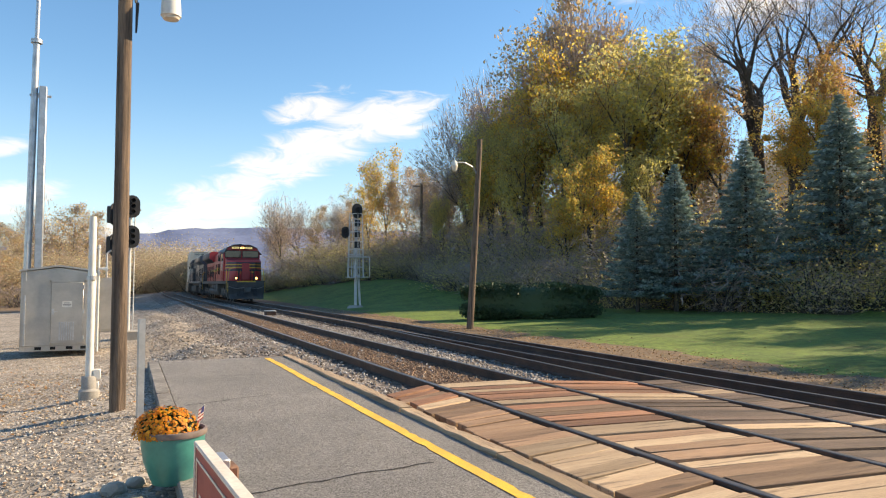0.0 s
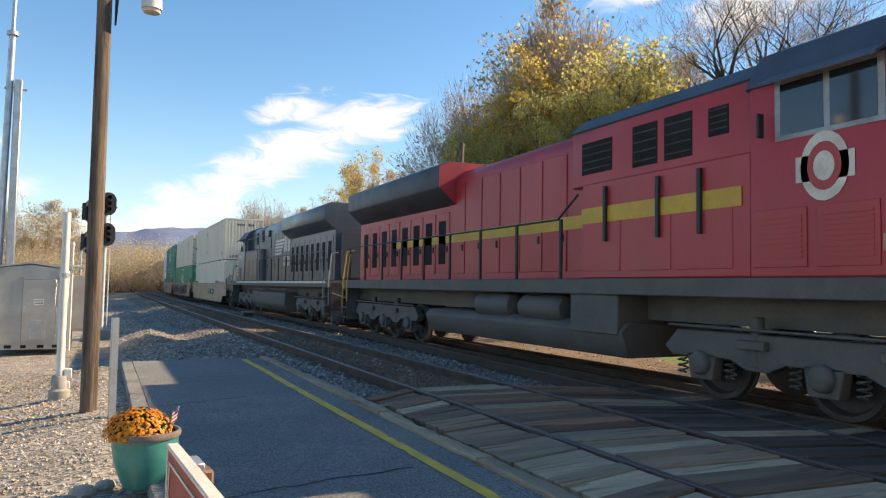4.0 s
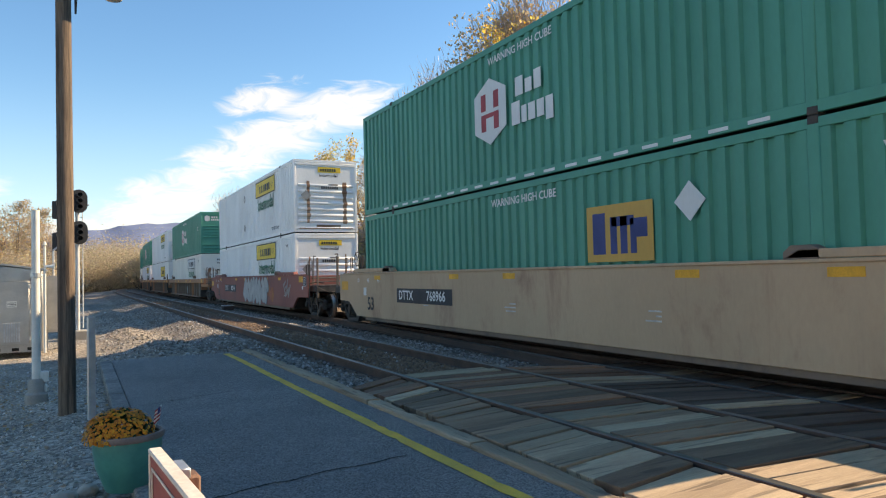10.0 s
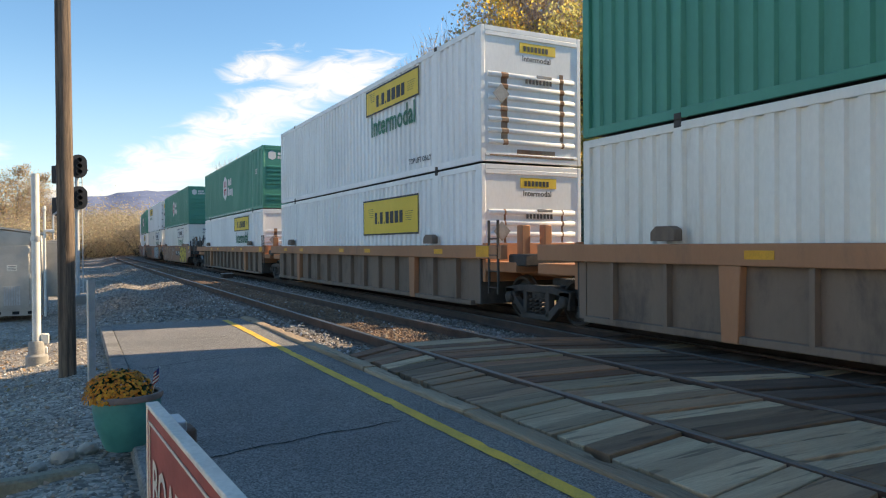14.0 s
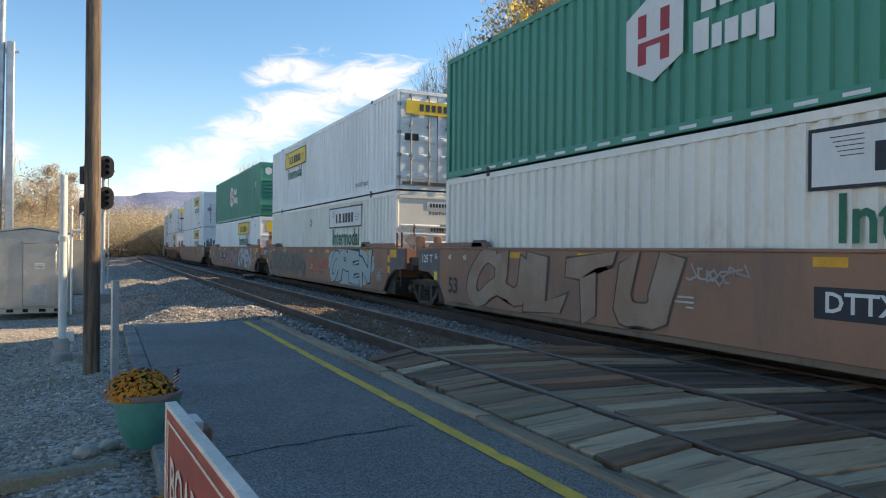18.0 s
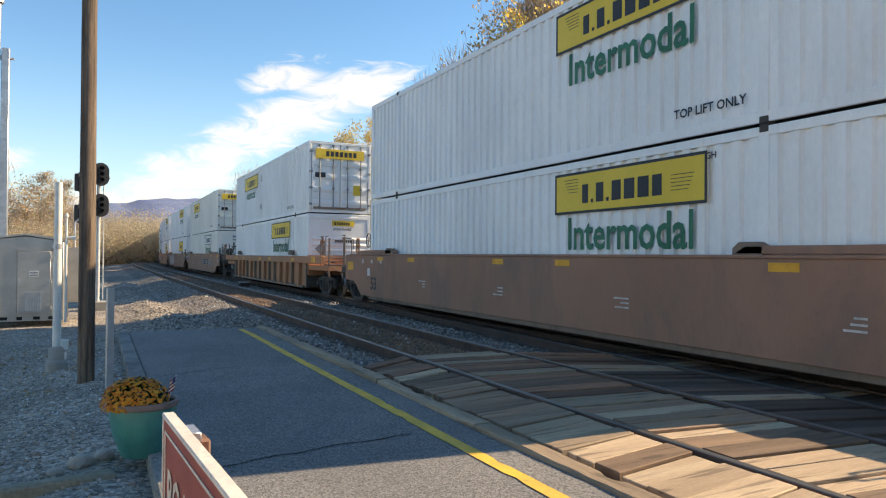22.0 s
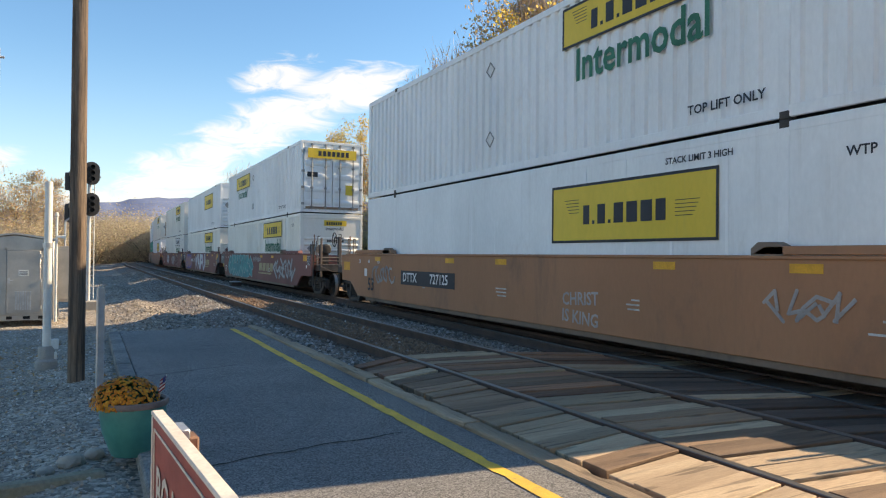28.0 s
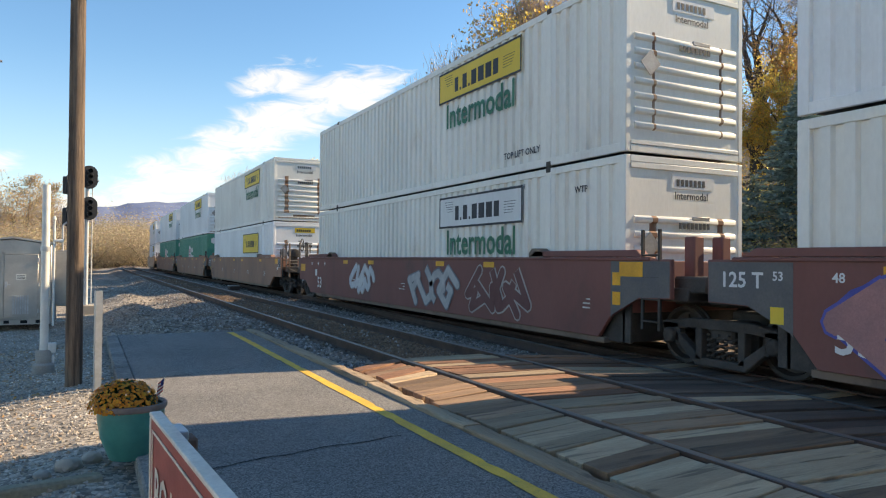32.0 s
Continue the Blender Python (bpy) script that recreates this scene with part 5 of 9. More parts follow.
            part("placard", Geo().prism([(3.9 + 0.28 * a, 2.1 + 0.28 * b) for a, b in ((1, 0), (0, 1), (-1, 0), (0, -1))], x - 0.01, x - 0.004, "x"), c, t, "diamond placard")
        elif d == "placards":
            for yy in (9.0,):
                for zz in (0.75, 2.2):
                    o = Geo()
                    pts = [(yy + 0.16 * a, zz + 0.16 * b) for a, b in ((1, 0), (0, 1), (-1, 0), (0, -1), (1, 0))]
                    o.pipe([(x - 0.01, a, b) for a, b in pts], 0.012, 4)
                    part("placard_frame", o, STEEL_GREY, t, "diamond placard frame")
    MOVERS.append((t, offset, z, (-1.65, 17.8), False))
    return t


def wheelset_mesh(r):
    def make():
        g = Geo()
        for sx in (-1, 1):
            a = sx * 0.68
            w = 0.135 * sx
            g.slot = 0
            g.lathe(((0.0, a), (0.1, a - 0.02 * sx), (0.1, a + 0.03 * sx), (r * 0.45, a + 0.02 * sx), (r * 0.78, a + 0.035 * sx), (r * 0.86, a + w)), (0, 0, 0), "x", 28)
            g.lathe(((r * 0.86, a + w), (r * 0.985, a + w)), (0, 0, 0), "x", 28)
            g.slot = 1
            g.lathe(((r * 0.985, a + w), (r, a + w * 0.9), (r, a + 0.03 * sx)), (0, 0, 0), "x", 28)
            g.slot = 0
            g.lathe(((r, a + 0.03 * sx), (r + 0.025, a + 0.02 * sx), (r + 0.025, a - 0.01 * sx), (r * 0.86, a - 0.01 * sx), (0.1, a + 0.0)), (0, 0, 0), "x", 28)
        g.tube((-1.02, 0, 0), (1.02, 0, 0), 0.075, n=12)
        for k in range(4):                       # lightening holes, so that the turning shows
            c, s = math.cos(k * math.pi / 2), math.sin(k * math.pi / 2)
            for sx in (-1, 1):
                g.box(sx * 0.735 - 0.012, sx * 0.735 + 0.012, 0.24 * c - 0.05, 0.24 * c + 0.05, 0.24 * s - 0.05, 0.24 * s + 0.05)
        return g.mesh("wheelset", [WHEEL, TREAD])
    return shared(("wheelset", r), make)


SPINNERS = []                        # (wheelset, metres behind the first container, radius)


def side_frame_mesh(side):
    def make():
        g = Geo()
        for sx in (side,):
            a, b = sorted((sx * 0.96, sx * 1.1))
            g.prism(((-1.05, 0.62), (-0.5, 0.70), (0.5, 0.70), (1.05, 0.62), (1.05, 0.5), (0.5, 0.56), (-0.5, 0.56), (-1.05, 0.5)), a, b, "x")      # top chord
            g.prism(((-0.95, 0.5), (-0.78, 0.5), (-0.3, 0.16), (0.3, 0.16), (0.78, 0.5), (0.95, 0.5), (0.42, 0.05), (-0.42, 0.05)), a, b, "x")     # tension member
            for s in (-1, 1):
                g.box(a, b, s * 0.36 - 0.06, s * 0.36 + 0.06, 0.12, 0.6)
                g.prism(((s * 0.875 - 0.16, 0.3), (s * 0.875 - 0.16, 0.62), (s * 0.875 + 0.16, 0.62), (s * 0.875 + 0.16, 0.3), (s * 0.875 + 0.08, 0.3), (s * 0.875 + 0.08, 0.42), (s * 0.875 - 0.08, 0.42), (s * 0.875 - 0.08, 0.3)), a, b, "x")
                c = sx * 1.13
                g.lathe(((0.0, 0.04 * sx), (0.09, 0.04 * sx), (0.11, 0.0), (0.11, -0.04 * sx)), (c, s * 0.875, 0.43), "x", 12)
        return g.mesh("side_frame", TRUCK, bevel=0.015)
    return shared(("sideframe", side), make)


def spring_mesh():
    def make():
        g = Geo()
        for sx in (-1, 1):
            for dy in (-0.17, 0, 0.17):
                n, turns = 40, 4.5
                pts = [(sx * 1.03 + 0.062 * math.cos(6.283 * turns * i / n), dy + 0.062 * math.sin(6.283 * turns * i / n), 0.17 + 0.33 * i / n) for i in range(n + 1)]
                g.pipe(pts, 0.019, 4)
        return g.mesh("spring", TRUCK)
    return shared("springs", make)


def truck(parent, y, offset, r=0.42):
    """A two-axle freight truck centred y along its car."""
    t = part("truck", shared("bolster", lambda: Geo().box(-1.05, 1.05, -0.2, 0.2, 0.42, 0.68).box(-0.5, 0.5, -0.3, 0.3, 0.6, 0.8).mesh("bolster", TRUCK, bevel=0.03)), None, parent, "grimy two-axle truck", at=pose(0, y, RAIL_2))
    for side in (-1, 1):
        part("side_frame", side_frame_mesh(side), None, t)
    part("spring_nest", spring_mesh(), None, t)
    for s in (-0.875, 0.875):
        w = part("wheelset", wheelset_mesh(r), None, t, "brown wheels with bright treads", at=pose(0, s, r))
        SPINNERS.append((w, s, r, offset + y + s))
        part("brake_shoe", shared("brake", lambda: Geo().box(-0.86, -0.72, -0.06, 0.06, 0.25, 0.6).box(0.72, 0.86, -0.06, 0.06, 0.25, 0.6).box(-0.8, 0.8, -0.04, 0.04, 0.38, 0.46).mesh("brake_shoe", TRUCK)), None, t, at=pose(0, s * 0.44, 0))
    return t


def ladder(parent, x, y, z0, z1, w=0.36, mat=None, step=0.32):
    mat = mat or TRUCK
    l = part("ladder", Geo().box(x - 0.03, x + 0.01, y - w / 2 - 0.02, y - w / 2 + 0.02, z0, z1).box(x - 0.03, x + 0.01, y + w / 2 - 0.02, y + w / 2 + 0.02, z0, z1), mat, parent, "steel ladder")
    z = z0 + 0.12
    while z < z1 - 0.05:
        part("rung", Geo().tube((x - 0.02, y - w / 2, z), (x - 0.02, y + w / 2, z), 0.014), mat, l)
        z += step
    return l


def graffiti(parent, y0, y1, z0, z1, x, fill, edge, seed, back=None, fat=1.0):
    """Sprayed interlocking scrolls and zigzags: fat strokes with an outline, no letters."""
    rnd = random.Random(seed)
    holder = None
    if back:
        pts = []
        n = 26
        for i in range(n):
            a = 6.283 * i / n
            pts.append(((y0 + y1) / 2 + (y1 - y0) * 0.55 * math.cos(a) * rnd.uniform(0.88, 1.06), (z0 + z1) / 2 + (z1 - z0) * 0.5 * max(-0.98, min(0.98, 1.25 * math.sin(a) * rnd.uniform(0.85, 1.05)))))
        holder = part("graffiti_cloud", Geo().prism(pts, x - 0.003, x, "x"), back, parent, "sprayed colour cloud")
    def stroke(g, pts, w, lifts, which):
        for (a, b), (c, d) in zip(pts, pts[1:]):
            lifts[which] = 0.005 + 0.007 * which + (lifts[which] - 0.005 - 0.007 * which + 0.0013) % 0.006
            lift = lifts[which]
            L = math.hypot(c - a, d - b) or 1
            nx, nz = -(d - b) / L * w, (c - a) / L * w
            k = 0.25 * w / L
            ea, eb = (c - a) * k, (d - b) * k
            g.prism(((a - ea + nx, b - eb + nz), (c + ea + nx, d + eb + nz), (c + ea - nx, d + eb - nz), (a - ea - nx, b - eb - nz)), x - lift, x - lift + 0.0006, "x")
            lifts[which] += 0.0006
            g.prism([(a + w * math.cos(q * 0.785), b + w * math.sin(q * 0.785)) for q in range(8)], x - lifts[which], x - lifts[which] + 0.0004, "x")
    edges, fills = Geo(), Geo()
    lift = [0.005, 0.012]
    y = y0
    H = z1 - z0
    while y < y1 - 0.4:
        w = rnd.uniform(0.55, 0.85) * H
        k = rnd.choice((0, 1, 2, 3, 4, 5, 6))
        b, tp = z0 + 0.16 * H, z1 - 0.16 * H
        mid = (b + tp) / 2
        if k == 0:
            ps = [[(y, b), (y + 0.1 * w, tp)], [(y + 0.1 * w, tp), (y + 0.75 * w, mid + 0.12), (y + 0.15 * w, mid)]]
        elif k == 1:
            ps = [[(y, tp), (y + 0.25 * w, b), (y + 0.5 * w, mid), (y + 0.7 * w, b), (y + 0.85 * w, tp)]]
        elif k == 2:
            ps = [[(y + 0.75 * w, tp), (y + 0.1 * w, tp - 0.05), (y, b), (y + 0.7 * w, b), (y + 0.65 * w, mid), (y + 0.35 * w, mid)]]
        elif k == 4:
            ps = [[(y + 0.4 * w + 0.38 * w * math.cos(q), mid + 0.5 * (tp - b) * math.sin(q)) for q in (0.8, 1.6, 2.4, 3.1, 3.9, 4.7, 5.5)]]
        elif k == 5:
            ps = [[(y, tp), (y + 0.03 * w, mid), (y + 0.15 * w, b + 0.05), (y + 0.4 * w, b), (y + 0.62 * w, b + 0.06), (y + 0.72 * w, mid), (y + 0.75 * w, tp)]]
        elif k == 6:
            ps = [[(y + 0.7 * w, tp - 0.05), (y + 0.4 * w, tp), (y + 0.1 * w, tp - 0.12), (y + 0.2 * w, mid + 0.02), (y + 0.6 * w, mid - 0.06), (y + 0.68 * w, b + 0.12), (y + 0.35 * w, b), (y, b + 0.08)]]
        else:
            ps = [[(y, b), (y + 0.05 * w, tp)], [(y + 0.05 * w, tp), (y + 0.6 * w, b)], [(y + 0.6 * w, b), (y + 0.7 * w, tp)]]
        ang = rnd.choice((-1, 1)) * rnd.uniform(0.5, 1.1)
        ca, sa = math.cos(ang), math.sin(ang)
        yc = y + 0.4 * w
        for p in ps:
            p = [(yc + (a - yc) * ca - (c - mid) * sa, min(max(mid + (a - yc) * sa + (c - mid) * ca, z0 + 0.14 * H), z1 - 0.14 * H)) for a, c in p]
            p = [(y0 + y1 - a + rnd.uniform(-0.03, 0.03), c + rnd.uniform(-0.04, 0.04)) for a, c in p]
            stroke(edges, p, (0.085 * fat + 0.035) * H, lift, 0)
            stroke(fills, p, 0.085 * fat * H, lift, 1)
        y += w * 0.72
    e = part("graffiti_outline", edges, edge, holder or parent, "sprayed outline strokes", smooth=False)
    part("graffiti_fill", fills, fill, holder or parent, "sprayed fat strokes", smooth=False)


def glyph(ch, fat):
    """Vertices and faces of one fattened letter of the built-in font."""
    cu = bpy.data.curves.new("glyph", "FONT")
    cu.body, cu.size, cu.resolution_u, cu.offset = ch, 1.0, 3, fat
    ob = bpy.data.objects.new("glyph", cu)
    scene.collection.objects.link(ob)
    me = bpy.data.meshes.new_from_object(ob.evaluated_get(bpy.context.evaluated_depsgraph_get()))
    bpy.data.objects.remove(ob)
    return [v.co.copy() for v in me.vertices], [tuple(f.vertices) for f in me.polygons]


def sprayed_word(parent, text, y0, y1, z0, z1, x, fill, edge, seed, back=None, fat=0.045, rim=0.05):
    """Fat sprayed letters that jostle one another, with an outline, on a colour cloud if there is one."""
    rnd = random.Random(seed)
    holder = colour_cloud(parent, y0, y1, z0, z1, x, back, rnd) if back else None
    edges, fills = Geo(), Geo()
    cell, H = (y1 - y0) / len(text), z1 - z0
    for i, ch in enumerate(text):
        body, _ = glyph(ch, fat)
        u0, u1 = min(v.x for v in body), max(v.x for v in body)
        w0, w1 = min(v.y for v in body), max(v.y for v in body)
        ku, kw = cell * rnd.uniform(0.96, 1.1) / (u1 - u0), H * rnd.uniform(0.8, 0.93) / (w1 - w0)
        yc, zc = y1 - (i + 0.5) * cell, (z0 + z1) / 2 + rnd.uniform(-0.03, 0.03) * H
        a, bow = rnd.uniform(-0.16, 0.16), rnd.uniform(-0.1, 0.35)
        for g, f, lift in ((edges, fat + rim, 0.004 + 0.0006 * i), (fills, fat, 0.009 + 0.0006 * i)):
            vs, fs = glyph(ch, f)
            pts = []
            for v in vs:
                p, q = (v.x - (u0 + u1) / 2) * ku, (v.y - (w0 + w1) / 2) * kw
                p, q = p * (1 + 0.22 * q / H) + bow * q + 0.07 * math.sin(q * 6 + i), q + 0.09 * H * math.sin(p * 4 + 2 * i)
                pts.append((x - lift, yc - (p * math.cos(a) - q * math.sin(a)), min(max(zc + p * math.sin(a) + q * math.cos(a), z0), z1)))
            g.add(pts, fs)
    part("graffiti_outline", edges, edge, holder or parent, "sprayed outline strokes", smooth=False, fix=False)
    part("graffiti_fill", fills, fill, holder or parent, "sprayed fat letters", smooth=False, fix=False)


def colour_cloud(parent, y0, y1, z0, z1, x, mat, rnd, lift=0.003):
    n, pts = 40, []
    for i in range(n):
        a = 6.283 * i / n
        k = 1 + 0.16 * math.sin(3 * a + rnd.uniform(0, 0.4)) * (i % 5 > 1)
        pts.append(((y0 + y1) / 2 + (y1 - y0) * 0.54 * k * math.cos(a) * rnd.uniform(0.93, 1.05), (z0 + z1) / 2 + (z1 - z0) * 0.5 * max(-0.98, min(0.98, 1.25 * k * math.sin(a) * rnd.uniform(0.88, 1.04)))))
    return part("graffiti_cloud", Geo().prism(pts, x - lift, x - lift + 0.001, "x"), mat, parent, "sprayed colour cloud")


def splatter(parent, y0, y1, z0, z1, x, mats, n, seed):
    """Overlapping sprayed patches in several colours, behind the strokes."""
    rnd = random.Random(seed)
    for i in range(n):
        c, w = y0 + (y1 - y0) * (i + rnd.random()) / n, rnd.uniform(0.35, 0.9)
        h = rnd.uniform(0.3, 0.75) * (z1 - z0)
        b = rnd.uniform(z0, z1 - h)
        colour_cloud(parent, c - w / 2, c + w / 2, b, b + h, x, mats[i % len(mats)], rnd, 0.0008 + 0.0001 * i)


def barred_name(parent, y0, y1, z0, z1, x, mat):
    """A slanted name as plain blocks over a swoosh bar."""
    g, w = Geo(), (y1 - y0) / 4
    for i in range(4):
        a = y1 - i * w
        g.prism(((a - 0.02, z0 + 0.28 * (z1 - z0)), (a - 0.1, z1), (a - w * 0.82 - 0.08, z1), (a - w * 0.82, z0 + 0.28 * (z1 - z0))), x - 0.004, x - 0.001, "x")
    g.prism(((y1 + 0.1, z0), (y1 + 0.1, z0 + 0.1 * (z1 - z0)), (y0 + 0.3, z0 + 0.16 * (z1 - z0)), (y0 + 0.5, z0)), x - 0.004, x - 0.001, "x")
    part("name_bar", g, mat, parent, "slanted name blocks")


def chalked(parent, lines, yc, zc, size, x):
    """Thin pale handwriting."""
    for i, text in enumerate(lines):
        letters(text, size, G_LINE, parent, near_side(x - 0.003, yc, zc - i * size * 1.05, random.Random(i).uniform(-4, 4)), 0.95, label="thin pale chalked letters")


def stencil_number(parent, text, yc, zc, x, mat, bars):
    letters(text, 0.3, mat, parent, near_side(x - 0.018, yc - 0.6, zc), name="road_number")
    g = Geo()
    for i in range(bars):
        g.box(x - 0.0185, x - 0.0175, yc + 1.05 - 0.27 * i, yc + 1.23 - 0.27 * i, zc - 0.1, zc + 0.1)
    part("mark_bar", g, mat, parent)


G_BLACK = material("black_spray", (0.02, 0.02, 0.028), rough=0.7)
G_WHITE = material("white_spray", (0.62, 0.62, 0.62), (0.5, 0.5, 0.52), rough=0.7, scale=3)
G_BLUE = material("blue_spray", (0.09, 0.16, 0.36), (0.18, 0.32, 0.48), rough=0.7, scale=2)
G_TEAL = material("teal_spray", (0.04, 0.30, 0.29), (0.06, 0.2, 0.22), rough=0.7, scale=2)
G_PALE = material("pale_blue_spray", (0.30, 0.42, 0.47), (0.42, 0.45, 0.40), rough=0.7, scale=2)
G_GREY = material("grey_spray", (0.20, 0.21, 0.23), (0.14, 0.15, 0.17), rough=0.7, scale=2)
G_ORANGE = material("orange_spray", (0.42, 0.14, 0.03), (0.30, 0.07, 0.04), rough=0.7, scale=2)
G_PURPLE = material("purple_spray", (0.2, 0.14, 0.36), (0.36, 0.24, 0.3), rough=0.7, scale=2)
G_LINE = material("thin_white_spray", (0.44, 0.40, 0.38), rough=0.8)
G_OLIVE = material("olive_spray", (0.1, 0.1, 0.075), (0.2, 0.16, 0.12), rough=0.7, scale=2)
G_YELLOW = material("yellow_spray", (0.62, 0.44, 0.06), (0.50, 0.35, 0.06), rough=0.7, scale=2)
G_PINK = material("dusty_rose_spray", (0.42, 0.2, 0.19), (0.33, 0.17, 0.17), rough=0.7, scale=2)
G_RED = material("rust_red_spray", (0.36, 0.08, 0.05), (0.42, 0.16, 0.06), rough=0.7, scale=2)
G_SILVER = material("silver_spray", (0.45, 0.44, 0.43), (0.34, 0.33, 0.33), rough=0.6, scale=2)
G_NAVY = material("deep_blue_spray", (0.06, 0.07, 0.30), (0.09, 0.1, 0.38), rough=0.7, scale=2)
PALE_GOLD = material("faded_gold_paint", (0.46, 0.36, 0.2), (0.36, 0.27, 0.16), rough=0.8, scale=2)
END_GREY = material("dark_grey_end_paint", (0.10, 0.10, 0.105), (0.14, 0.13, 0.125), rough=0.7, scale=2, fine=30, bump=0.1)
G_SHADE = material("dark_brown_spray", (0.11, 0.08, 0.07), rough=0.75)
G_DUST = material("dusty_pink_spray", (0.36, 0.25, 0.19), (0.31, 0.19, 0.13), rough=0.7, scale=1.5)
WX = -1.5                           # the well car's near face


def well_car(offset, mat, ribbed, first, last, number, tags, label):
    t = thing("well_car", label, "well car", pose(0, offset, 0), group="well cars of the train")
    a_end = -2.75 if first else -1.3
    b_end = CL + (2.75 if last else 1.3)
    for sx in (-1, 1):
        o, i = sx * 1.5, sx * 1.42
        lo, hi = sorted((o, i))
        if ribbed:
            part("side_sheet", shared(("rs", sx), lambda: Geo().prism(((0.15, 0.12), (16.0, 0.12), (16.0, 1.1), (0.15, 1.1)), min(sx * 1.36, sx * 1.32), max(sx * 1.36, sx * 1.32), "x").mesh("side_sheet", W_GREYB)) if ribbed == 1 else Geo().prism(((0.15, 0.12), (16.0, 0.12), (16.0, 1.1), (0.15, 1.1)), min(sx * 1.36, sx * 1.32), max(sx * 1.36, sx * 1.32), "x").mesh("side_sheet", mat), None, t, "grimy inset side sheet")
            part("top_chord", Geo().box(min(sx * 1.5, sx * 1.34), max(sx * 1.5, sx * 1.34), a_end + 0.25, b_end - 0.25, 1.08, 1.36), mat, t, "tan top chord", bevel=0.012)
            part("bottom_chord", shared(("bc", sx), lambda: Geo().box(min(sx * 1.47, sx * 1.3), max(sx * 1.47, sx * 1.3), 0.2, 15.95, 0.1, 0.2).mesh("bottom_chord", W_GREYB, bevel=0.01)), None, t)
            wide = shared(("ribw", sx, mat.name), lambda: Geo().prism(((-0.17, 1.08), (0.17, 1.08), (0.13, 0.1), (-0.13, 0.1)), min(sx * 1.49, sx * 1.36), max(sx * 1.49, sx * 1.36), "x").mesh("rib", mat, bevel=0.01))
            thin = shared(("ribt", sx), lambda: Geo().prism(((-0.035, 1.08), (0.035, 1.08), (0.035, 0.15), (-0.035, 0.15)), min(sx * 1.47, sx * 1.36), max(sx * 1.47, sx * 1.36), "x").mesh("rib", W_GREYB))
            for k in range(14):
                y = 0.85 + k * 1.11
                part("rib", wide if k in (2, 11) or ribbed == 2 and k % 3 == 0 else thin, None, t, at=pose(0, y, 0))
        else:
            s_lo, s_hi = (-2.3 if first else -1.15), CL + (1.75 if last else 1.15)
            f_arch = ((s_lo, 0.62), (-0.98, 0.6), (-0.78, 0.5), (-0.3, 0.19)) if first else ((s_lo, 0.86), (-0.5, 0.84), (0.1, 0.55), (0.4, 0.19))
            r_arch = ((CL + 0.3, 0.19), (CL + 0.78, 0.5), (CL + 0.98, 0.6), (s_hi, 0.62)) if last else ((CL - 0.4, 0.19), (CL - 0.1, 0.55), (CL + 0.5, 0.84), (s_hi, 0.86))
            poly = f_arch + r_arch + ((s_hi, 1.42), (s_lo, 1.42))
            part("side_sheet", Geo().prism(poly, lo, hi, "x"), mat, t, bevel=0.01)
            part("top_chord", Geo().box(min(sx * 1.525, sx * 1.38), max(sx * 1.525, sx * 1.38), s_lo + 0.4, s_hi - 0.4, 1.4, 1.45), mat, t, bevel=0.012)
            part("bottom_chord", Geo().box(min(sx * 1.46, sx * 1.2), max(sx * 1.46, sx * 1.2), 0.3, CL - 0.3, 0.1, 0.185), W_GREYB, t, "dark bottom chord")
            for ya, yb in ((-0.6, 2.35), (CL - 2.35, CL + 0.6)):
                part("guide_lip", Geo().prism(((ya, 1.455), (ya + 0.12, 1.56), (yb - 0.2, 1.56), (yb, 1.455)), min(sx * 1.52, sx * 1.34), max(sx * 1.52, sx * 1.34), "x"), mat, t, bevel=0.01)
    part("well_floor", shared("wfloor", lambda: Geo().box(-1.3, 1.3, 0.1, CL - 0.1, 0.12, 0.19).mesh("well_floor", TRUCK)), None, t)
    for y in (2.05, CL - 2.05):
        part("corner_guide", Geo().prism(((y - 0.16, 1.4), (y - 0.16, 1.56), (y - 0.06, 1.61), (y + 0.2, 1.61), (y + 0.3, 1.53), (y + 0.3, 1.4)), WX - 0.02, WX + 0.14, "x"), W_GREYB, t, "worn corner guide", bevel=0.01)
    if not ribbed:
        # dark plates close the arches over the trucks
        for sx in (-1, 1):
            for ya in (-0.2, CL - 0.55):
                part("arch_plate", Geo().box(min(sx * 1.33, sx * 1.37), max(sx * 1.33, sx * 1.37), ya, ya + 0.75, 0.14, 0.95), TRUCK, t)
    else:
        for sx in (-1, 1):
            for ya in (-0.03, CL - 0.14):
                part("corner_plate", Geo().box(min(sx * 1.33, sx * 1.37), max(sx * 1.33, sx * 1.37), ya, ya + 0.17, 0.14, 1.07), W_GREYB, t)
    # end platforms over the trucks
    for y0, y1, end in ((a_end, -0.15, first), (CL + 0.15, b_end, last)):
        z = 1.02
        part("end_platform", Geo().box(-1.32, 1.32, y0, y1, z - 0.2, z).box(-0.45, 0.45, y0, y1, 0.72, z - 0.2), TRUCK if not ribbed else mat, t, "deck over the truck", bevel=0.02)
        part("end_beam", Geo().box(-1.34, 1.34, (-0.2 if y0 < 0 else CL + 0.08), (-0.08 if y0 < 0 else CL + 0.2), 0.6, 1.4), mat, t, bevel=0.015)
        part("bulkhead", Geo().box(-1.37, 1.37, (-0.075 if y0 < 0 else CL + 0.03), (-0.03 if y0 < 0 else CL + 0.075), 0.14, 1.12), TRUCK, t, "dark end bulkhead")
        if not end:
            continue
        e = y0 if y0 < 0 else y1
        s = -1 if y0 < 0 else 1
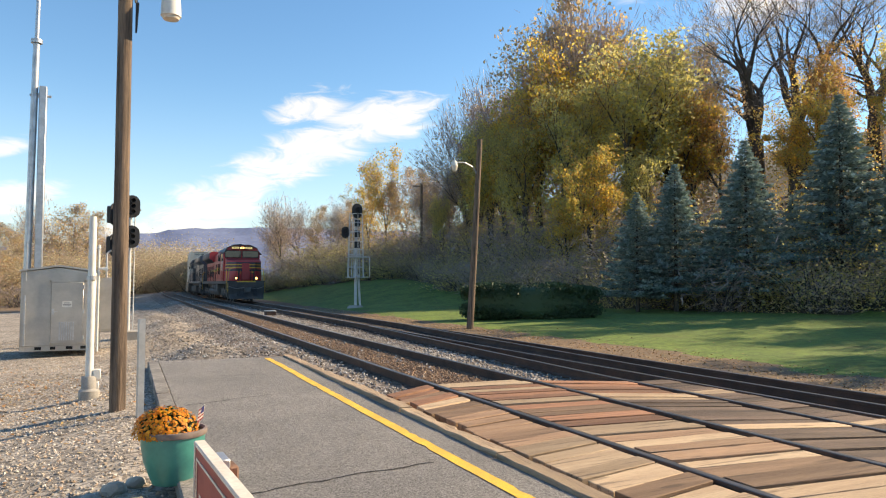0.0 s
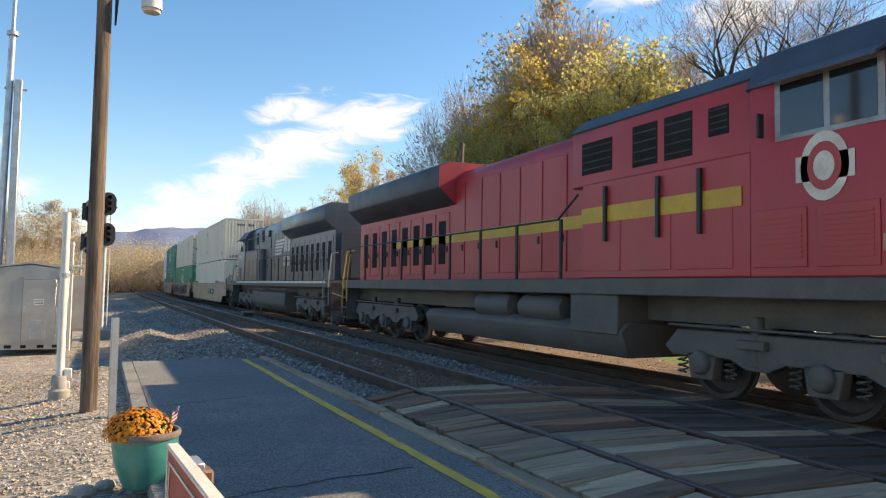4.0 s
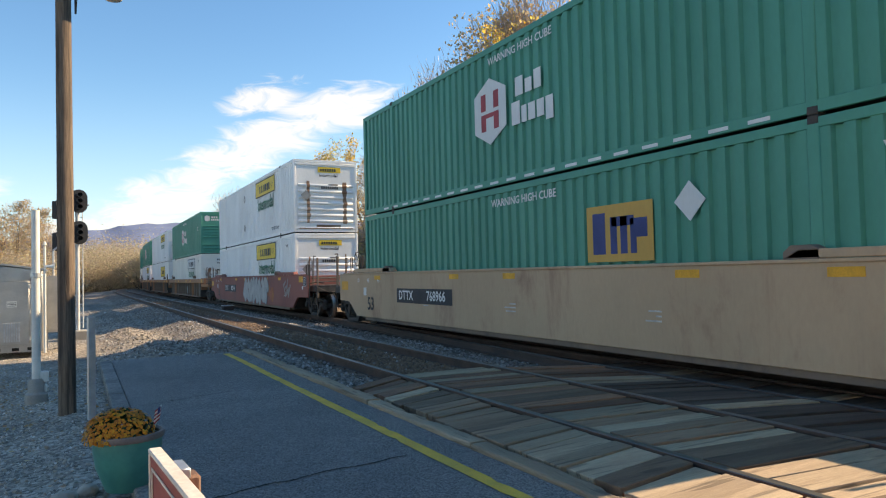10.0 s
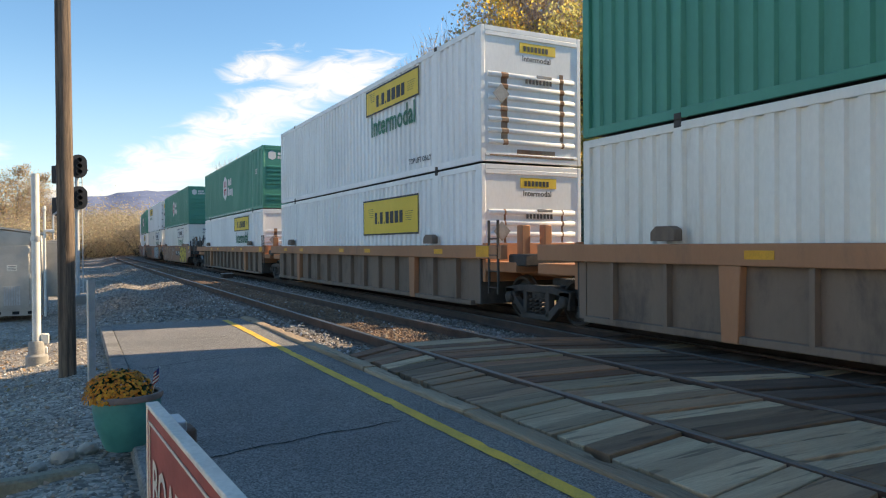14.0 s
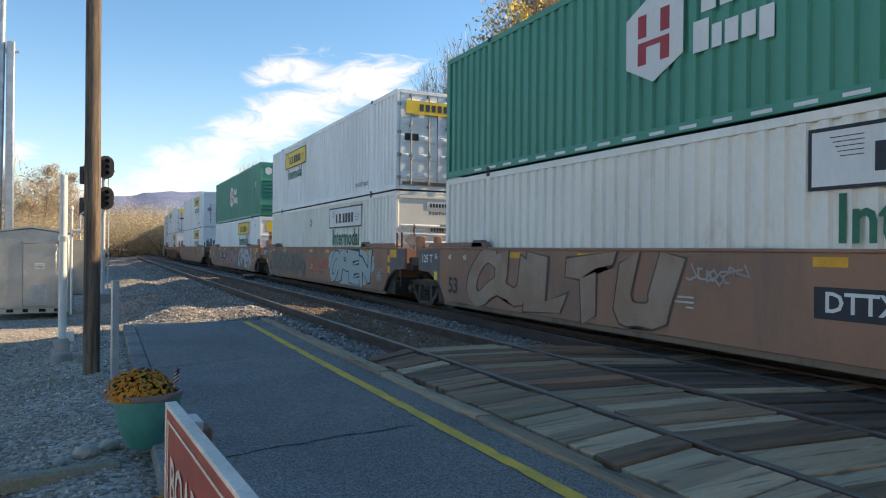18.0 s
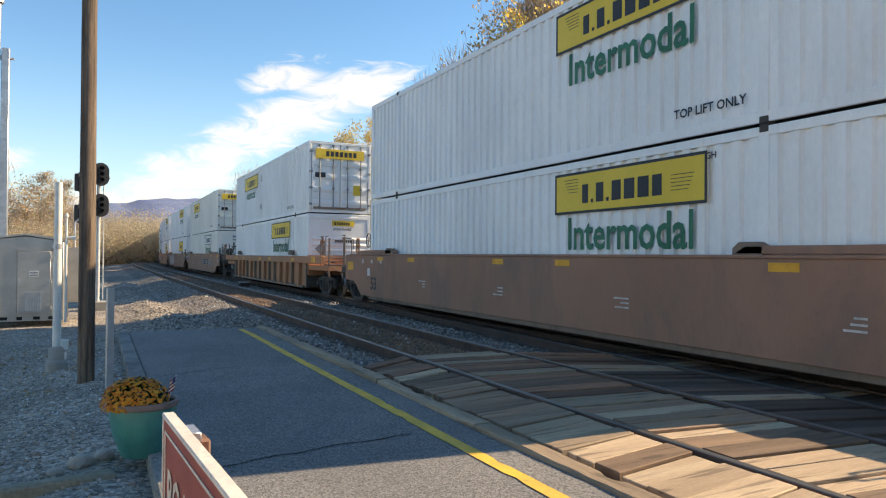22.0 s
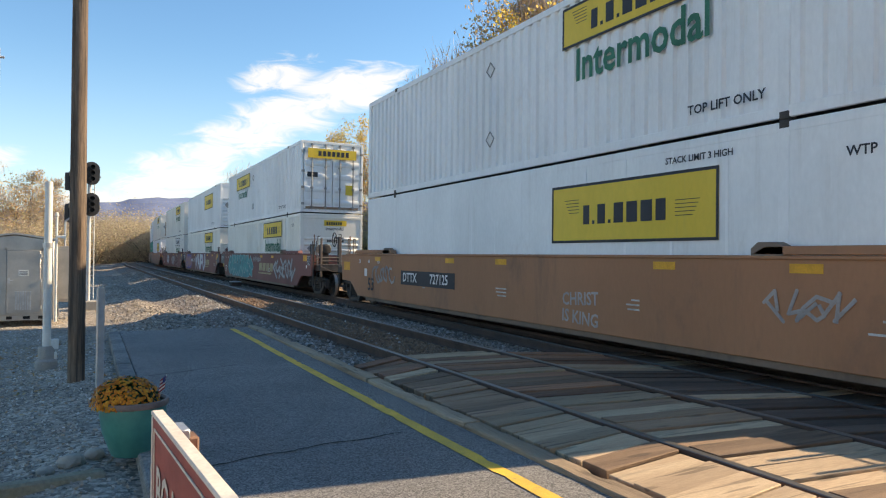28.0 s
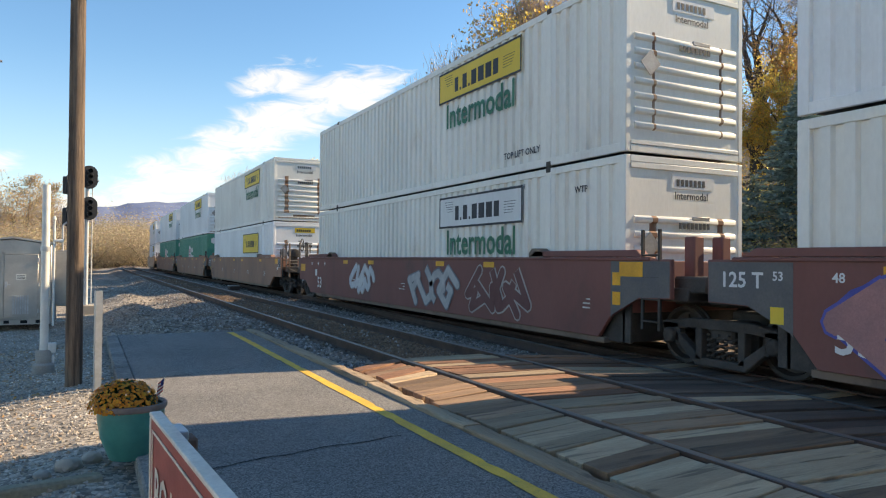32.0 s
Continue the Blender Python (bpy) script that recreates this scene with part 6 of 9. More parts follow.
        part("coupler", Geo().box(-0.12, 0.12, min(e, e + s * 0.85), max(e, e + s * 0.85), 0.74, 0.98).box(-0.2, 0.2, min(e + s * 0.7, e + s * 0.98), max(e + s * 0.7, e + s * 0.98), 0.68, 1.04), TRUCK, t, "knuckle coupler", bevel=0.03)
        part("hose", Geo().pipe([(0.3, e, 0.9), (0.35, e + s * 0.4, 0.55), (0.3, e + s * 0.85, 0.5)], 0.025), BLACK, t, "black air hose")
        part("uncoupling_lever", Geo().pipe([(-1.3, e, 1.0), (-0.9, e + s * 0.15, 0.8), (-0.2, e + s * 0.2, 0.85)], 0.014), GRIMY_STEEL, t)
        for x in (-1.28, 1.2):
            h = part("grab_post", Geo().box(x, x + 0.06, e - 0.05 * s - 0.04, e - 0.05 * s + 0.04, 0.62, 2.02), W_GREYB, t, "upright grab post", bevel=0.008)
            part("grab_iron", Geo().pipe([(x - 0.03, e + 0.3 * -s, 1.0), (x - 0.03, e + 0.3 * -s, 2.08), (x - 0.03, e - 0.02 * s, 2.08)], 0.016), GRIMY_STEEL, h)
            part("step", Geo().pipe([(x, e - 0.1 * s, 1.0), (x, e - 0.1 * s, 0.36), (x, e - 0.5 * s, 0.36), (x, e - 0.5 * s, 1.0)], 0.018), TRUCK, t, "stirrup step")
        part("cross_rail", Geo().pipe([(-1.25, e - 0.1 * s, 1.18), (1.25, e - 0.1 * s, 1.18)], 0.018).pipe([(-1.25, e - 0.6 * s, 1.3), (1.25, e - 0.6 * s, 1.3)], 0.02), GRIMY_STEEL, t, "handrail across the end")
        for x, yy in ((-1.22, 0.75), (1.14, 0.75), (-1.22, 1.25)):
            part("grab_hoop", Geo().pipe([(x, e - yy * s, 1.0), (x, e - yy * s, 1.92), (x + 0.02, e - (yy + 0.1) * s, 1.92), (x + 0.02, e - (yy + 0.1) * s, 1.6)], 0.016), GRIMY_STEEL, t, "bent grab hoop")
        part("brake_rod", Geo().pipe([(-1.0, e - 0.2 * s, 0.7), (-0.6, e - 0.9 * s, 0.62), (0.5, e - 1.2 * s, 0.66)], 0.022), GRIMY_STEEL, t)
        part("cross_deck", Geo().box(-1.3, 1.3, min(e - s * 0.75, e - s * 1.3), max(e - s * 0.75, e - s * 1.3), 1.3, 1.33), GRIMY_STEEL, t, "raised steel walkway", bevel=0.006)
        part("walk_grating", Geo().box(-1.3, 1.3, min(e, e - s * 0.55), max(e, e - s * 0.55), 1.025, 1.06), GRIMY_STEEL, t, "steel grating", bevel=0.006)
        if s < 0 and offset in (148.9, 257.83, 319.8, 381.1):
            part("air_reservoir", Geo().lathe(((0, -0.42), (0.15, -0.4), (0.2, -0.34), (0.2, 0.34), (0.15, 0.4), (0, 0.42)), (-0.62, -0.95, 1.62), "y", 16), TRUCK, t, "brown air reservoir")
            part("reservoir_stand", Geo().box(-0.75, -0.5, -1.2, -0.7, 1.0, 1.5), TRUCK, t)
        if s < 0:
            bx = -0.3 if offset in (148.9, 257.83, 319.8, 381.1) else 0.75
            b = part("brake_stand", Geo().box(bx - 0.06, bx + 0.06, -1.95, -1.82, 1.0, 2.1), TRUCK, t, "hand brake stand", bevel=0.01)
            ring = [(bx - 0.2, -1.89 + 0.26 * math.cos(6.283 * i / 18), 1.98 + 0.26 * math.sin(6.283 * i / 18)) for i in range(19)]
            bw = part("brake_wheel", Geo().lathe([(0.26 + 0.018 * math.cos(q * 1.0472), 0.018 * math.sin(q * 1.0472)) for q in range(7)], (bx - 0.2, -1.89, 1.98), "x", 24), TRUCK, b, "hand brake wheel")
            for i in range(5):
                part("spoke", Geo().tube((bx - 0.2, -1.89, 1.98), ring[int(i * 3.6)], 0.012), TRUCK, bw)
            part("pipe_run", Geo().pipe([(-0.9, -2.3, 1.12), (-0.8, -1.2, 1.16), (-0.8, -0.3, 1.1)], 0.025).pipe([(-0.4, -2.5, 1.2), (0.3, -1.6, 1.25), (0.6, -0.4, 1.15)], 0.02), GRIMY_STEEL, t, "brake pipes")
        if s < 0 and not ribbed:
            ladder(t, WX + 0.06, -2.2, 0.35, 1.8, 0.34, TRUCK)
    if not first:
        ladder(t, WX + 0.03, -0.75, 0.4, 1.85, 0.34, TRUCK)
        part("link_box", Geo().box(-1.3, 1.3, -1.6, -1.0, 0.95, 1.18), TRUCK, t, "articulation box", bevel=0.03)
        part("bracket", Geo().box(-1.1, -0.9, -1.2, -1.0, 1.1, 1.75).box(-0.6, -0.42, -1.25, -1.05, 1.1, 1.75), mat, t, "end bracket", bevel=0.02)
    # markings on the near side
    zc = 1.22 if ribbed else 1.3
    for k in range(7):
        y = 1.4 + k * 2.2
        if (k + int(offset)) % 3 != 1:
            part("reflector", Geo().box(WX - 0.006, WX - 0.001, y, y + 0.42, zc - 0.055, zc + 0.055), REFLECT, t, "yellow reflector strip")
    yl = -1.7 if first else -0.6
    part("reflector", Geo().box(WX - 0.006, WX - 0.001, yl, yl + 0.5, (1.12 if ribbed else 1.16), 1.34 if ribbed else 1.38), REFLECT, t, "yellow reflector panel")
    g = Geo()
    for i in range(4):
        for j in range(3):
            w = random.uniform(0.1, 0.4)
            g.box(WX - 0.005, WX - 0.001, 0.6 + i * 3.7, 0.6 + i * 3.7 + w, 0.62 + 0.07 * j, 0.645 + 0.07 * j)
    if not ribbed:
        part("stencil_bar", g, PALE_MARK, t, "small pale stencilled lines")
        letters("53", 0.5, P_WHITE if mat is W_MAROON else P_DARK, t, near_side(WX - 0.016, CL - 0.85, 0.56))
        if number:
            number, yn, own = number
            pl = part("number_panel", Geo().box(WX - 0.006, WX - 0.002, yn - 1.5, yn + 1.5, 0.66, 1.02), P_DARK if own else mat, t, "number panel")
            if own:
                letters("DTTX", 0.32, P_WHITE, pl, near_side(WX - 0.0085, yn + 0.95, 0.84))
            else:
                bars = Geo()
                for i in range(4):
                    bars.box(WX - 0.009, WX - 0.0065, yn + 1.1 - 0.28 * i, yn + 1.27 - 0.28 * i, 0.74, 0.94)
                part("mark_bar", bars, P_WHITE, pl)
            letters(number, 0.32, P_WHITE, pl, near_side(WX - 0.0085, yn - 0.7, 0.84))
        for i in range(3):
            letters(("45", "48", "53")[i], 0.15, P_WHITE, t, near_side(WX - 0.004, CL - 1.4 + 0.75 * i, 1.22))
        if not last:
            part("end_plate", Geo().prism(((CL - 0.1, 1.39), (CL + 1.13, 1.39), (CL + 1.13, 0.875), (CL + 0.53, 0.855), (CL - 0.06, 0.57), (CL - 0.1, 0.52)), WX - 0.003, WX - 0.0005, "x"), END_GREY, t, "dark grey painted end")
            letters("125 T", 0.27, P_WHITE, t, near_side(WX - 0.005, CL + 0.62, 1.16))
            part("notice", Geo().box(WX - 0.006, WX - 0.0035, CL + 0.02, CL + 0.2, 0.66, 0.86), P_YELLOW, t, "small yellow notice")
        else:
            part("reflector", Geo().box(WX - 0.006, WX - 0.001, CL + 1.0, CL + 1.55, 0.94, 1.2), REFLECT, t, "yellow reflector panel")
            part("notice", Geo().box(WX - 0.006, WX - 0.001, CL - 0.5, CL - 0.3, 0.8, 1.02), P_WHITE, t, "small white notice")
        if not first:
            part("end_plate", Geo().prism(((0.1, 1.39), (-1.13, 1.39), (-1.13, 0.875), (-0.53, 0.855), (0.06, 0.57), (0.1, 0.5)), WX - 0.003, WX - 0.0005, "x"), END_GREY, t, "dark grey painted end")
            for zz in (0.72, 1.02):
                part("reflector", Geo().box(WX - 0.006, WX - 0.0035, -0.12, 0.06, zz, zz + 0.2), REFLECT, t, "yellow reflector panel")
        else:
            b = part("stencil_board", Geo().box(WX - 0.005, WX - 0.001, -2.12, -1.78, 1.02, 1.34), P_DARK, t, "black consolidated stencil board")
            rim = Geo().box(WX - 0.007, WX - 0.0055, -2.12, -1.78, 1.325, 1.34).box(WX - 0.007, WX - 0.0055, -2.12, -1.78, 1.02, 1.035).box(WX - 0.007, WX - 0.0055, -2.12, -2.105, 1.036, 1.324).box(WX - 0.007, WX - 0.0055, -1.795, -1.78, 1.036, 1.324).box(WX - 0.007, WX - 0.0055, -1.96, -1.95, 1.036, 1.324)
            for i in range(4):
                rim.box(WX - 0.007, WX - 0.0055, -1.93, -1.82, 1.08 + 0.06 * i, 1.095 + 0.06 * i)
            part("stencil_bar", rim, P_WHITE, b)
            part("notice", Geo().box(WX - 0.006, WX - 0.001, -1.74, -1.6, 0.9, 1.02), P_WHITE, t, "small white notice")
    for how, *tag in tags:
        how(t, *tag)
    if first:
        truck(t, -1.75, offset)
    else:
        truck(t, -1.63, offset)
    if last:
        truck(t, CL + 1.75, offset)
    MOVERS.append((t, offset, 0.0, (-1.65, 17.8), False))


def build_cars():
    W, G, T = C_WHITE, C_GREEN, C_TAN
    cars = (
        # offset, car paint, ribbed, first, last, number, graffiti, lower (paint, end, plate, decor), upper
        (0.0, W_TAN, 0, 1, 0, ("768966", 4.75, 1), (), (T, "vertical", 1, ("wtp",)), (T, "vertical", 1, ("wtp", "53", "placards"))),
        (19.36, W_TAN, 0, 0, 0, "", ((splatter, 1.9, 16.3, 0.2, 1.38, WX, (G_ORANGE, G_BLUE, G_RED, G_YELLOW, G_RED, G_NAVY, G_ORANGE), 56, 5), (graffiti, 9.4, 16.2, 0.2, 1.38, WX - 0.004, G_BLACK, G_WHITE, 3, None, 1.15), (graffiti, 2.0, 8.7, 0.2, 1.38, WX - 0.004, G_BLACK, G_WHITE, 4, None, 1.2), (graffiti, 0.8, 1.9, 0.45, 1.05, WX - 0.004, G_WHITE, G_WHITE, 6, None, 0.2),), (C_GREEN2, "ribs", "green", ("hub", "high_cube", "53")), (T, "doors", 1, ("diamond", "wtp"))),
        (38.8, W_TAN, 0, 0, 1, ("768966", 12.0, 1), (), (G, "ribs", "green", ("emp", "diamond", "high_cube", "wtp")), (G, "ribs", "green", ("hub", "high_cube", "dashes", "53"))),
        (62.5, W_RED, 0, 1, 1, ("893014", 12.0, 1), ((splatter, 2.7, 4.4, 0.3, 1.35, WX, (G_ORANGE, G_RED), 4, 7), (graffiti, 3.4, 8.3, 0.2, 1.38, WX - 0.004, G_SILVER, G_GREY, 8, None, 1.9), (graffiti, 0.0, 0.9, 0.5, 1.35, WX - 0.004, G_LINE, G_LINE, 9, None, 0.25),), (W, "ribs", "small", ("mid", "stack", "wtp")), (W, "ribs", "small", ("mid", "lift", "placards"))),
        (85.9, W_ORANGE, 1, 1, 0, "", ((graffiti, 5.2, 7.0, 0.25, 0.9, -1.37, G_PALE, G_WHITE, 9, None),), (C_WHITE2, "ribs", "white", ("outline", "stack", "wtp")), (G, "ribs", "green", ("hub", "53", "high_cube"))),
        (105.36, W_ORANGE, 1, 0, 0, "", (), (W, "ribs", "small", ("plate",)), (W, "ribs", "small", ("mid", "lift"))),
        (124.8, W_ORANGE, 1, 0, 1, "", (), (W, "ribs", "small", ("mid",)), (G, "ribs", "green", ("hub", "dashes", "53"))),
        (148.9, W_BROWN, 0, 1, 0, ("765031", 4.7, 1), ((sprayed_word, "SBR", -0.4, 3.6, 0.16, 1.36, WX - 0.004, G_YELLOW, G_BLACK, 21, None, 0.05, 0.045), (sprayed_word, "CULTU", 8.4, 14.6, 0.16, 1.4, WX - 0.004, G_DUST, G_SHADE, 24, None, 0.075, 0.022), (graffiti, 6.9, 8.1, 0.95, 1.25, WX - 0.004, G_LINE, G_LINE, 27, None, 0.2),), (C_WHITE2, "ribs", "white", ("outline", "stack", "wtp")), (G, "ribs", "green", ("hub", "dashes", "53"))),
        (168.3, W_BROWN, 0, 0, 0, "", ((sprayed_word, "OPEN", 1.4, 5.6, 0.2, 1.38, WX - 0.004, G_PALE, G_BLACK, 23, G_PALE, 0.05, 0.03), (graffiti, 9.1, 15.2, 0.25, 1.35, WX - 0.004, G_OLIVE, G_GREY, 24, None), (barred_name, 5.9, 8.6, 0.5, 1.0, WX, G_RED), (graffiti, 0.1, 0.9, 0.4, 0.9, WX - 0.004, G_LINE, G_LINE, 28, None, 0.2),), (C_WHITE2, "ribs", "white", ("outline", "placards", "stack")), (W, "doors", 1, ("tail", "lift"))),
        (187.6, W_BROWN, 0, 0, 1, ("765031", 11.2, 1), ((splatter, 5.0, 9.6, 0.2, 1.3, WX, (G_PINK, G_TEAL, G_DUST), 9, 8), (graffiti, 5.2, 9.6, 0.2, 1.38, WX - 0.004, G_PINK, G_BLACK, 26, None, 1.2), (sprayed_word, "OPEN", 1.1, 5.1, 0.2, 1.38, WX - 0.004, G_SILVER, G_GREY, 25, None, 0.04, 0.05), (graffiti, 14.0, 15.4, 0.4, 1.0, WX - 0.004, G_LINE, G_LINE, 29, None, 0.2),), (W, "ribs", "big", ("mid", "wtp")), (G, "ribs", "green", ("hub", "dashes", "53"))),
        (210.94, W_BROWN, 0, 1, 1, "", (), (W, "ribs", "small", ("mid", "stack")), (W, "ribs", "small", ("mid", "lift"))),
        (234.2, W_ORANGE, 2, 1, 1, "", (), (W, "ribs", "small", ("mid", "stack")), (W, "doors", 1, ("tail", "lift", "placards"))),
        (257.83, W_BROWN, 0, 1, 0, ("727125", 4.7, 1), ((graffiti, 1.2, 2.9, 0.35, 1.15, WX - 0.004, G_LINE, G_LINE, 53, None, 0.2),), (C_WHITE2, "ribs", "white", ("outline",)), (C_WHITE2, "doors", 1, ("tail", "lift"))),
        (277.0, W_BROWN, 0, 0, 0, "", ((graffiti, 9.4, 13.9, 0.2, 1.38, WX - 0.004, G_SILVER, G_GREY, 31, None, 1.6), (graffiti, 1.0, 2.2, 0.7, 1.15, WX - 0.004, G_LINE, G_LINE, 33, None, 0.2),), (W, "ribs", "small", ("plain", "plate", "wtp")), (W, "ribs", "small", ("mid", "lift"))),
        (296.1, W_ORANGE, 0, 0, 1, ("727125", 11.65, 1), ((graffiti, 13.4, 15.2, 0.55, 1.2, WX - 0.004, G_LINE, G_LINE, 51, None, 0.2), (chalked, ("CHRIST", "IS KING"), 5.71, 0.71, 0.3, WX), (graffiti, 0.9, 2.1, 0.65, 1.1, WX - 0.004, G_LINE, G_LINE, 52, None, 0.2),), (W, "ribs", "small", ("plain", "plate", "stack", "wtp")), (W, "ribs", "small", ("mid", "lift", "placards"))),
        (319.8, W_MAROON, 0, 1, 0, "", ((graffiti, 8.2, 14.4, 0.2, 1.38, WX - 0.004, G_TEAL, G_PALE, 35, G_TEAL, 1.3), (stencil_number, "254579", 10.7, 0.92, WX, P_DARK, 4), (barred_name, 3.6, 6.5, 0.5, 1.0, WX, PALE_GOLD), (graffiti, -0.1, 3.4, 0.25, 1.35, WX - 0.004, G_SILVER, G_GREY, 36, None, 0.45), (graffiti, 5.8, 7.8, 1.0, 1.35, WX - 0.004, G_LINE, G_LINE, 39, None, 0.2),), (C_WHITE2, "ribs", "small", ("mid", "wtp")), (W, "doors", 1, ("tail", "lift", "placards"))),
        (338.9, W_MAROON, 0, 0, 0, "", ((sprayed_word, "WAFU", 4.7, 9.7, 0.22, 1.38, WX - 0.004, G_WHITE, G_PURPLE, 37, None, 0.04, 0.03), (barred_name, 2.9, 4.7, 0.5, 1.0, WX, PALE_GOLD), (graffiti, 12.0, 15.4, 0.25, 1.36, WX - 0.004, G_PINK, G_NAVY, 38, G_NAVY, 1.5), (stencil_number, "254579", 10.8, 0.9, WX, G_WHITE, 4),), (C_WHITE2, "ribs", "small", ("mid", "stack")), (W, "ribs", "small", ("plate", "lift"))),
        (358.0, W_MAROON, 0, 0, 1, "", ((graffiti, 2.3, 4.6, 0.25, 1.3, WX - 0.004, G_MAROON_LINE, G_LINE, 41, None), (graffiti, 5.0, 7.6, 0.25, 1.3, WX - 0.004, G_SILVER, G_GREY, 42, None), (graffiti, 10.2, 12.0, 0.3, 1.3, WX - 0.004, G_WHITE, G_LINE, 43, None),), (C_WHITE2, "ribs", "white", ("outline", "stack", "wtp")), (C_WHITE2, "ribs", "white", ("mid", "lift"))),
        (381.1, W_BROWN, 0, 1, 0, "", (), (W, "ribs", "small", ("plate",)), (C_WHITE2, "ribs", "white", ("mid",))),
        (400.5, W_BROWN, 0, 0, 0, "", (), (G, "ribs", "green", ("hub",)), (W, "ribs", "small", ("mid",))),
        (419.9, W_BROWN, 0, 0, 1, "", (), (G, "ribs", "green", ("hub",)), (W, "ribs", "small", ("mid",))),
        (443.5, W_TAN, 0, 1, 1, "", (), (W, "ribs", "small", ("mid",)), (W, "ribs", "small", ("mid",))),
    )
    kinds = {C_WHITE: "white", C_WHITE2: "chalky white", C_GREEN: "dark green", C_GREEN2: "leaf green", C_TAN: "tan"}
    ends = {"ribs": "ribbed end", "doors": "lock-rod doors leading", "vertical": "corrugated end"}
    wc = {W_TAN: "tan", W_BROWN: "brown", W_ORANGE: "orange-brown", W_MAROON: "maroon", W_RED: "oxide-red"}
    for off, paint_, rib, first, last, number, tags, low, up in cars:
        well_car(off, paint_, rib, first, last, number, tags, "%s steel well car%s on freight trucks" % (wc[paint_], " with ribbed sides" if rib else (" with graffiti" if tags else "")))
        for (c, e, pl, dec), z, where in ((low, 0.2, "in the well"), (up, 3.1, "stacked on another")):
            container(c, e, pl, dec, "%s corrugated container with %s, %s" % (kinds[c], ends[e], where), off, z)


G_MAROON_LINE = material("dull_maroon_spray", (0.17, 0.07, 0.065), rough=0.8)
build_cars()


L_RED = paint("locomotive_red", (0.47, 0.04, 0.045), (0.30, 0.06, 0.055), rough=0.42, amount=(0.5, 0.85))
L_ROOF = material("locomotive_roof_grey", (0.06, 0.065, 0.08), (0.045, 0.047, 0.055), rough=0.5, scale=1, fine=20, bump=0.08)
L_BLACK = paint("locomotive_black", (0.082, 0.092, 0.11), (0.135, 0.132, 0.128), rough=0.33, amount=(0.5, 0.8))
L_YELLOW = material("locomotive_yellow", (0.66, 0.38, 0.03), (0.55, 0.32, 0.04), rough=0.5, scale=2)
L_NAVY = material("locomotive_dark_stripe", (0.03, 0.04, 0.055), rough=0.5)
L_UNDER = material("black_underframe", (0.085, 0.081, 0.076), (0.12, 0.11, 0.1), rough=0.65, scale=1.5, fine=25, bump=0.25, grain=0.25)
L_PILOT = material("sooty_pilot_black", (0.03, 0.029, 0.03), (0.06, 0.056, 0.053), rough=0.55, scale=2, fine=25, bump=0.2, grain=0.25)
L_WHITE = material("locomotive_white", (0.72, 0.67, 0.56), (0.55, 0.50, 0.41), rough=0.6, scale=2)
CAB_GLASS = glossy_glass("cab_glass", (0.02, 0.025, 0.03))
HEADLIGHT = glow("headlight_glow", (1.0, 0.5, 0.17), 2.0)
NUM_GLOW = glow("number_board_glow", (0.9, 0.8, 0.42), 0.3)


def loco_truck(parent, y, offset, turned):
    t = part("truck", shared("ltruck", lambda: Geo().box(-0.9, 0.9, -2.3, 2.3, 0.62, 0.95).mesh("truck", L_UNDER, bevel=0.04)), None, parent, "three-axle locomotive truck", at=pose(0, y, RAIL_2))

    def frames():
        g = Geo()
        for sx in (-1, 1):
            a, b = sorted((sx * 1.02, sx * 1.2))
            g.prism(((-2.55, 0.72), (-2.3, 0.98), (2.3, 0.98), (2.55, 0.72), (2.4, 0.6), (1.35, 0.62), (1.1, 0.5), (0.75, 0.5), (0.5, 0.62), (-0.5, 0.62), (-0.75, 0.5), (-1.1, 0.5), (-1.35, 0.62), (-2.4, 0.6)), a, b, "x")
            for k in (-1.85, 0, 1.85):
                g.prism(((k - 0.26, 0.66), (k + 0.26, 0.66), (k + 0.2, 0.3), (k - 0.2, 0.3)), a, b, "x")
                c = sx * 1.24
                g.lathe(((0, 0.05 * sx), (0.13, 0.05 * sx), (0.17, 0.01 * sx), (0.17, -0.06 * sx)), (c, k, 0.53), "x", 14)
            for k in (-2.28, -1.42, -0.43, 0.43, 1.42, 2.28):
                n = 24
                g.pipe([(sx * 1.1 + 0.07 * math.cos(6.283 * 3.5 * i / n), k + 0.07 * math.sin(6.283 * 3.5 * i / n), 0.34 + 0.28 * i / n) for i in range(n + 1)], 0.022, 4)
            for k in (-0.95, 0.95):
                g.tube((sx * 1.14, k, 0.55), (sx * 1.14, k, 1.2), 0.085, n=10)
                g.box(min(sx * 1.08, sx * 1.3), max(sx * 1.08, sx * 1.3), k - 0.22, k + 0.22, 0.78, 0.9)
            g.pipe([(sx * 1.27, -2.4, 1.02), (sx * 1.27, 2.4, 1.04)], 0.025)
        return g.mesh("truck_frame", L_UNDER, bevel=0.012)
    part("truck_frame", shared("lframe", frames), None, t)
    for s in (-1.85, 0, 1.85):
        w = part("wheelset", wheelset_mesh(0.53), None, t, at=pose(0, s, 0.53))
        SPINNERS.append((w, s, -0.53 if turned else 0.53, offset))
    return t


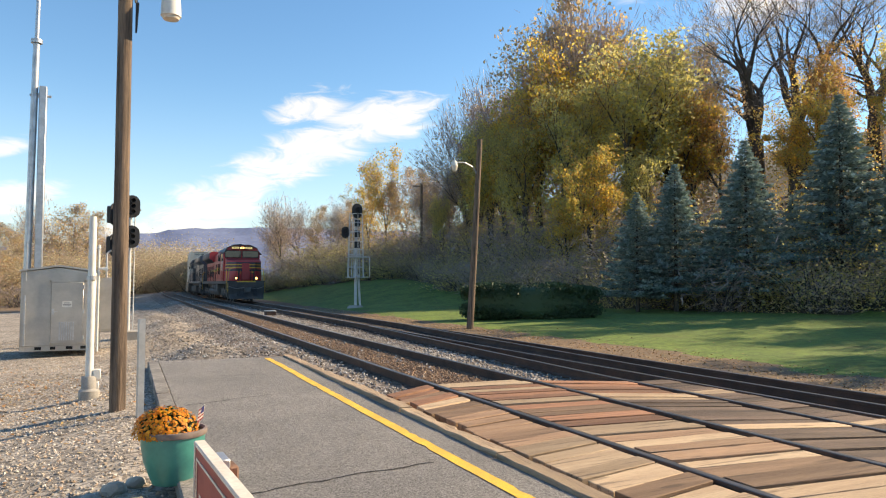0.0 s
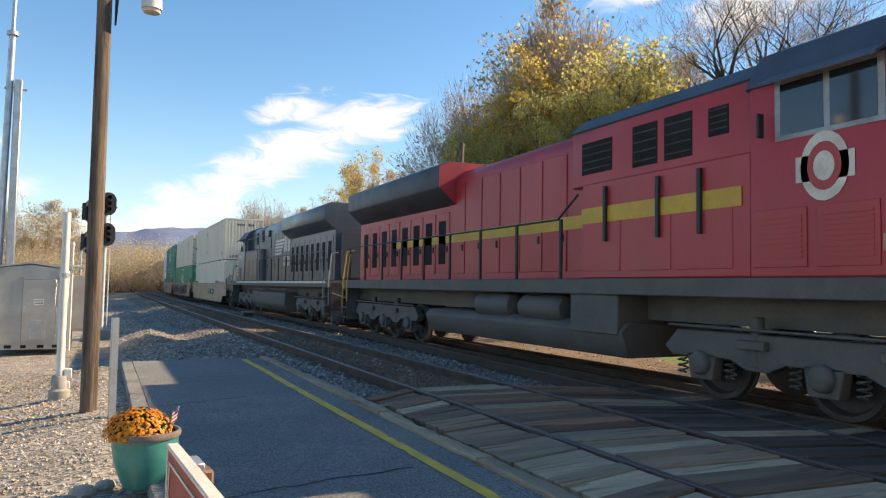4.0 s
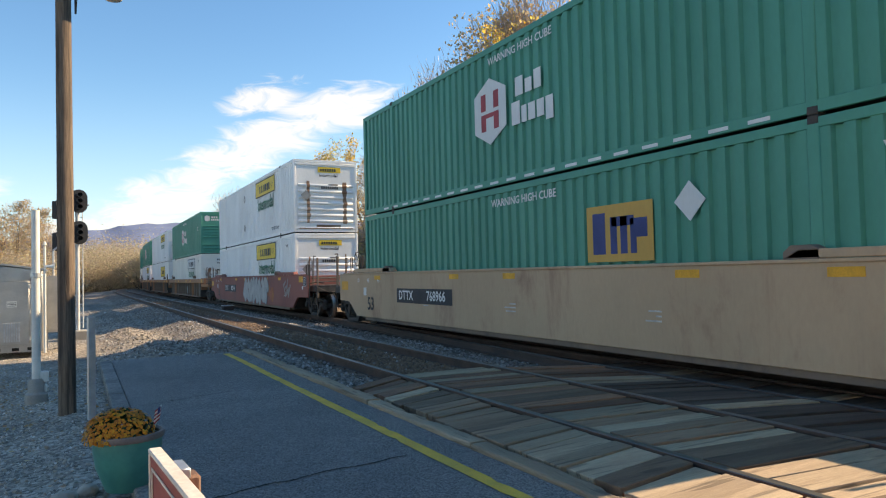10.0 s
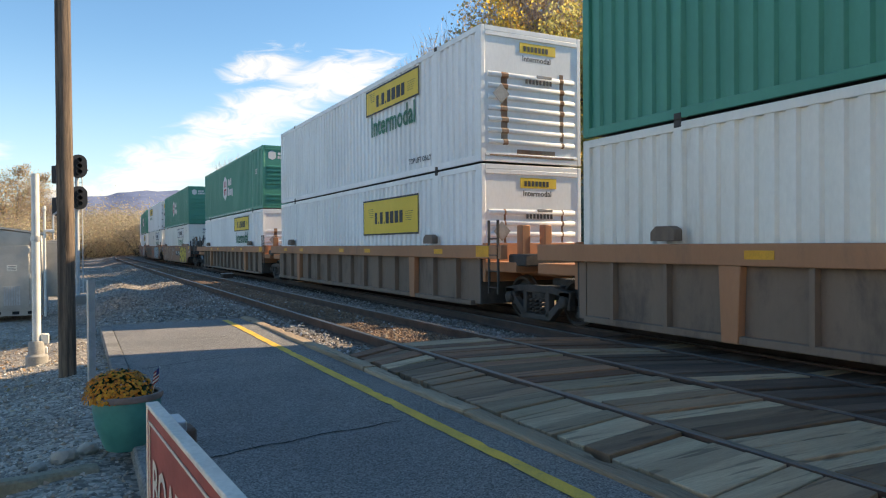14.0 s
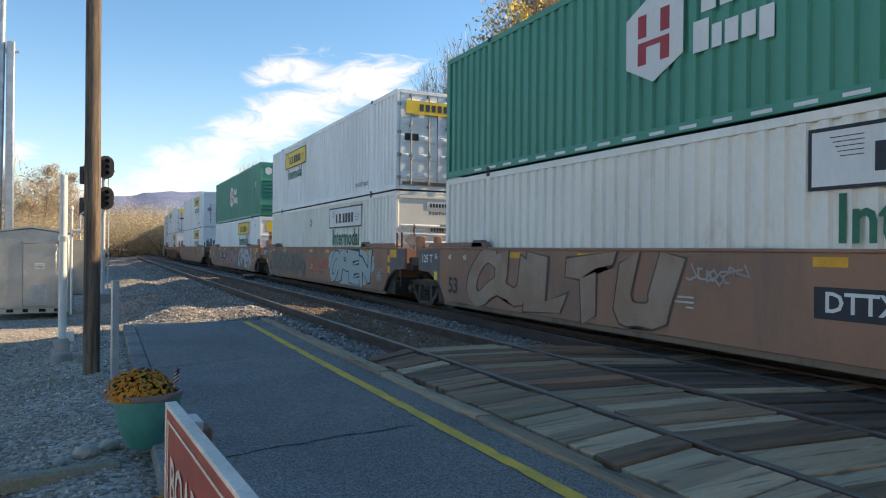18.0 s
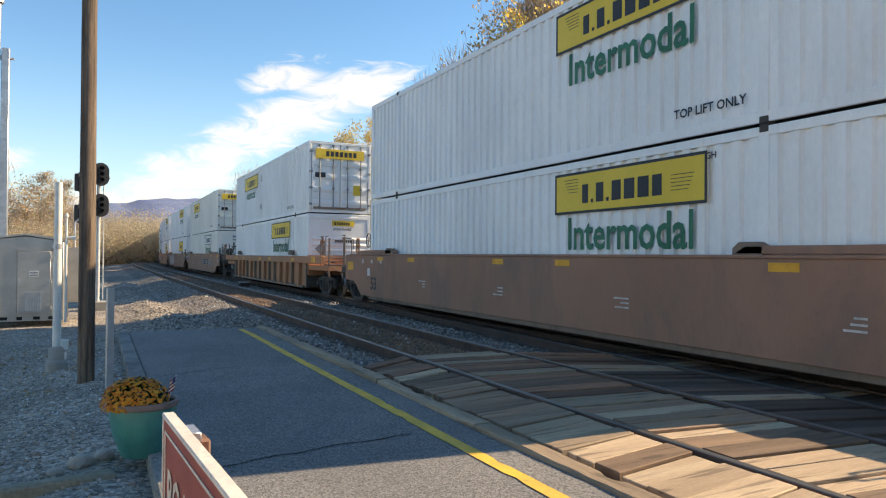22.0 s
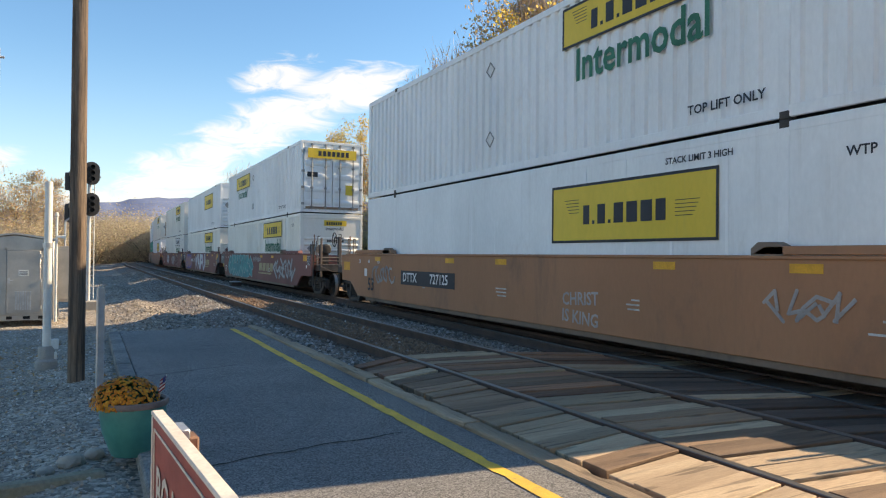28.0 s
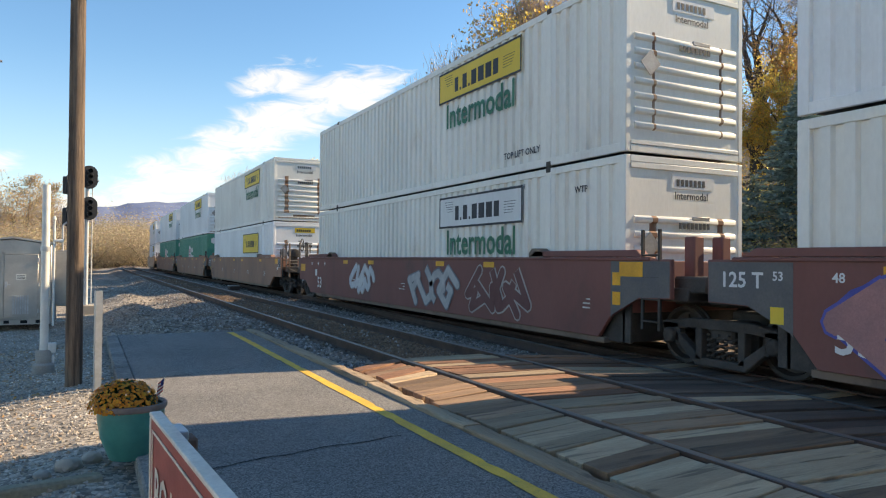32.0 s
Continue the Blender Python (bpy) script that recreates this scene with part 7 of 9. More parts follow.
def locomotive(offset, red, turned):
    """Six-axle road engine; y = 0 is its front coupler. offset: where its leading coupler rides behind the first container."""
    body = L_RED if red else L_BLACK
    t = thing("locomotive", "red diesel freight locomotive with yellow stripes" if red else "black diesel freight locomotive with white stripes", "locomotive", pose(0, offset, 0), group="locomotives")
    D = -0.7 if red else -0.45        # the front end's reach
    P = lambda name, g, m, label="", bevel=0.0, parent=None: part(name, g, m, parent or t, label, bevel=bevel)
    P("frame_sill", Geo().box(-1.5, 1.5, 1.15, 21.3, 1.34, 1.6), L_UNDER, bevel=0.015)
    P("underframe", Geo().box(-0.85, 0.85, 0.8 + D, 21.5, 0.95, 1.34), L_UNDER)
    for sx in (() if red else (-1, 1)):
        P("sill_stripe", Geo().box(min(sx * 1.5, sx * 1.505), max(sx * 1.5, sx * 1.505), 0.9 if red else 2.4, 3.2 if red else 21.2, 1.5 if red else 1.49, 1.6 if red else 1.58), L_YELLOW if red else L_WHITE)
    # nose
    plan = ((-1.42, 3.0), (-1.42, 2.2 + D), (-0.78, 1.32 + D), (0.78, 1.32 + D), (1.42, 2.2 + D), (1.42, 3.0))
    g = Geo()
    top = {1.32 + D: 3.22, 2.2 + D: 3.3, 3.0: 3.56}
    n = len(plan)
    g.add([(x, y, 1.6) for x, y in plan] + [(x * 0.97, y + 0.03, top[y]) for x, y in plan], [tuple(range(n))[::-1], (6, 7, 10, 11), (7, 8, 9, 10)] + [(i, (i + 1) % n, n + (i + 1) % n, n + i) for i in range(n)])
    nose = P("nose", g, body, "blunt faceted nose", 0.03)
    def band(z0, z1, m, y_back=3.0, grow=0.006):
        b = Geo()
        pts = [(x + math.copysign(grow, x), y - grow) for x, y in plan if y < 2.9]
        pts = [(-1.42 - grow, y_back)] + pts + [(1.42 + grow, y_back)]
        k = len(pts)
        f = lambda x, z: x * (1 - 0.03 * (z - 1.6) / 1.5)
        b.add([(f(x, z0), y + 0.02 * (z0 - 1.6), z0) for x, y in pts] + [(f(x, z1), y + 0.02 * (z1 - 1.6), z1) for x, y in pts], [(i, i + 1, k + i + 1, k + i) for i in range(k - 1)])
        part("nose_stripe", b, m, nose, fix=False)
    if red:
        for z0, z1, m in ((3.0, 3.14, L_NAVY), (2.9, 2.97, L_YELLOW), (2.76, 2.89, L_NAVY), (2.66, 2.74, L_YELLOW), (2.42, 2.56, L_NAVY)):
            band(z0, z1, m)
    else:
        for k in range(5):
            band(1.95 + 0.2 * k, 2.04 + 0.2 * k, L_WHITE, 2.9 - 0.12 * k)
    P("nose_door", Geo().box(-0.3, 0.3, 1.3 + D, 1.34 + D, 1.7, 3.05), body, "recessed nose door", 0.01, nose)
    for z in (1.85, 2.2, 2.5, 2.85):
        P("grab_iron", Geo().pipe([(0.35, 1.3 + D, z), (0.35, 1.22 + D, z), (0.85, 1.24 + D, z), (0.85, 1.55 + D, z)], 0.013), BLACK, "", 0, nose)
    # cab
    sec = ((-1.5, 1.6), (1.5, 1.6), (1.5, 3.95), (1.2, 4.42), (0.62, 4.66), (-0.62, 4.66), (-1.2, 4.42), (-1.5, 3.95))
    cab = P("cab", Geo().prism(sec, 2.9, 4.8, "y"), body, "crew cab", 0.02)
    P("cab_roof", Geo().prism(((1.52, 3.98), (1.22, 4.45), (0.63, 4.7), (-0.63, 4.7), (-1.22, 4.45), (-1.52, 3.98), (-1.46, 3.96), (-1.18, 4.40), (-0.6, 4.63), (0.6, 4.63), (1.18, 4.40), (1.46, 3.96)), 2.76, 4.85, "y"), L_ROOF, "dark roof")
    for sx in (-1, 1):
        a, b = sorted((sx * 0.08, sx * 1.36))
        w = P("windshield", Geo().box(a, b, 2.865, 2.885, 3.62, 4.14), CAB_GLASS, "dark windshield", 0.03, cab)
        P("window_gasket", Geo().box(a - 0.04, b + 0.04, 2.88, 2.898, 3.57, 4.19), BLACK, "", 0.03, cab)
        P("wiper", Geo().pipe([(sx * 0.55, 2.855, 3.6), (sx * 0.75, 2.845, 4.0)], 0.01), BLACK, "", 0, w)
        xx = sx * 1.503
        for y0, y1 in ((3.16, 3.7), (3.78, 4.34)):
            P("side_window", Geo().box(min(xx, xx + sx * 0.012), max(xx, xx + sx * 0.012), y0, y1, 3.3, 3.92), CAB_GLASS, "dark cab window", 0, cab)
        P("window_frame", Geo().box(min(xx, xx + sx * 0.006), max(xx, xx + sx * 0.006), 3.08, 4.42, 3.24, 3.98), STEEL_GREY, "", 0, cab)
        P("sun_awning", Geo().prism(((sx * 1.5, 4.02), (sx * 1.72, 3.9), (sx * 1.72, 3.93), (sx * 1.5, 4.06)), 3.05, 4.5, "y"), L_ROOF, "window awning", 0, cab)
        P("mirror", Geo().box(sx * 1.62 - 0.05, sx * 1.62 + 0.05, 4.52, 4.56, 3.3, 3.6), BLACK, "", 0.01, cab)
        for y0 in ((3.15, 4.0) if red else (3.3,)):
            lo = P("louvre_door", Geo().box(min(xx, xx + sx * 0.015), max(xx, xx + sx * 0.015), y0, y0 + (0.72 if red else 0.5), 1.72, 2.42), body, "louvred door", 0.005, cab)
            for k in range(9):
                P("louvre", Geo().box(min(xx + sx * 0.015, xx + sx * 0.026), max(xx + sx * 0.015, xx + sx * 0.026), y0 + 0.06, y0 + (0.64 if red else 0.44), 1.82 + 0.06 * k, 1.85 + 0.06 * k), body if red else L_UNDER, "", 0, lo)
        a, b = sorted((sx * 0.22, sx * 0.86))
        nb = P("number_board", Geo().box(a, b, 2.72, 2.8, 4.3, 4.52), BLACK, "lit number board", 0.01, cab)
        P("number_field", Geo().box(a + 0.03, b - 0.03, 2.714, 2.719, 4.33, 4.49), NUM_GLOW, "", 0, nb)
        letters("8114" if red else "7711", 0.17, P_DARK, nb, lead_side((a + b) / 2, 2.71, 4.41))
        P("number_board_hood", Geo().box(a - 0.02, b + 0.02, 2.7, 2.95, 4.52, 4.55), L_ROOF, "", 0, nb)
    hl = P("headlight_case", Geo().box(-0.2, 0.2, 2.72, 2.9, 4.3, 4.52), BLACK, "headlight case", 0.02)
    for sx in (-0.095, 0.095):
        P("headlight", Geo().lathe(((0, -0.01), (0.06, -0.012), (0.075, 0.0), (0.08, 0.03)), (sx, 2.715, 4.41), "y", 16), HEADLIGHT if red else STEEL_GREY, "round headlight", 0, hl)
    if red:
        ring = Geo()
        for sx in (-1.508, 1.508):
            a, b = min(sx, sx * 1.001), max(sx, sx * 1.001)
            ring.prism([(3.78 + 0.3 * math.cos(i * 0.3142), 2.86 + 0.4 * math.sin(i * 0.3142)) for i in range(20)], a - 0.002, b + 0.002, "x")
            ring.box(a - 0.002, b + 0.002, 3.42, 4.14, 2.7, 3.0)
        em = P("cab_emblem", ring, L_WHITE, "pale oval emblem")
        P("emblem_centre", Geo().prism([(3.78 + 0.21 * math.cos(i * 0.3142), 2.86 + 0.28 * math.sin(i * 0.3142)) for i in range(20)], -1.5145, -1.5115, "x"), L_RED, "", 0, em)
        P("emblem_core", Geo().prism([(3.78 + 0.13 * math.cos(i * 0.3142), 2.86 + 0.17 * math.sin(i * 0.3142)) for i in range(20)], -1.518, -1.515, "x"), L_WHITE, "", 0, em)
        letters("81", 0.3, L_YELLOW, t, lead_side(-0.5, 1.3 + D - 0.02, 2.3))
        letters("14", 0.3, L_YELLOW, t, lead_side(0.5, 1.3 + D - 0.02, 2.3))
        letters("8114", 0.26, material("faded_number", (0.5, 0.3, 0.2), rough=0.7), t, near_side(-1.505, 2.75 + 0.3, 1.95))
    else:
        letters("7711", 0.4, L_WHITE, t, Matrix.Translation((1.51, 3.6, 2.92)) @ Matrix(((0, 0, 1, 0), (1, 0, 0, 0), (0, 1, 0, 0), (0, 0, 0, 1))))
    # equipment cabinets and hoods
    P("equipment_cabinet", Geo().box(-1.46, 1.46, 4.81, 8.3, 1.6, 3.2 if red else 3.28), body, "", 0.025)
    P("upper_cabinet", Geo().prism(((-1.3, 3.2), (1.3, 3.2), (1.3, 4.2), (1.0, 4.42), (-1.0, 4.42), (-1.3, 4.2)) if red else ((-1.1, 3.28), (1.1, 3.28), (1.1, 4.33), (0.9, 4.54), (-0.9, 4.54), (-1.1, 4.33)), 4.81, 8.8 if red else 8.298, "y"), body if red else L_BLACK, "", 0.02)
    if red:
        P("upper_roof", Geo().prism(((-1.32, 4.19), (-1.0, 4.46), (1.0, 4.46), (1.32, 4.19), (1.3, 4.16), (0.98, 4.42), (-0.98, 4.42), (-1.3, 4.16)), 4.905, 8.85, "y"), L_ROOF, "dark roof panel")
    P("engine_hood", Geo().prism(((-1.02, 1.6), (1.02, 1.6), (1.02, 4.05), (0.8, 4.3), (-0.8, 4.3), (-1.02, 4.05)) if red else ((-1.1, 1.6), (1.1, 1.6), (1.1, 4.33), (0.9, 4.54), (-0.9, 4.54), (-1.1, 4.33)), 8.3, 14.2, "y"), body, "long engine hood", 0.02)
    hw = 1.02 if red else 1.1
    P("radiator_body", Geo().box(-hw, hw, 14.2, 21.0, 1.6, 3.6), body, "", 0.02)
    P("radiator_wing", Geo().prism(((-1.05, 3.45), (1.05, 3.45), (1.52, 3.85), (1.52, 4.38), (1.25, 4.52), (-1.25, 4.52), (-1.52, 4.38), (-1.52, 3.85)), 13.9, 20.9, "y"), L_ROOF if red else L_BLACK, "overhanging radiator wings", 0.03)
    if red:
        P("wing_front", Geo().prism(((-1.05, 3.46), (1.05, 3.46), (1.51, 3.86), (1.51, 4.36), (1.25, 4.5), (-1.25, 4.5), (-1.51, 4.36), (-1.51, 3.86)), 13.885, 13.9, "y"), body)
    for sx in (-1, 1):
        y = 8.5
        k = 0
        while y < 20.6:
            w = 0.82
            xx = sx * hw
            tall = 3.95 if y < 13.6 else 3.3
            d = P("hood_door", Geo().box(min(xx, xx + sx * 0.02), max(xx, xx + sx * 0.02), y, y + w - 0.05, 1.75, tall), body, "", 0.008)
            P("door_latch", Geo().box(min(xx + sx * 0.02, xx + sx * 0.04), max(xx + sx * 0.02, xx + sx * 0.04), y + 0.08, y + 0.14, 2.3, 2.45), BLACK, "", 0, d)
            if y > 14:
                P("door_grille", Geo().box(min(xx + sx * 0.021, xx + sx * 0.026), max(xx + sx * 0.021, xx + sx * 0.026), y + 0.2, y + w - 0.22, 2.0, 3.1), DARK_HOLE, "dark grille", 0, d)
            y += w
            k += 1
        for y0, y1, z0, z1 in (((5.3, 5.65, 3.55, 3.95), (5.95, 6.5, 3.35, 4.0), (6.65, 7.2, 3.35, 4.0), (7.7, 8.5, 3.4, 3.95)) if red else ((6.2, 6.8, 3.62, 4.24), (7.65, 8.28, 3.68, 4.28))):
            xx = sx * (1.3 if red else 1.1)
            gr = P("intake_grille", Geo().box(min(xx, xx + sx * 0.008), max(xx, xx + sx * 0.008), y0, y1, z0, z1), DARK_HOLE, "dark intake grille")
            for q in range(4):
                P("grille_bar", Geo().box(min(xx + sx * 0.008, xx + sx * 0.014), max(xx + sx * 0.008, xx + sx * 0.014), y0 + 0.02, y1 - 0.02, z0 + 0.08 + q * (z1 - z0) / 4.4, z0 + 0.1 + q * (z1 - z0) / 4.4), TRUCK if red else RUSTY, "", 0, gr)
        for y0, y1 in ((5.1, 6.1), (6.2, 7.2), (7.3, 8.2)):
            xx = sx * 1.46
            P("cabinet_door", Geo().box(min(xx, xx + sx * 0.012), max(xx, xx + sx * 0.012), y0, y1, 1.72, 2.75), body, "", 0.006)
        if red:
            xx = sx * 1.473
            P("side_band", Geo().box(min(xx, xx + sx * 0.004), max(xx, xx + sx * 0.004), 4.95, 8.28, 2.52, 2.78), L_YELLOW, "yellow side band")
            xx = sx * (hw + 0.022)
            P("side_band", Geo().box(min(xx, xx + sx * 0.004), max(xx, xx + sx * 0.004), 8.5, 18.0, 2.52, 2.76), L_YELLOW, "yellow side band")
        else:
            xx = sx * 1.475
            P("edge_line", Geo().box(min(xx, xx + sx * 0.004), max(xx, xx + sx * 0.004), 4.95, 8.28, 3.2, 3.22), L_UNDER)
            xx = sx * (hw + 0.024)
            g = Geo()
            for q in range(5):
                z = 2.87 + 0.155 * q
                g.prism(((10.95 + 0.05 * q, z), (12.3 + 0.16 * q, z), (12.42 + 0.16 * q, z + 0.1), (10.98 + 0.05 * q, z + 0.1)), min(xx, xx + sx * 0.004), max(xx, xx + sx * 0.004), "x")
            P("side_emblem", g, L_WHITE, "white slanting bars")
            g = Geo()
            for q, (ya, yb) in enumerate(((12.95, 13.2), (13.28, 13.5), (13.65, 14.1))):
                g.prism(((ya, 2.98), (yb, 2.98), (yb + 0.12, 3.75), (ya + 0.12, 3.75)), min(xx, xx + sx * 0.004), max(xx, xx + sx * 0.004), "x")
            for q in range(8):
                g.box(min(xx, xx + sx * 0.004), max(xx, xx + sx * 0.004), 12.75 + 0.17 * q, 12.87 + 0.17 * q, 2.56, 2.74)
                g.box(min(xx, xx + sx * 0.004), max(xx, xx + sx * 0.004), 12.7 + 0.18 * q, 12.83 + 0.18 * q, 2.3, 2.48)
            P("name_block", g, L_WHITE, "white name blocks")
            pipe = Geo()
            for y0 in (8.6, 10.2, 12.6):
                pipe.pipe([(sx * 1.4, y0, 1.3), (sx * 1.42, y0 + 0.3, 1.2), (sx * 1.42, y0 + 1.1, 1.18), (sx * 1.38, y0 + 1.4, 1.3)], 0.022)
            P("brake_pipe", pipe.pipe([(sx * 1.38, 7.2, 1.2), (sx * 1.38, 14.8, 1.2)], 0.03), L_UNDER)
            P("roof_rail", Geo().pipe([(sx * 1.36, 4.9, 3.3), (sx * 1.36, 4.9, 3.95), (sx * 1.36, 8.2, 3.98), (sx * 1.36, 8.2, 3.3)], 0.018, 6), STEEL_GREY, "thin roof-edge rail")
            xx = sx * 1.124
            P("access_panel", Geo().box(min(xx, xx + sx * 0.03), max(xx, xx + sx * 0.03), 9.15, 10.1, 3.3, 3.78), material("dusty_panel", (0.13, 0.16, 0.19), (0.08, 0.095, 0.115), rough=0.4, scale=3), "dusty blue-grey panel", 0.02)
            P("vent_screen", Geo().box(min(xx, xx + sx * 0.02), max(xx, xx + sx * 0.02), 9.4, 9.95, 3.86, 4.2), DARK_HOLE, "dark vent screen")
            P("warning_plate", Geo().box(min(xx, xx + sx * 0.008), max(xx, xx + sx * 0.008), 9.3, 9.5, 2.85, 2.95), P_RED, "small red plate")
            P("end_column", Geo().tube((sx * 1.2, 8.42, 1.6), (sx * 1.2, 8.42, 3.26), 0.24, n=14), body, "rounded cabinet end")
        # handrails
        xr = sx * 1.46
        rail = P("handrail", Geo().pipe([(xr, 8.4, 3.05), (xr, 9.0, 2.66), (xr, 20.8, 2.66)], 0.02, 8) if red else Geo().pipe([(xr, 8.4, 2.75), (xr, 20.8, 2.68)], 0.02, 8), BLACK if red else L_UNDER, "black handrail")
        y = 8.9
        while y < 20.9:
            P("stanchion", Geo().box(xr - 0.02, xr + 0.02, y - 0.03, y + 0.03, 1.6, 2.66), BLACK, "", 0, rail)
            y += 1.48
        for y in (5.6, 6.4, 7.6):
            if red:
                P("grab_post", Geo().box(sx * 1.5 - 0.025, sx * 1.5 + 0.025, y, y + 0.06, 2.2, 3.1), BLACK)
        # steps at the four corners
        for ye, s in ((0.78 + D, 1), (21.5, -1)):
            st = P("step_well", Geo().box(min(sx * 1.0, sx * 1.46), max(sx * 1.0, sx * 1.46), min(ye + s * 0.5, ye + s * 0.54), max(ye + s * 0.5, ye + s * 0.54), 0.3, 1.6), L_UNDER, "boarding steps")
            for z in (0.36, 0.68, 1.0, 1.32):
                P("step_tread", Geo().box(min(sx * 1.0, sx * 1.48), max(sx * 1.0, sx * 1.48), min(ye, ye + s * 0.5), max(ye, ye + s * 0.5), z, z + 0.03), L_UNDER, "", 0, st)
            P("step_rail", Geo().pipe([(sx * 1.46, ye, 0.7), (sx * 1.46, ye + 0.05 * s, 1.6), (sx * 1.36, ye + 0.1 * s, 2.55), (sx * 1.1, ye + 0.12 * s, 2.62)], 0.022, 8), L_YELLOW if red else STEEL_GREY, "curved grab rail", 0, st)
            P("step_rail", Geo().pipe([(sx * 1.5, ye + 0.6 * s, 0.9), (sx * 1.5, ye + 0.62 * s, 1.7), (sx * 1.48, ye + 0.85 * s, 2.45)], 0.022, 8), L_YELLOW if red else STEEL_GREY, "", 0, st)
        dl = P("ditch_light", Geo().box(sx * 0.8 - 0.14, sx * 0.8 + 0.14, 0.86 + D, 1.1 + D, 1.66, 1.96), BLACK, "boxed ditch light", 0.02)
        P("ditch_lens", Geo().lathe(((0, -0.02), (0.07, -0.018), (0.09, 0.0), (0.1, 0.03)), (sx * 0.8, 0.85 + D, 1.82), "y", 16), HEADLIGHT if red else STEEL_GREY, "lit lens", 0, dl)
        P("end_rail", Geo().pipe([(sx * 0.35, 0.9 + D, 1.62), (sx * 0.35, 0.9 + D, 2.6), (sx * 0.85, 0.9 + D, 2.6)], 0.02, 8).box(sx * 0.6 - 0.05, sx * 0.6 + 0.05, 0.88 + D, 0.92 + D, 1.6, 2.55), BLACK, "end handrail")
        if red:
            for y0 in (9.2, 11.0):
                P("air_tank", Geo().lathe(((0, -0.75), (0.22, -0.7), (0.26, -0.6), (0.26, 0.6), (0.22, 0.7), (0, 0.75)), (sx * 1.2, y0 + 0.5, 1.06), "y", 18), L_UNDER, "grey air tank")
    P("front_walkway", Geo().box(-1.48, 1.48, 0.78 + D, 1.4, 1.5, 1.6), L_PILOT, "front walkway edge", 0.01)
    if red:
        P("walkway_stripe", Geo().box(-0.75, 0.75, 0.772 + D, 0.779 + D, 1.5, 1.6), L_YELLOW, "yellow walkway edge")
    P("rear_hood", Geo().box(-0.9, 0.9, 21.0, 21.1, 1.7, 3.4), body, "", 0.02)
    for ye, s in ((D, 1), (22.3, -1)):
        P("pilot", Geo().box(-1.42, 1.42, min(ye + s * 0.7, ye + s * 0.78), max(ye + s * 0.7, ye + s * 0.78), 0.55, 1.5), L_PILOT, "pilot plate", 0.02)
        pl = [(-1.36, ye + s * 0.75), (0.0, ye + s * 0.42), (1.36, ye + s * 0.75), (1.36, ye + s * 0.82), (-1.36, ye + s * 0.82)]
        low = [(x * 1.0, y - s * 0.12) for x, y in pl]
        g = Geo()
        g.add([(x, y, 0.13) for x, y in low] + [(x, y + s * 0.1, 0.75) for x, y in pl], [(0, 1, 2, 3, 4), (9, 8, 7, 6, 5)] + [(i, (i + 1) % 5, 5 + (i + 1) % 5, 5 + i) for i in range(5)])
        P("snow_plough", g, L_PILOT, "dark snow plough", 0.01)
        P("coupler", Geo().box(-0.14, 0.14, min(ye, ye + s * 0.8), max(ye, ye + s * 0.8), 0.72, 1.0).box(-0.24, 0.24, min(ye - s * 0.02, ye + s * 0.24), max(ye - s * 0.02, ye + s * 0.24), 0.66, 1.06), L_UNDER, "knuckle coupler", 0.04)
        for x in (-0.75, -0.62, -0.5, 0.5, 0.62, 0.75):
            P("hose", Geo().pipe([(x, ye + s * 0.66, 1.1), (x, ye + s * 0.4, 0.95), (x * 0.98, ye + s * 0.3, 0.6), (x, ye + s * 0.42, 0.38)], 0.024), BLACK, "black air hose")
        P("cut_lever", Geo().pipe([(-1.4, ye + s * 0.6, 1.15), (-0.9, ye + s * 0.5, 0.98), (-0.3, ye + s * 0.3, 1.05), (0.9, ye + s * 0.5, 0.98), (1.4, ye + s * 0.6, 1.15)], 0.018), STEEL_GREY, "cut lever")
    P("fuel_tank", Geo().prism(((-1.44, 1.06), (1.44, 1.06), (1.46, 0.5), (1.25, 0.2), (-1.25, 0.2), (-1.46, 0.5)) if not red else ((-1.3, 0.9), (1.3, 0.9), (1.46, 0.75), (1.3, 0.34), (-1.3, 0.34), (-1.46, 0.75)), 7.3, 14.7, "y"), L_UNDER, "fuel tank", 0.03)
    if red:
        P("battery_box", Geo().box(-1.47, 1.47, 7.35, 8.6, 0.7, 1.34), L_UNDER, "", 0.02)
    P("exhaust_stack", Geo().box(-0.3, 0.3, 10.2, 11.6, 4.3, 4.52), L_UNDER, "", 0.03)
    P("horn", Geo().lathe(((0.0, 0.25), (0.03, 0.2), (0.04, 0.0), (0.1, -0.22)), (0.3, 9.4, 4.5), "y", 10).box(0.25, 0.35, 9.35, 9.5, 4.25, 4.5), STEEL_GREY, "air horn")
    P("antenna", Geo().lathe(((0, 4.82), (0.12, 4.8), (0.2, 4.66)), (0, 3.9, 0), n=14), L_ROOF)
    loco_truck(t, 4.05, offset, turned)
    loco_truck(t, 18.25, offset, turned)
    MOVERS.append((t, offset, 0.0, (4.05, 18.25), turned))


locomotive(-48.6, True, False)
locomotive(-26.3, False, True)


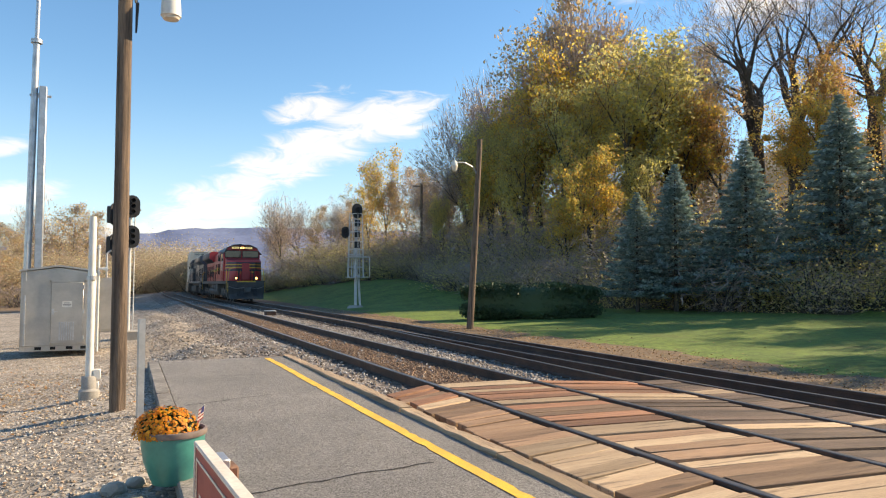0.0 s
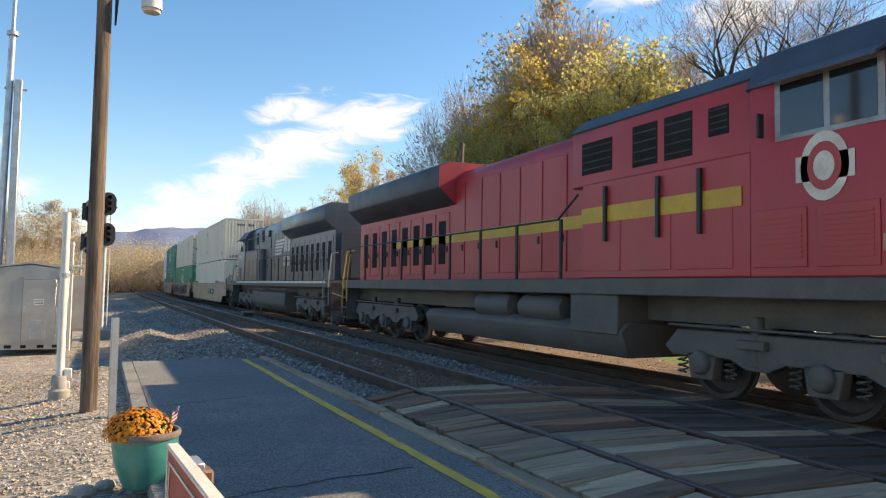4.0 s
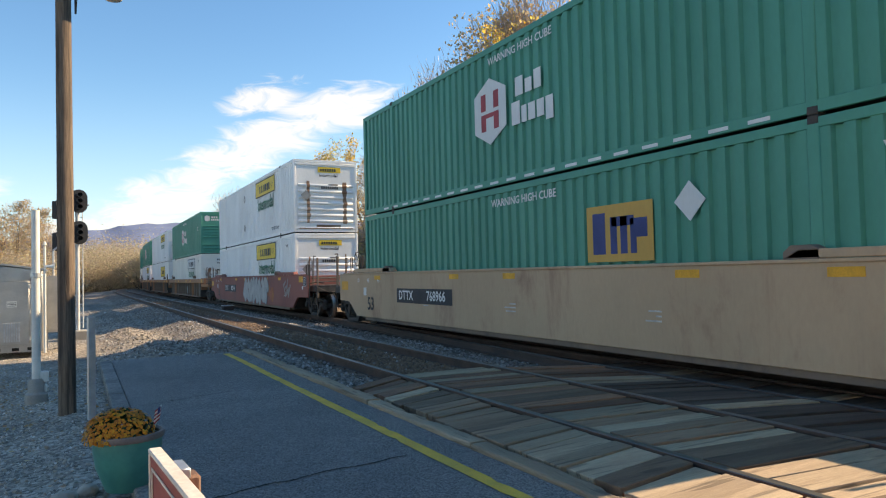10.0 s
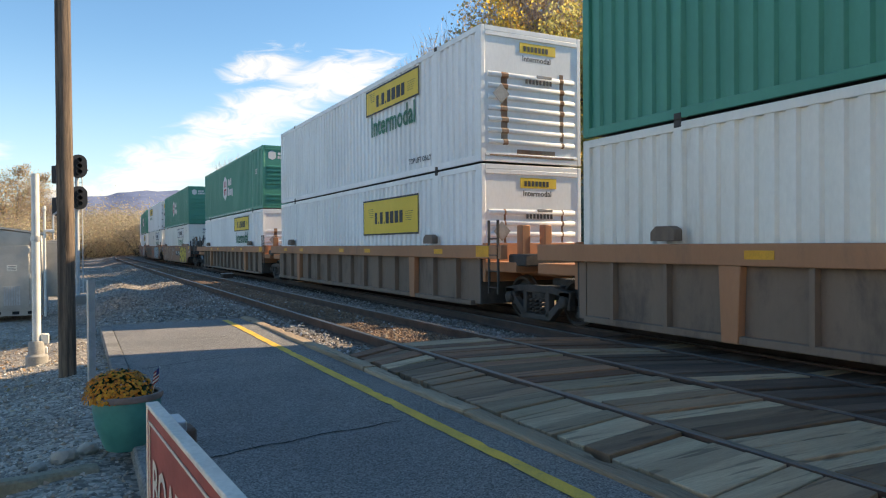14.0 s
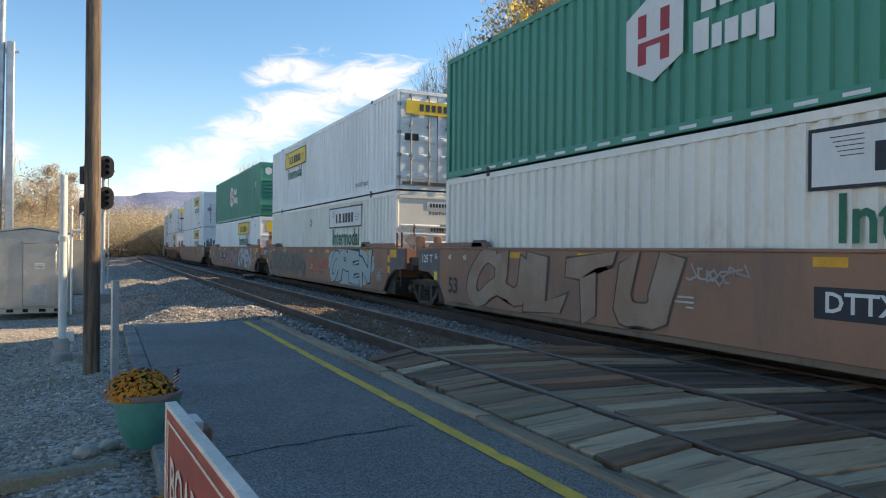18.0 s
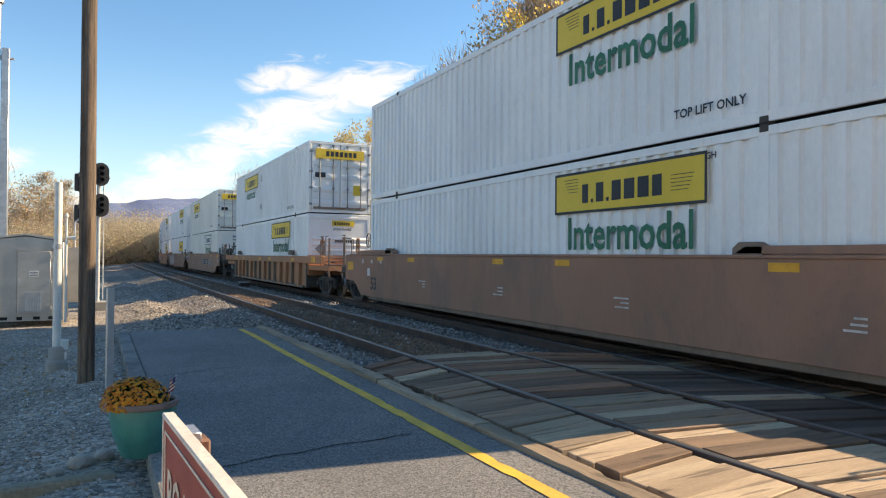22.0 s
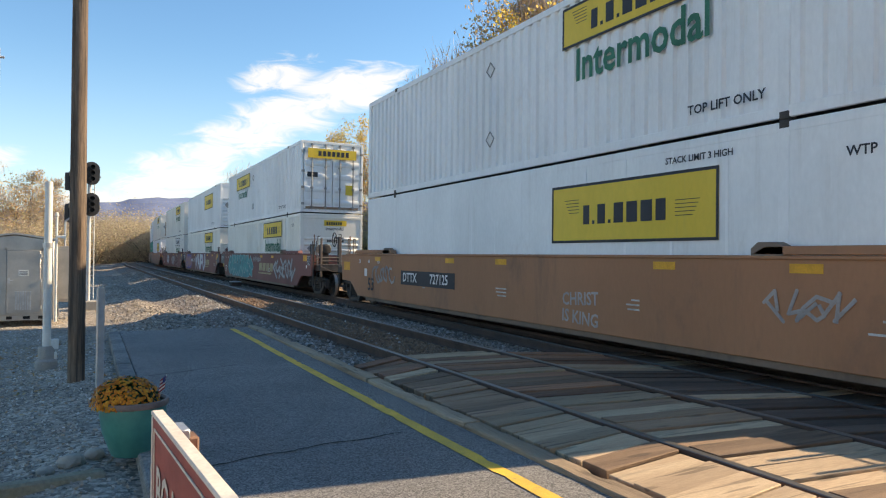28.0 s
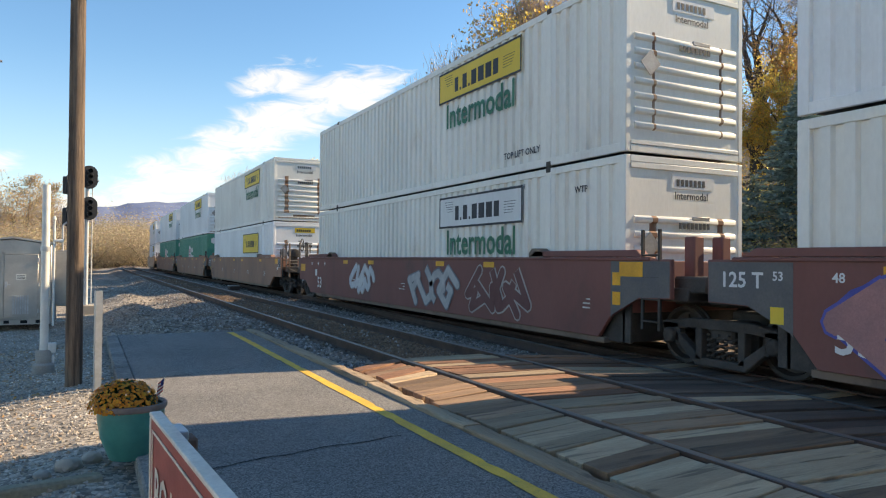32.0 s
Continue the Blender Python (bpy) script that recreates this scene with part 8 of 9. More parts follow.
# ---- trees, hedge, stones and the far ridge ----
def cloud_mesh(name, centres, size, mat, rng, up_bias=0.0, aspect=0.6, along=None, flat=False):
    """Many small leaves: one four-sided blade at each centre, turned at random."""
    c = np.asarray(centres, dtype=float)
    n = len(c)
    d = rng.normal(size=(n, 3)) if along is None else np.asarray(along) + rng.normal(size=(n, 3)) * 0.35
    d[:, 2] -= up_bias
    if flat:
        d[:, 2] *= 0.15
    d /= np.linalg.norm(d, axis=1)[:, None]
    q = rng.normal(size=(n, 3)) * ((0.2, 0.2, 1.0) if flat else (1.0, 1.0, 1.0))
    s = np.cross(d, q)
    s /= np.linalg.norm(s, axis=1)[:, None] + 1e-9
    L = (size * rng.uniform(0.65, 1.35, n))[:, None]
    v = np.stack([c - d * L * 0.5, c + s * L * aspect * 0.5, c + d * L * 0.5, c - s * L * aspect * 0.5], axis=1).reshape(-1, 3)
    f = np.arange(4 * n).reshape(-1, 4)
    me = bpy.data.meshes.new(name)
    me.from_pydata(v.tolist(), [], f.tolist())
    me.materials.append(mat)
    return me


def grow_tree(seed, height, spread, levels=5, lean=0.0, trunk_share=0.28, thick=0.020, kids=(2, 3), droop=0.0):
    """Limbs of a tapered, forking tree, and the places of its twig ends."""
    rnd = random.Random(seed)
    g = Geo()
    tips = []

    def limb(p, d, length, r, level):
        segs = 3 if level < 3 else 2
        for i in range(segs):
            d = (d + Vector((rnd.gauss(0, 1), rnd.gauss(0, 1), rnd.gauss(0, 0.6))) * (0.10 + 0.05 * level) + Vector((0, 0, 0.07 - droop * level * 0.05))).normalized()
            q = p + d * (length / segs)
            r1 = r * (0.86 if level < 2 else 0.78)
            g.tube(p, q, r, r1, 7 if level == 0 else (5 if level < 3 else 3), cap=False)
            p, r = q, r1
            if level >= 2:
                tips.append((p, level))
            if level in (1, 2, 3) and i < segs - 1 and rnd.random() < 0.75:
                a = rnd.uniform(0, 6.283)
                side = (d * 0.5 + Vector((math.cos(a), math.sin(a), 0.2)) * 0.8).normalized()
                limb(p, side, length * 0.55, r * 0.5, level + 1)
        if level >= levels:
            tips.append((p, level + 1))
            return
        a0 = rnd.uniform(0, 6.283)
        k = rnd.choice(kids)
        for j in range(k):
            a = a0 + 6.283 * j / k + rnd.uniform(-0.4, 0.4)
            out = spread * rnd.uniform(0.55, 1.1)
            nd = (d + Vector((math.cos(a) * out, math.sin(a) * out, rnd.uniform(-0.1, 0.25)))).normalized()
            limb(p, nd, length * rnd.uniform(0.66, 0.86), r * 0.68, level + 1)
    limb(Vector((0, 0, -0.3)), Vector((lean, 0, 1)).normalized(), height * trunk_share, height * thick, 0)
    return g, tips


L_GOLD = foliage("golden_leaves", ((0.78, 0.47, 0.09), (0.84, 0.63, 0.11), (0.60, 0.48, 0.14), (0.46, 0.43, 0.15), (0.76, 0.42, 0.12), (0.60, 0.48, 0.17)), 0.72)
L_OLIVE = foliage("olive_leaves", ((0.56, 0.52, 0.21), (0.72, 0.62, 0.20), (0.46, 0.44, 0.22), (0.90, 0.72, 0.17), (0.60, 0.53, 0.25), (0.50, 0.46, 0.26)), 0.74)
L_RUST = foliage("rust_leaves", ((0.66, 0.34, 0.12), (0.52, 0.29, 0.13), (0.72, 0.46, 0.13), (0.46, 0.34, 0.17), (0.62, 0.46, 0.15)), 0.58)
L_TWIG = foliage("bare_twigs", ((0.36, 0.29, 0.27), (0.44, 0.36, 0.33), (0.30, 0.25, 0.24), (0.46, 0.36, 0.30)), 0.15)
L_BROWN = foliage("brown_leaves", ((0.62, 0.41, 0.22), (0.52, 0.36, 0.22), (0.68, 0.48, 0.23), (0.46, 0.37, 0.24), (0.54, 0.48, 0.22)), 0.55)
L_SCRUB = foliage("scrub_leaves", ((0.50, 0.38, 0.27), (0.64, 0.47, 0.30), (0.38, 0.32, 0.24), (0.58, 0.52, 0.27), (0.44, 0.32, 0.25), (0.70, 0.57, 0.33)), 0.4)
L_SPRUCE = foliage("spruce_needles", ((0.196, 0.266, 0.244), (0.266, 0.364, 0.338), (0.140, 0.196, 0.175), (0.224, 0.322, 0.288), (0.364, 0.448, 0.413)), 0.25)
L_HEDGE = foliage("yew_needles", ((0.031, 0.065, 0.027), (0.048, 0.093, 0.037), (0.024, 0.051, 0.022)), 0.15)
L_SHRUB = foliage("undergrowth_leaves", ((0.359, 0.344, 0.143), (0.538, 0.419, 0.215), (0.269, 0.269, 0.114), (0.718, 0.568, 0.315), (0.448, 0.329, 0.200)), 0.4)
L_LITTER = foliage("fallen_leaves", ((0.42, 0.24, 0.10), (0.36, 0.18, 0.07), (0.46, 0.33, 0.15), (0.28, 0.17, 0.09)), 0.1)


def make_tree(name, seed, height, spread, leaves, leaf_size, mat, label, levels=5, twigs=0, ball=0.5, radius=4.0, skirt=0, **kw):
    g, tips = grow_tree(seed, height, spread, levels, **kw)
    # stretch to the wanted height
    top = max(v[2] for v in g.v)
    k = height / top
    far = sorted(math.hypot(p.x, p.y) * k for p, l in tips)
    q = radius / far[int(len(far) * 0.9)]
    g.v = [(x * k * q, y * k * q, z * k) for x, y, z in g.v]
    t = thing(name, label, "tree")
    part("trunk", g, BARK, t, "dark forked trunk and limbs", fix=False)
    rng = np.random.default_rng(seed)
    pts = np.array([(p.x * k * q, p.y * k * q, p.z * k) for p, l in tips])
    w = np.array([1.0 if l <= 2 else (1.6 if l == 3 else 2.2) for p, l in tips])
    # full and thin sprays side by side leave gaps in the crown
    w = w * np.exp(rng.normal(size=len(w)) * 1.25)
    pick = rng.choice(len(pts), size=leaves, p=w / w.sum())
    c = pts[pick] + np.clip(rng.normal(size=(leaves, 3)), -1.7, 1.7) * ball * np.array([1, 1, 0.8])
    c = c[c[:, 2] > 0.5]
    if skirt:
        # low sprays and vines hanging down to the ground
        hubs = np.stack([rng.normal(size=70) * radius * 0.5, rng.normal(size=70) * radius * 0.5, rng.uniform(0.3, height * 0.5, 70)], axis=1)
        low = hubs[rng.integers(0, 70, skirt)] + np.clip(rng.normal(size=(skirt, 3)), -1.6, 1.6) * np.array([0.5, 0.5, 0.7])
        c = np.concatenate([c, low[low[:, 2] > 0.1]])
    part("crown", cloud_mesh("crown", c, leaf_size, mat, rng, aspect=0.75), None, t, "airy crown of small leaves")
    if twigs:
        pick = rng.choice(len(pts), size=twigs, p=w / w.sum())
        c = pts[pick] + rng.normal(size=(twigs, 3)) * 0.35
        c[::3, 2] *= rng.uniform(0.25, 1.0, len(c[::3]))
        out = c - c.mean(axis=0)
        out = out / (np.linalg.norm(out, axis=1)[:, None] + 1e-6) + np.array([0, 0, 0.6])
        part("twig_mass", cloud_mesh("twig_mass", c, 0.7, L_TWIG, rng, aspect=0.035, along=out), None, t, "fine bare twigs")
    return t


def make_spruce(height=9.0, seed=3):
    rnd = random.Random(seed)
    rng = np.random.default_rng(seed)
    t = thing("spruce_tree", "dense blue-grey spruce on the lawn's edge", "tree", group="blue spruces")
    part("trunk", Geo().tube((0, 0, -0.2), (0, 0, height * 0.96), 0.16, 0.02, 8), BARK, t)
    cs, al = [], []
    z = 1.35
    limbs = Geo()
    while z < height:
        k = (height - z) / height
        L0 = 0.14 + 0.36 * height * k ** 0.9 * 1.05
        n = 10 if k > 0.15 else 6
        a0 = rnd.uniform(0, 6.283)
        for j in range(n):
            a = a0 + 6.283 * j / n + rnd.uniform(-0.25, 0.25)
            L = L0 * rnd.uniform(0.72, 1.12)
            dx, dy = math.cos(a), math.sin(a)
            drop = rnd.uniform(0.05, 0.28)
            limbs.tube((0, 0, z), (dx * L * 0.9, dy * L * 0.9, z - drop * L * 0.8), 0.022, 0.006, 3, cap=False)
            m = max(4, int(L * 16))
            for i in range(m):
                s = (i + rnd.random()) / m
                r = L * (0.2 + 0.8 * s)
                w = 0.42 * L * (1 - s) * 0.55 + 0.1
                for q in (0, 1):
                    off = rnd.uniform(-w, w)
                    cs.append((dx * r - dy * off, dy * r + dx * off, z - drop * r + 0.14 * s * s * L + rnd.uniform(-0.09, 0.05)))
                    al.append((dx * 1.2 - dy * off * 2, dy * 1.2 + dx * off * 2, -0.15 + rnd.uniform(-0.3, 0.2)))
        z += 0.19 + 0.12 * k
    part("branch", limbs, BARK, t, fix=False)
    part("crown", cloud_mesh("crown", cs, 0.24, L_SPRUCE, rng, aspect=0.42, along=al), None, t, "layered needle boughs")
    return t


def make_shrub(seed, mat, label, h=1.8, w=1.5, n=900, size=0.1, spread=0.33, aspect=0.6):
    rng = np.random.default_rng(seed)
    rnd = random.Random(seed)
    t = thing("shrub", label, "shrub", group="undergrowth")
    g = Geo()
    ends = []
    for i in range(16):
        a = rnd.uniform(0, 6.283)
        p = Vector((rnd.uniform(-0.3, 0.3), rnd.uniform(-0.3, 0.3), -0.1))
        q = p + Vector((math.cos(a) * w * 0.5, math.sin(a) * w * 0.5, h * rnd.uniform(0.5, 0.75)))
        r = q + Vector((math.cos(a) * w * 0.4, math.sin(a) * w * 0.4, h * rnd.uniform(0.0, 0.4)))
        g.tube(p, q, 0.03, 0.018, 4, cap=False).tube(q, r, 0.018, 0.006, 3, cap=False)
        ends += [q, (q + r) / 2, r, (p + q) / 2]
    part("stem", g, BARK, t, fix=False)
    pts = np.array([tuple(e) for e in ends])
    c = pts[rng.integers(0, len(pts), n)] + rng.normal(size=(n, 3)) * spread * w
    c[:, 2] = np.abs(c[:, 2])
    part("foliage", cloud_mesh("foliage", c, size, mat, rng, aspect=aspect), None, t)
    return t


def spot(px, depth):
    """A place on the ground that many metres ahead of the platform's end, by its bearing."""
    a = math.atan((px - 784) / 1240.0) + radians(24.17)
    d = depth / math.cos(a - radians(24.17))
    return -3.99 + d * math.sin(a), -0.11 + d * math.cos(a)


def put(ob_list, first, px, depth, ytop, base_h, yaw, used, wide=1.0):
    x, y = spot(px, depth)
    z = gz(x, y)
    s = (1.42 + (501 - ytop) / 1240.0 * depth - z) / base_h
    m = pose(x, y, z, 0, 0, yaw)
    if first not in used:
        ob = first
        used.add(first)
        ob.matrix_basis = m
    else:
        ob = copy_thing(first, m)
    ob.scale = (s * wide, s * wide, s)
    return ob


def woods():
    T1 = make_tree("maple_tree", 11, 16, 0.62, 8500, 0.25, L_GOLD, "tall autumn tree with golden yellow leaves", ball=0.36, twigs=900, radius=4.4, thick=0.03, skirt=900)
    T2 = make_tree("hillside_tree", 23, 15, 0.7, 9000, 0.24, L_OLIVE, "broad olive-green tree hung with vines", ball=0.38, trunk_share=0.2, twigs=500, radius=4.2, thick=0.034, skirt=1400)
    T3 = make_tree("oak_tree", 35, 14, 0.65, 7500, 0.24, L_RUST, "autumn tree with rust-orange leaves", ball=0.36, twigs=900, radius=3.9, thick=0.026, skirt=900)
    T4 = make_tree("bare_tree", 47, 20, 0.68, 900, 0.15, L_BROWN, "tall bare tree with dark spreading limbs", ball=0.5, levels=6, thick=0.03, trunk_share=0.2, twigs=5000, radius=7.0)
    T5 = make_tree("twiggy_tree", 59, 10, 0.45, 1200, 0.14, L_BROWN, "leafless brown tree with fine twigs", ball=0.4, thick=0.012, trunk_share=0.13, twigs=4500, radius=2.8, skirt=500)
    T6 = make_tree("thin_maple_tree", 61, 12, 0.5, 3600, 0.2, L_BROWN, "half-bare autumn tree with brown leaves", ball=0.42, thick=0.013, trunk_share=0.14, twigs=3000, radius=3.0, skirt=1000)
    T7 = make_tree("poplar_tree", 67, 13, 0.5, 4200, 0.21, L_GOLD, "slender tree with thin gold and bare top twigs", ball=0.4, thick=0.013, trunk_share=0.14, twigs=2500, radius=2.9, skirt=1500)
    S = make_spruce()
    hh = {T1: 16, T2: 15, T3: 14, T4: 20, T5: 10, T6: 12, T7: 13, S: 9}
    used = set()
    # bearing, distance, height of the top (as a level line), kind, width
    plan = ((485, 112, 395, T5, 1), (505, 104, 345, T5, 1), (532, 110, 352, T5, 1), (555, 102, 362, T6, .9), (578, 100, 350, T5, 1.1), (604, 98, 352, T5, 1), (630, 94, 356, T6, 1),
            (655, 86, 305, T7, .9), (684, 84, 262, T7, .8), (716, 82, 290, T6, .9), (742, 78, 285, T5, 1), (765, 80, 300, T6, .8),
            (768, 78, 330, T6, .8), (790, 76, 285, T6, .9), (788, 70, 345, T2, .6), (812, 74, 240, T5, 1.1), (822, 72, 275, T2, .65), (838, 70, 255, T2, .75), (842, 74, 175, T5, 1), (868, 72, 150, T6, .9), (872, 66, 215, T2, .75), (900, 64, 170, T1, .75), (905, 72, 105, T5, 1), (945, 70, 62, T6, .9), (940, 60, 215, T2, .9), (985, 70, 5, T5, 1), (962, 64, 95, T1, .8), (985, 58, 150, T2, .9), (1000, 70, -5, T6, .9), (1040, 70, 10, T5, 1.1),
            (1022, 62, 60, T1, 1), (1075, 68, 22, T6, .9), (1100, 57, 75, T2, 1), (1138, 62, 48, T1, .9), (1178, 58, 118, T1, .9), (1215, 66, 60, T6, .9), (1240, 57, 172, T3, 1),
            (1290, 56, 150, T3, .9), (1345, 60, -130, T4, .9), (1420, 66, -150, T4, .9), (1400, 55, 175, T1, 1.1), (1460, 54, 130, T1, 1), (1510, 60, 60, T3, .9), (1560, 64, -120, T4, .9),
            # bearings from 1680 up are out of view, added to shade the lawn
            (1190, 60, 100, T6, 1.1), (1600, 54, 90, T1, 1), (1680, 56, 20, T2, 1), (1780, 54, 0, T3, 1), (1900, 52, -50, T2, 1), (1045, 51, 235, T1, .9), (1000, 53, 330, T1, .8), (1150, 52, 270, T2, .8),
            (-60, 88, 400, T5, 1), (12, 92, 392, T6, 1.2), (45, 84, 405, T6, 1.2), (85, 96, 352, T5, 1), (105, 82, 362, T6, 1.1), (140, 90, 372, T6, 1.1), (165, 100, 400, T5, 1), (30, 70, 455, T3, 1.2), (-20, 60, 440, T6, 1.2),
            (-180, 95, 380, T5, 1), (-320, 90, 370, T6, 1))
    for i, (px, d, yt, kind, wide) in enumerate(plan):
        put(None, kind, px, d, yt, hh[kind], (i * 67) % 360, used, wide)
    # low scrub where the line bends away
    b4 = make_shrub(77, L_SCRUB, "tall brown thicket beside the far bend", h=5.0, w=4.0, n=6000, size=0.16, spread=0.28)
    hh[b4] = 6.2
    for i in range(34):
        put(None, b4, 186 + i * 5.4, 128 + 62 * ((i * 7) % 9) / 9, 430 + 40 * ((i * 5) % 7) / 7 + (12 if i < 6 else 0) + (8 if i > 28 else 0), 6.2, i * 50, used, 1.3)
    for i in range(16):
        put(None, b4, -150 + i * 21, 66 + 22 * ((i * 5) % 6) / 6, 440 + 24 * ((i * 3) % 5) / 5, 6.2, i * 70, used, 1.2)
    for i, (px, yt, d, w) in enumerate(((1128, 340, 39, 1.05), (1196, 290, 38, 1.0), (1262, 392, 40, 1.1), (1322, 246, 37, 1.0), (1405, 345, 40, 1.1), (1492, 165, 36, 1.0), (1600, 230, 37, 1.05), (1700, 200, 37, 1), (1830, 250, 38, 1))):
        put(None, S, px, d, yt, 9, i * 77, used, w)
    # unseen trees past the lawn, sunward of the tracks, added to shade it
    for i, (x, y, k) in enumerate(((34, 8, T1), (37, -6, T2), (33, -20, T3), (38, 20, T2), (36, -36, T1), (31, 3, T6), (34, 14, T6), (42, 2, T1), (30, -7, T3), (43, 14, T2))):
        o = copy_thing(k, pose(x, y, gz(x, y), 0, 0, i * 80))
        o.scale = (0.8, 0.8, 0.8)
    # undergrowth along the wood's edge
    b1 = make_shrub(71, L_SHRUB, "tangled brown-green undergrowth at the wood's edge", n=1800)
    b2 = make_shrub(73, L_OLIVE, "low leafy shrub at the wood's edge", h=1.5, w=1.8, n=1800)
    b3 = make_shrub(75, L_TWIG, "bare twiggy brush at the wood's edge", h=2.2, w=1.6, n=1100, size=0.55, aspect=0.05)
    rnd = random.Random(9)
    row = []
    y = 14.0
    while y < 104:
        for off in (0.7, 2.6, 5.0, 8.0):
            row.append((lawn_edge(y) + off + rnd.uniform(-0.5, 0.7), y + rnd.uniform(-0.6, 0.6)))
        y += 1.7
    for i in range(10):
        row.append((rnd.uniform(-30, -12), rnd.uniform(60, 95)))
    for i, (u, y) in enumerate(row):
        x = u + shift(y)
        k = (b1, b2, b3)[i % 3]
        m = pose(x, y, gz(x, y) - 0.05, 0, 0, rnd.uniform(0, 360))
        if k not in used:
            used.add(k)
            k.matrix_basis = m
            o = k
        else:
            o = copy_thing(k, m)
        s = rnd.uniform(0.7, 1.3) * (1.35 if u > lawn_edge(y) + 3.5 else 1)
        o.scale = (s * 1.2, s * 1.2, s)


def hedge():
    x, y = spot(935, 35.5)
    t = thing("yew_hedge", "clipped dark green yew hedge on the lawn", "hedge", pose(x, y, gz(x, y) - 0.05, 0, 0, -26))
    L, W, H = 3.3, 0.95, 1.72
    rng = np.random.default_rng(4)
    n = 15000
    u = rng.normal(size=(n, 3))
    p = np.sign(u) * np.abs(u / np.linalg.norm(u, axis=1)[:, None]) ** 0.45
    wob = 1 + 0.06 * np.sin(p[:, 0] * 7) + 0.05 * rng.normal(size=n)
    c = np.stack([p[:, 0] * L * wob, p[:, 1] * W * wob, H * 0.52 + p[:, 2] * H * 0.5 * wob], axis=1)
    c = c[c[:, 2] > 0.02]
    part("foliage", cloud_mesh("foliage", c, 0.15, L_HEDGE, rng, aspect=0.5), None, t)
    bm = bmesh.new()
    bmesh.ops.create_icosphere(bm, subdivisions=3, radius=1)
    for v in bm.verts:
        q = Vector([math.copysign(abs(k) ** 0.5, k) for k in v.co])
        v.co = Vector((q.x * L * 0.9, q.y * W * 0.85, H * 0.5 + q.z * H * 0.44))
    me = bpy.data.meshes.new("inner_mass")
    bm.to_mesh(me)
    bm.free()
    me.materials.append(L_HEDGE)
    part("inner_mass", me, None, t, "dark inner growth")


def stones(name, n, place, lo, hi, mat, seed, label):
    rnd = random.Random(seed)
    base = [Vector(p) for p in ((1, 0, 0), (-1, 0, 0), (0, 1, 0), (0, -1, 0), (0, 0, 0.7), (0, 0, -0.7))]
    tri = ((0, 2, 4), (2, 1, 4), (1, 3, 4), (3, 0, 4), (2, 0, 5), (1, 2, 5), (3, 1, 5), (0, 3, 5))
    v, f = [], []
    for i in range(n):
        x, y = place(rnd)
        r = lo + (hi - lo) * rnd.random() ** 2
        e = Euler((rnd.uniform(0, 6), rnd.uniform(0, 6), rnd.uniform(0, 6))).to_matrix()
        z = gz(x, y) + r * 0.3
        k = len(v)
        for b in base:
            q = e @ (b * r * rnd.uniform(0.65, 1.2))
            v.append((x + q.x, y + q.y, z + q.z * 0.8))
        f += [(a + k, b + k, c + k) for a, b, c in tri]
    me = bpy.data.meshes.new(name)
    me.from_pydata(v, [], f)
    me.materials.append(mat)
    tagged(new(name, me), label, "stones", kind="stuff")


def litter(name, n, place, size, seed, label):
    rng = np.random.default_rng(seed)
    rnd = random.Random(seed)
    c = []
    for i in range(n):
        x, y = place(rnd)
        c.append((x, y, gz(x, y) + 0.008))
    me = cloud_mesh(name, c, size, L_LITTER, rng, aspect=0.7, flat=True)
    tagged(new(name, me), label, "leaves", kind="stuff")


PEBBLE = foliage("gravel_pebbles", ((0.30, 0.26, 0.22), (0.55, 0.50, 0.44), (0.19, 0.165, 0.14), (0.44, 0.38, 0.31), (0.36, 0.25, 0.17), (0.66, 0.63, 0.58)), 0.0, 0.9)
RUSTY_STONE = foliage("rust_stained_chippings", ((0.20, 0.12, 0.075), (0.29, 0.18, 0.11), (0.12, 0.075, 0.05), (0.25, 0.16, 0.11), (0.34, 0.25, 0.17)), 0.0, 0.9)
ROUGH_STONE = foliage("ballast_chippings", ((0.20, 0.185, 0.17), (0.38, 0.36, 0.34), (0.12, 0.10, 0.085), (0.30, 0.25, 0.20), (0.50, 0.48, 0.46)), 0.0, 0.9)


def ballast_place(rnd):
    while True:
        y = 4 + 60 * rnd.random() ** 2
        x = rnd.uniform(-3.4, 7.6)
        if x < -0.9 and y < 14.7 and not (y > 9.0 and x > -0.85):
            continue
        if y < 9.3 and x < 4.15:
            continue
        if min(abs(x - r) for r in (0, 1.505, 4.09, 5.6)) > 0.08:
            # few stones lie on the dark bed between the rails
            if min(abs(x - TRACK_1), abs(x - TRACK_2)) < 0.95 and rnd.random() < 0.9:
                continue
            return x, y


def gravel_place(rnd):
    y = 3 + 26 * rnd.random() ** 1.7
    x = rnd.uniform(-8.5, -3.66) if y < 15 else rnd.uniform(-8.5, -2.4)
    return x, y


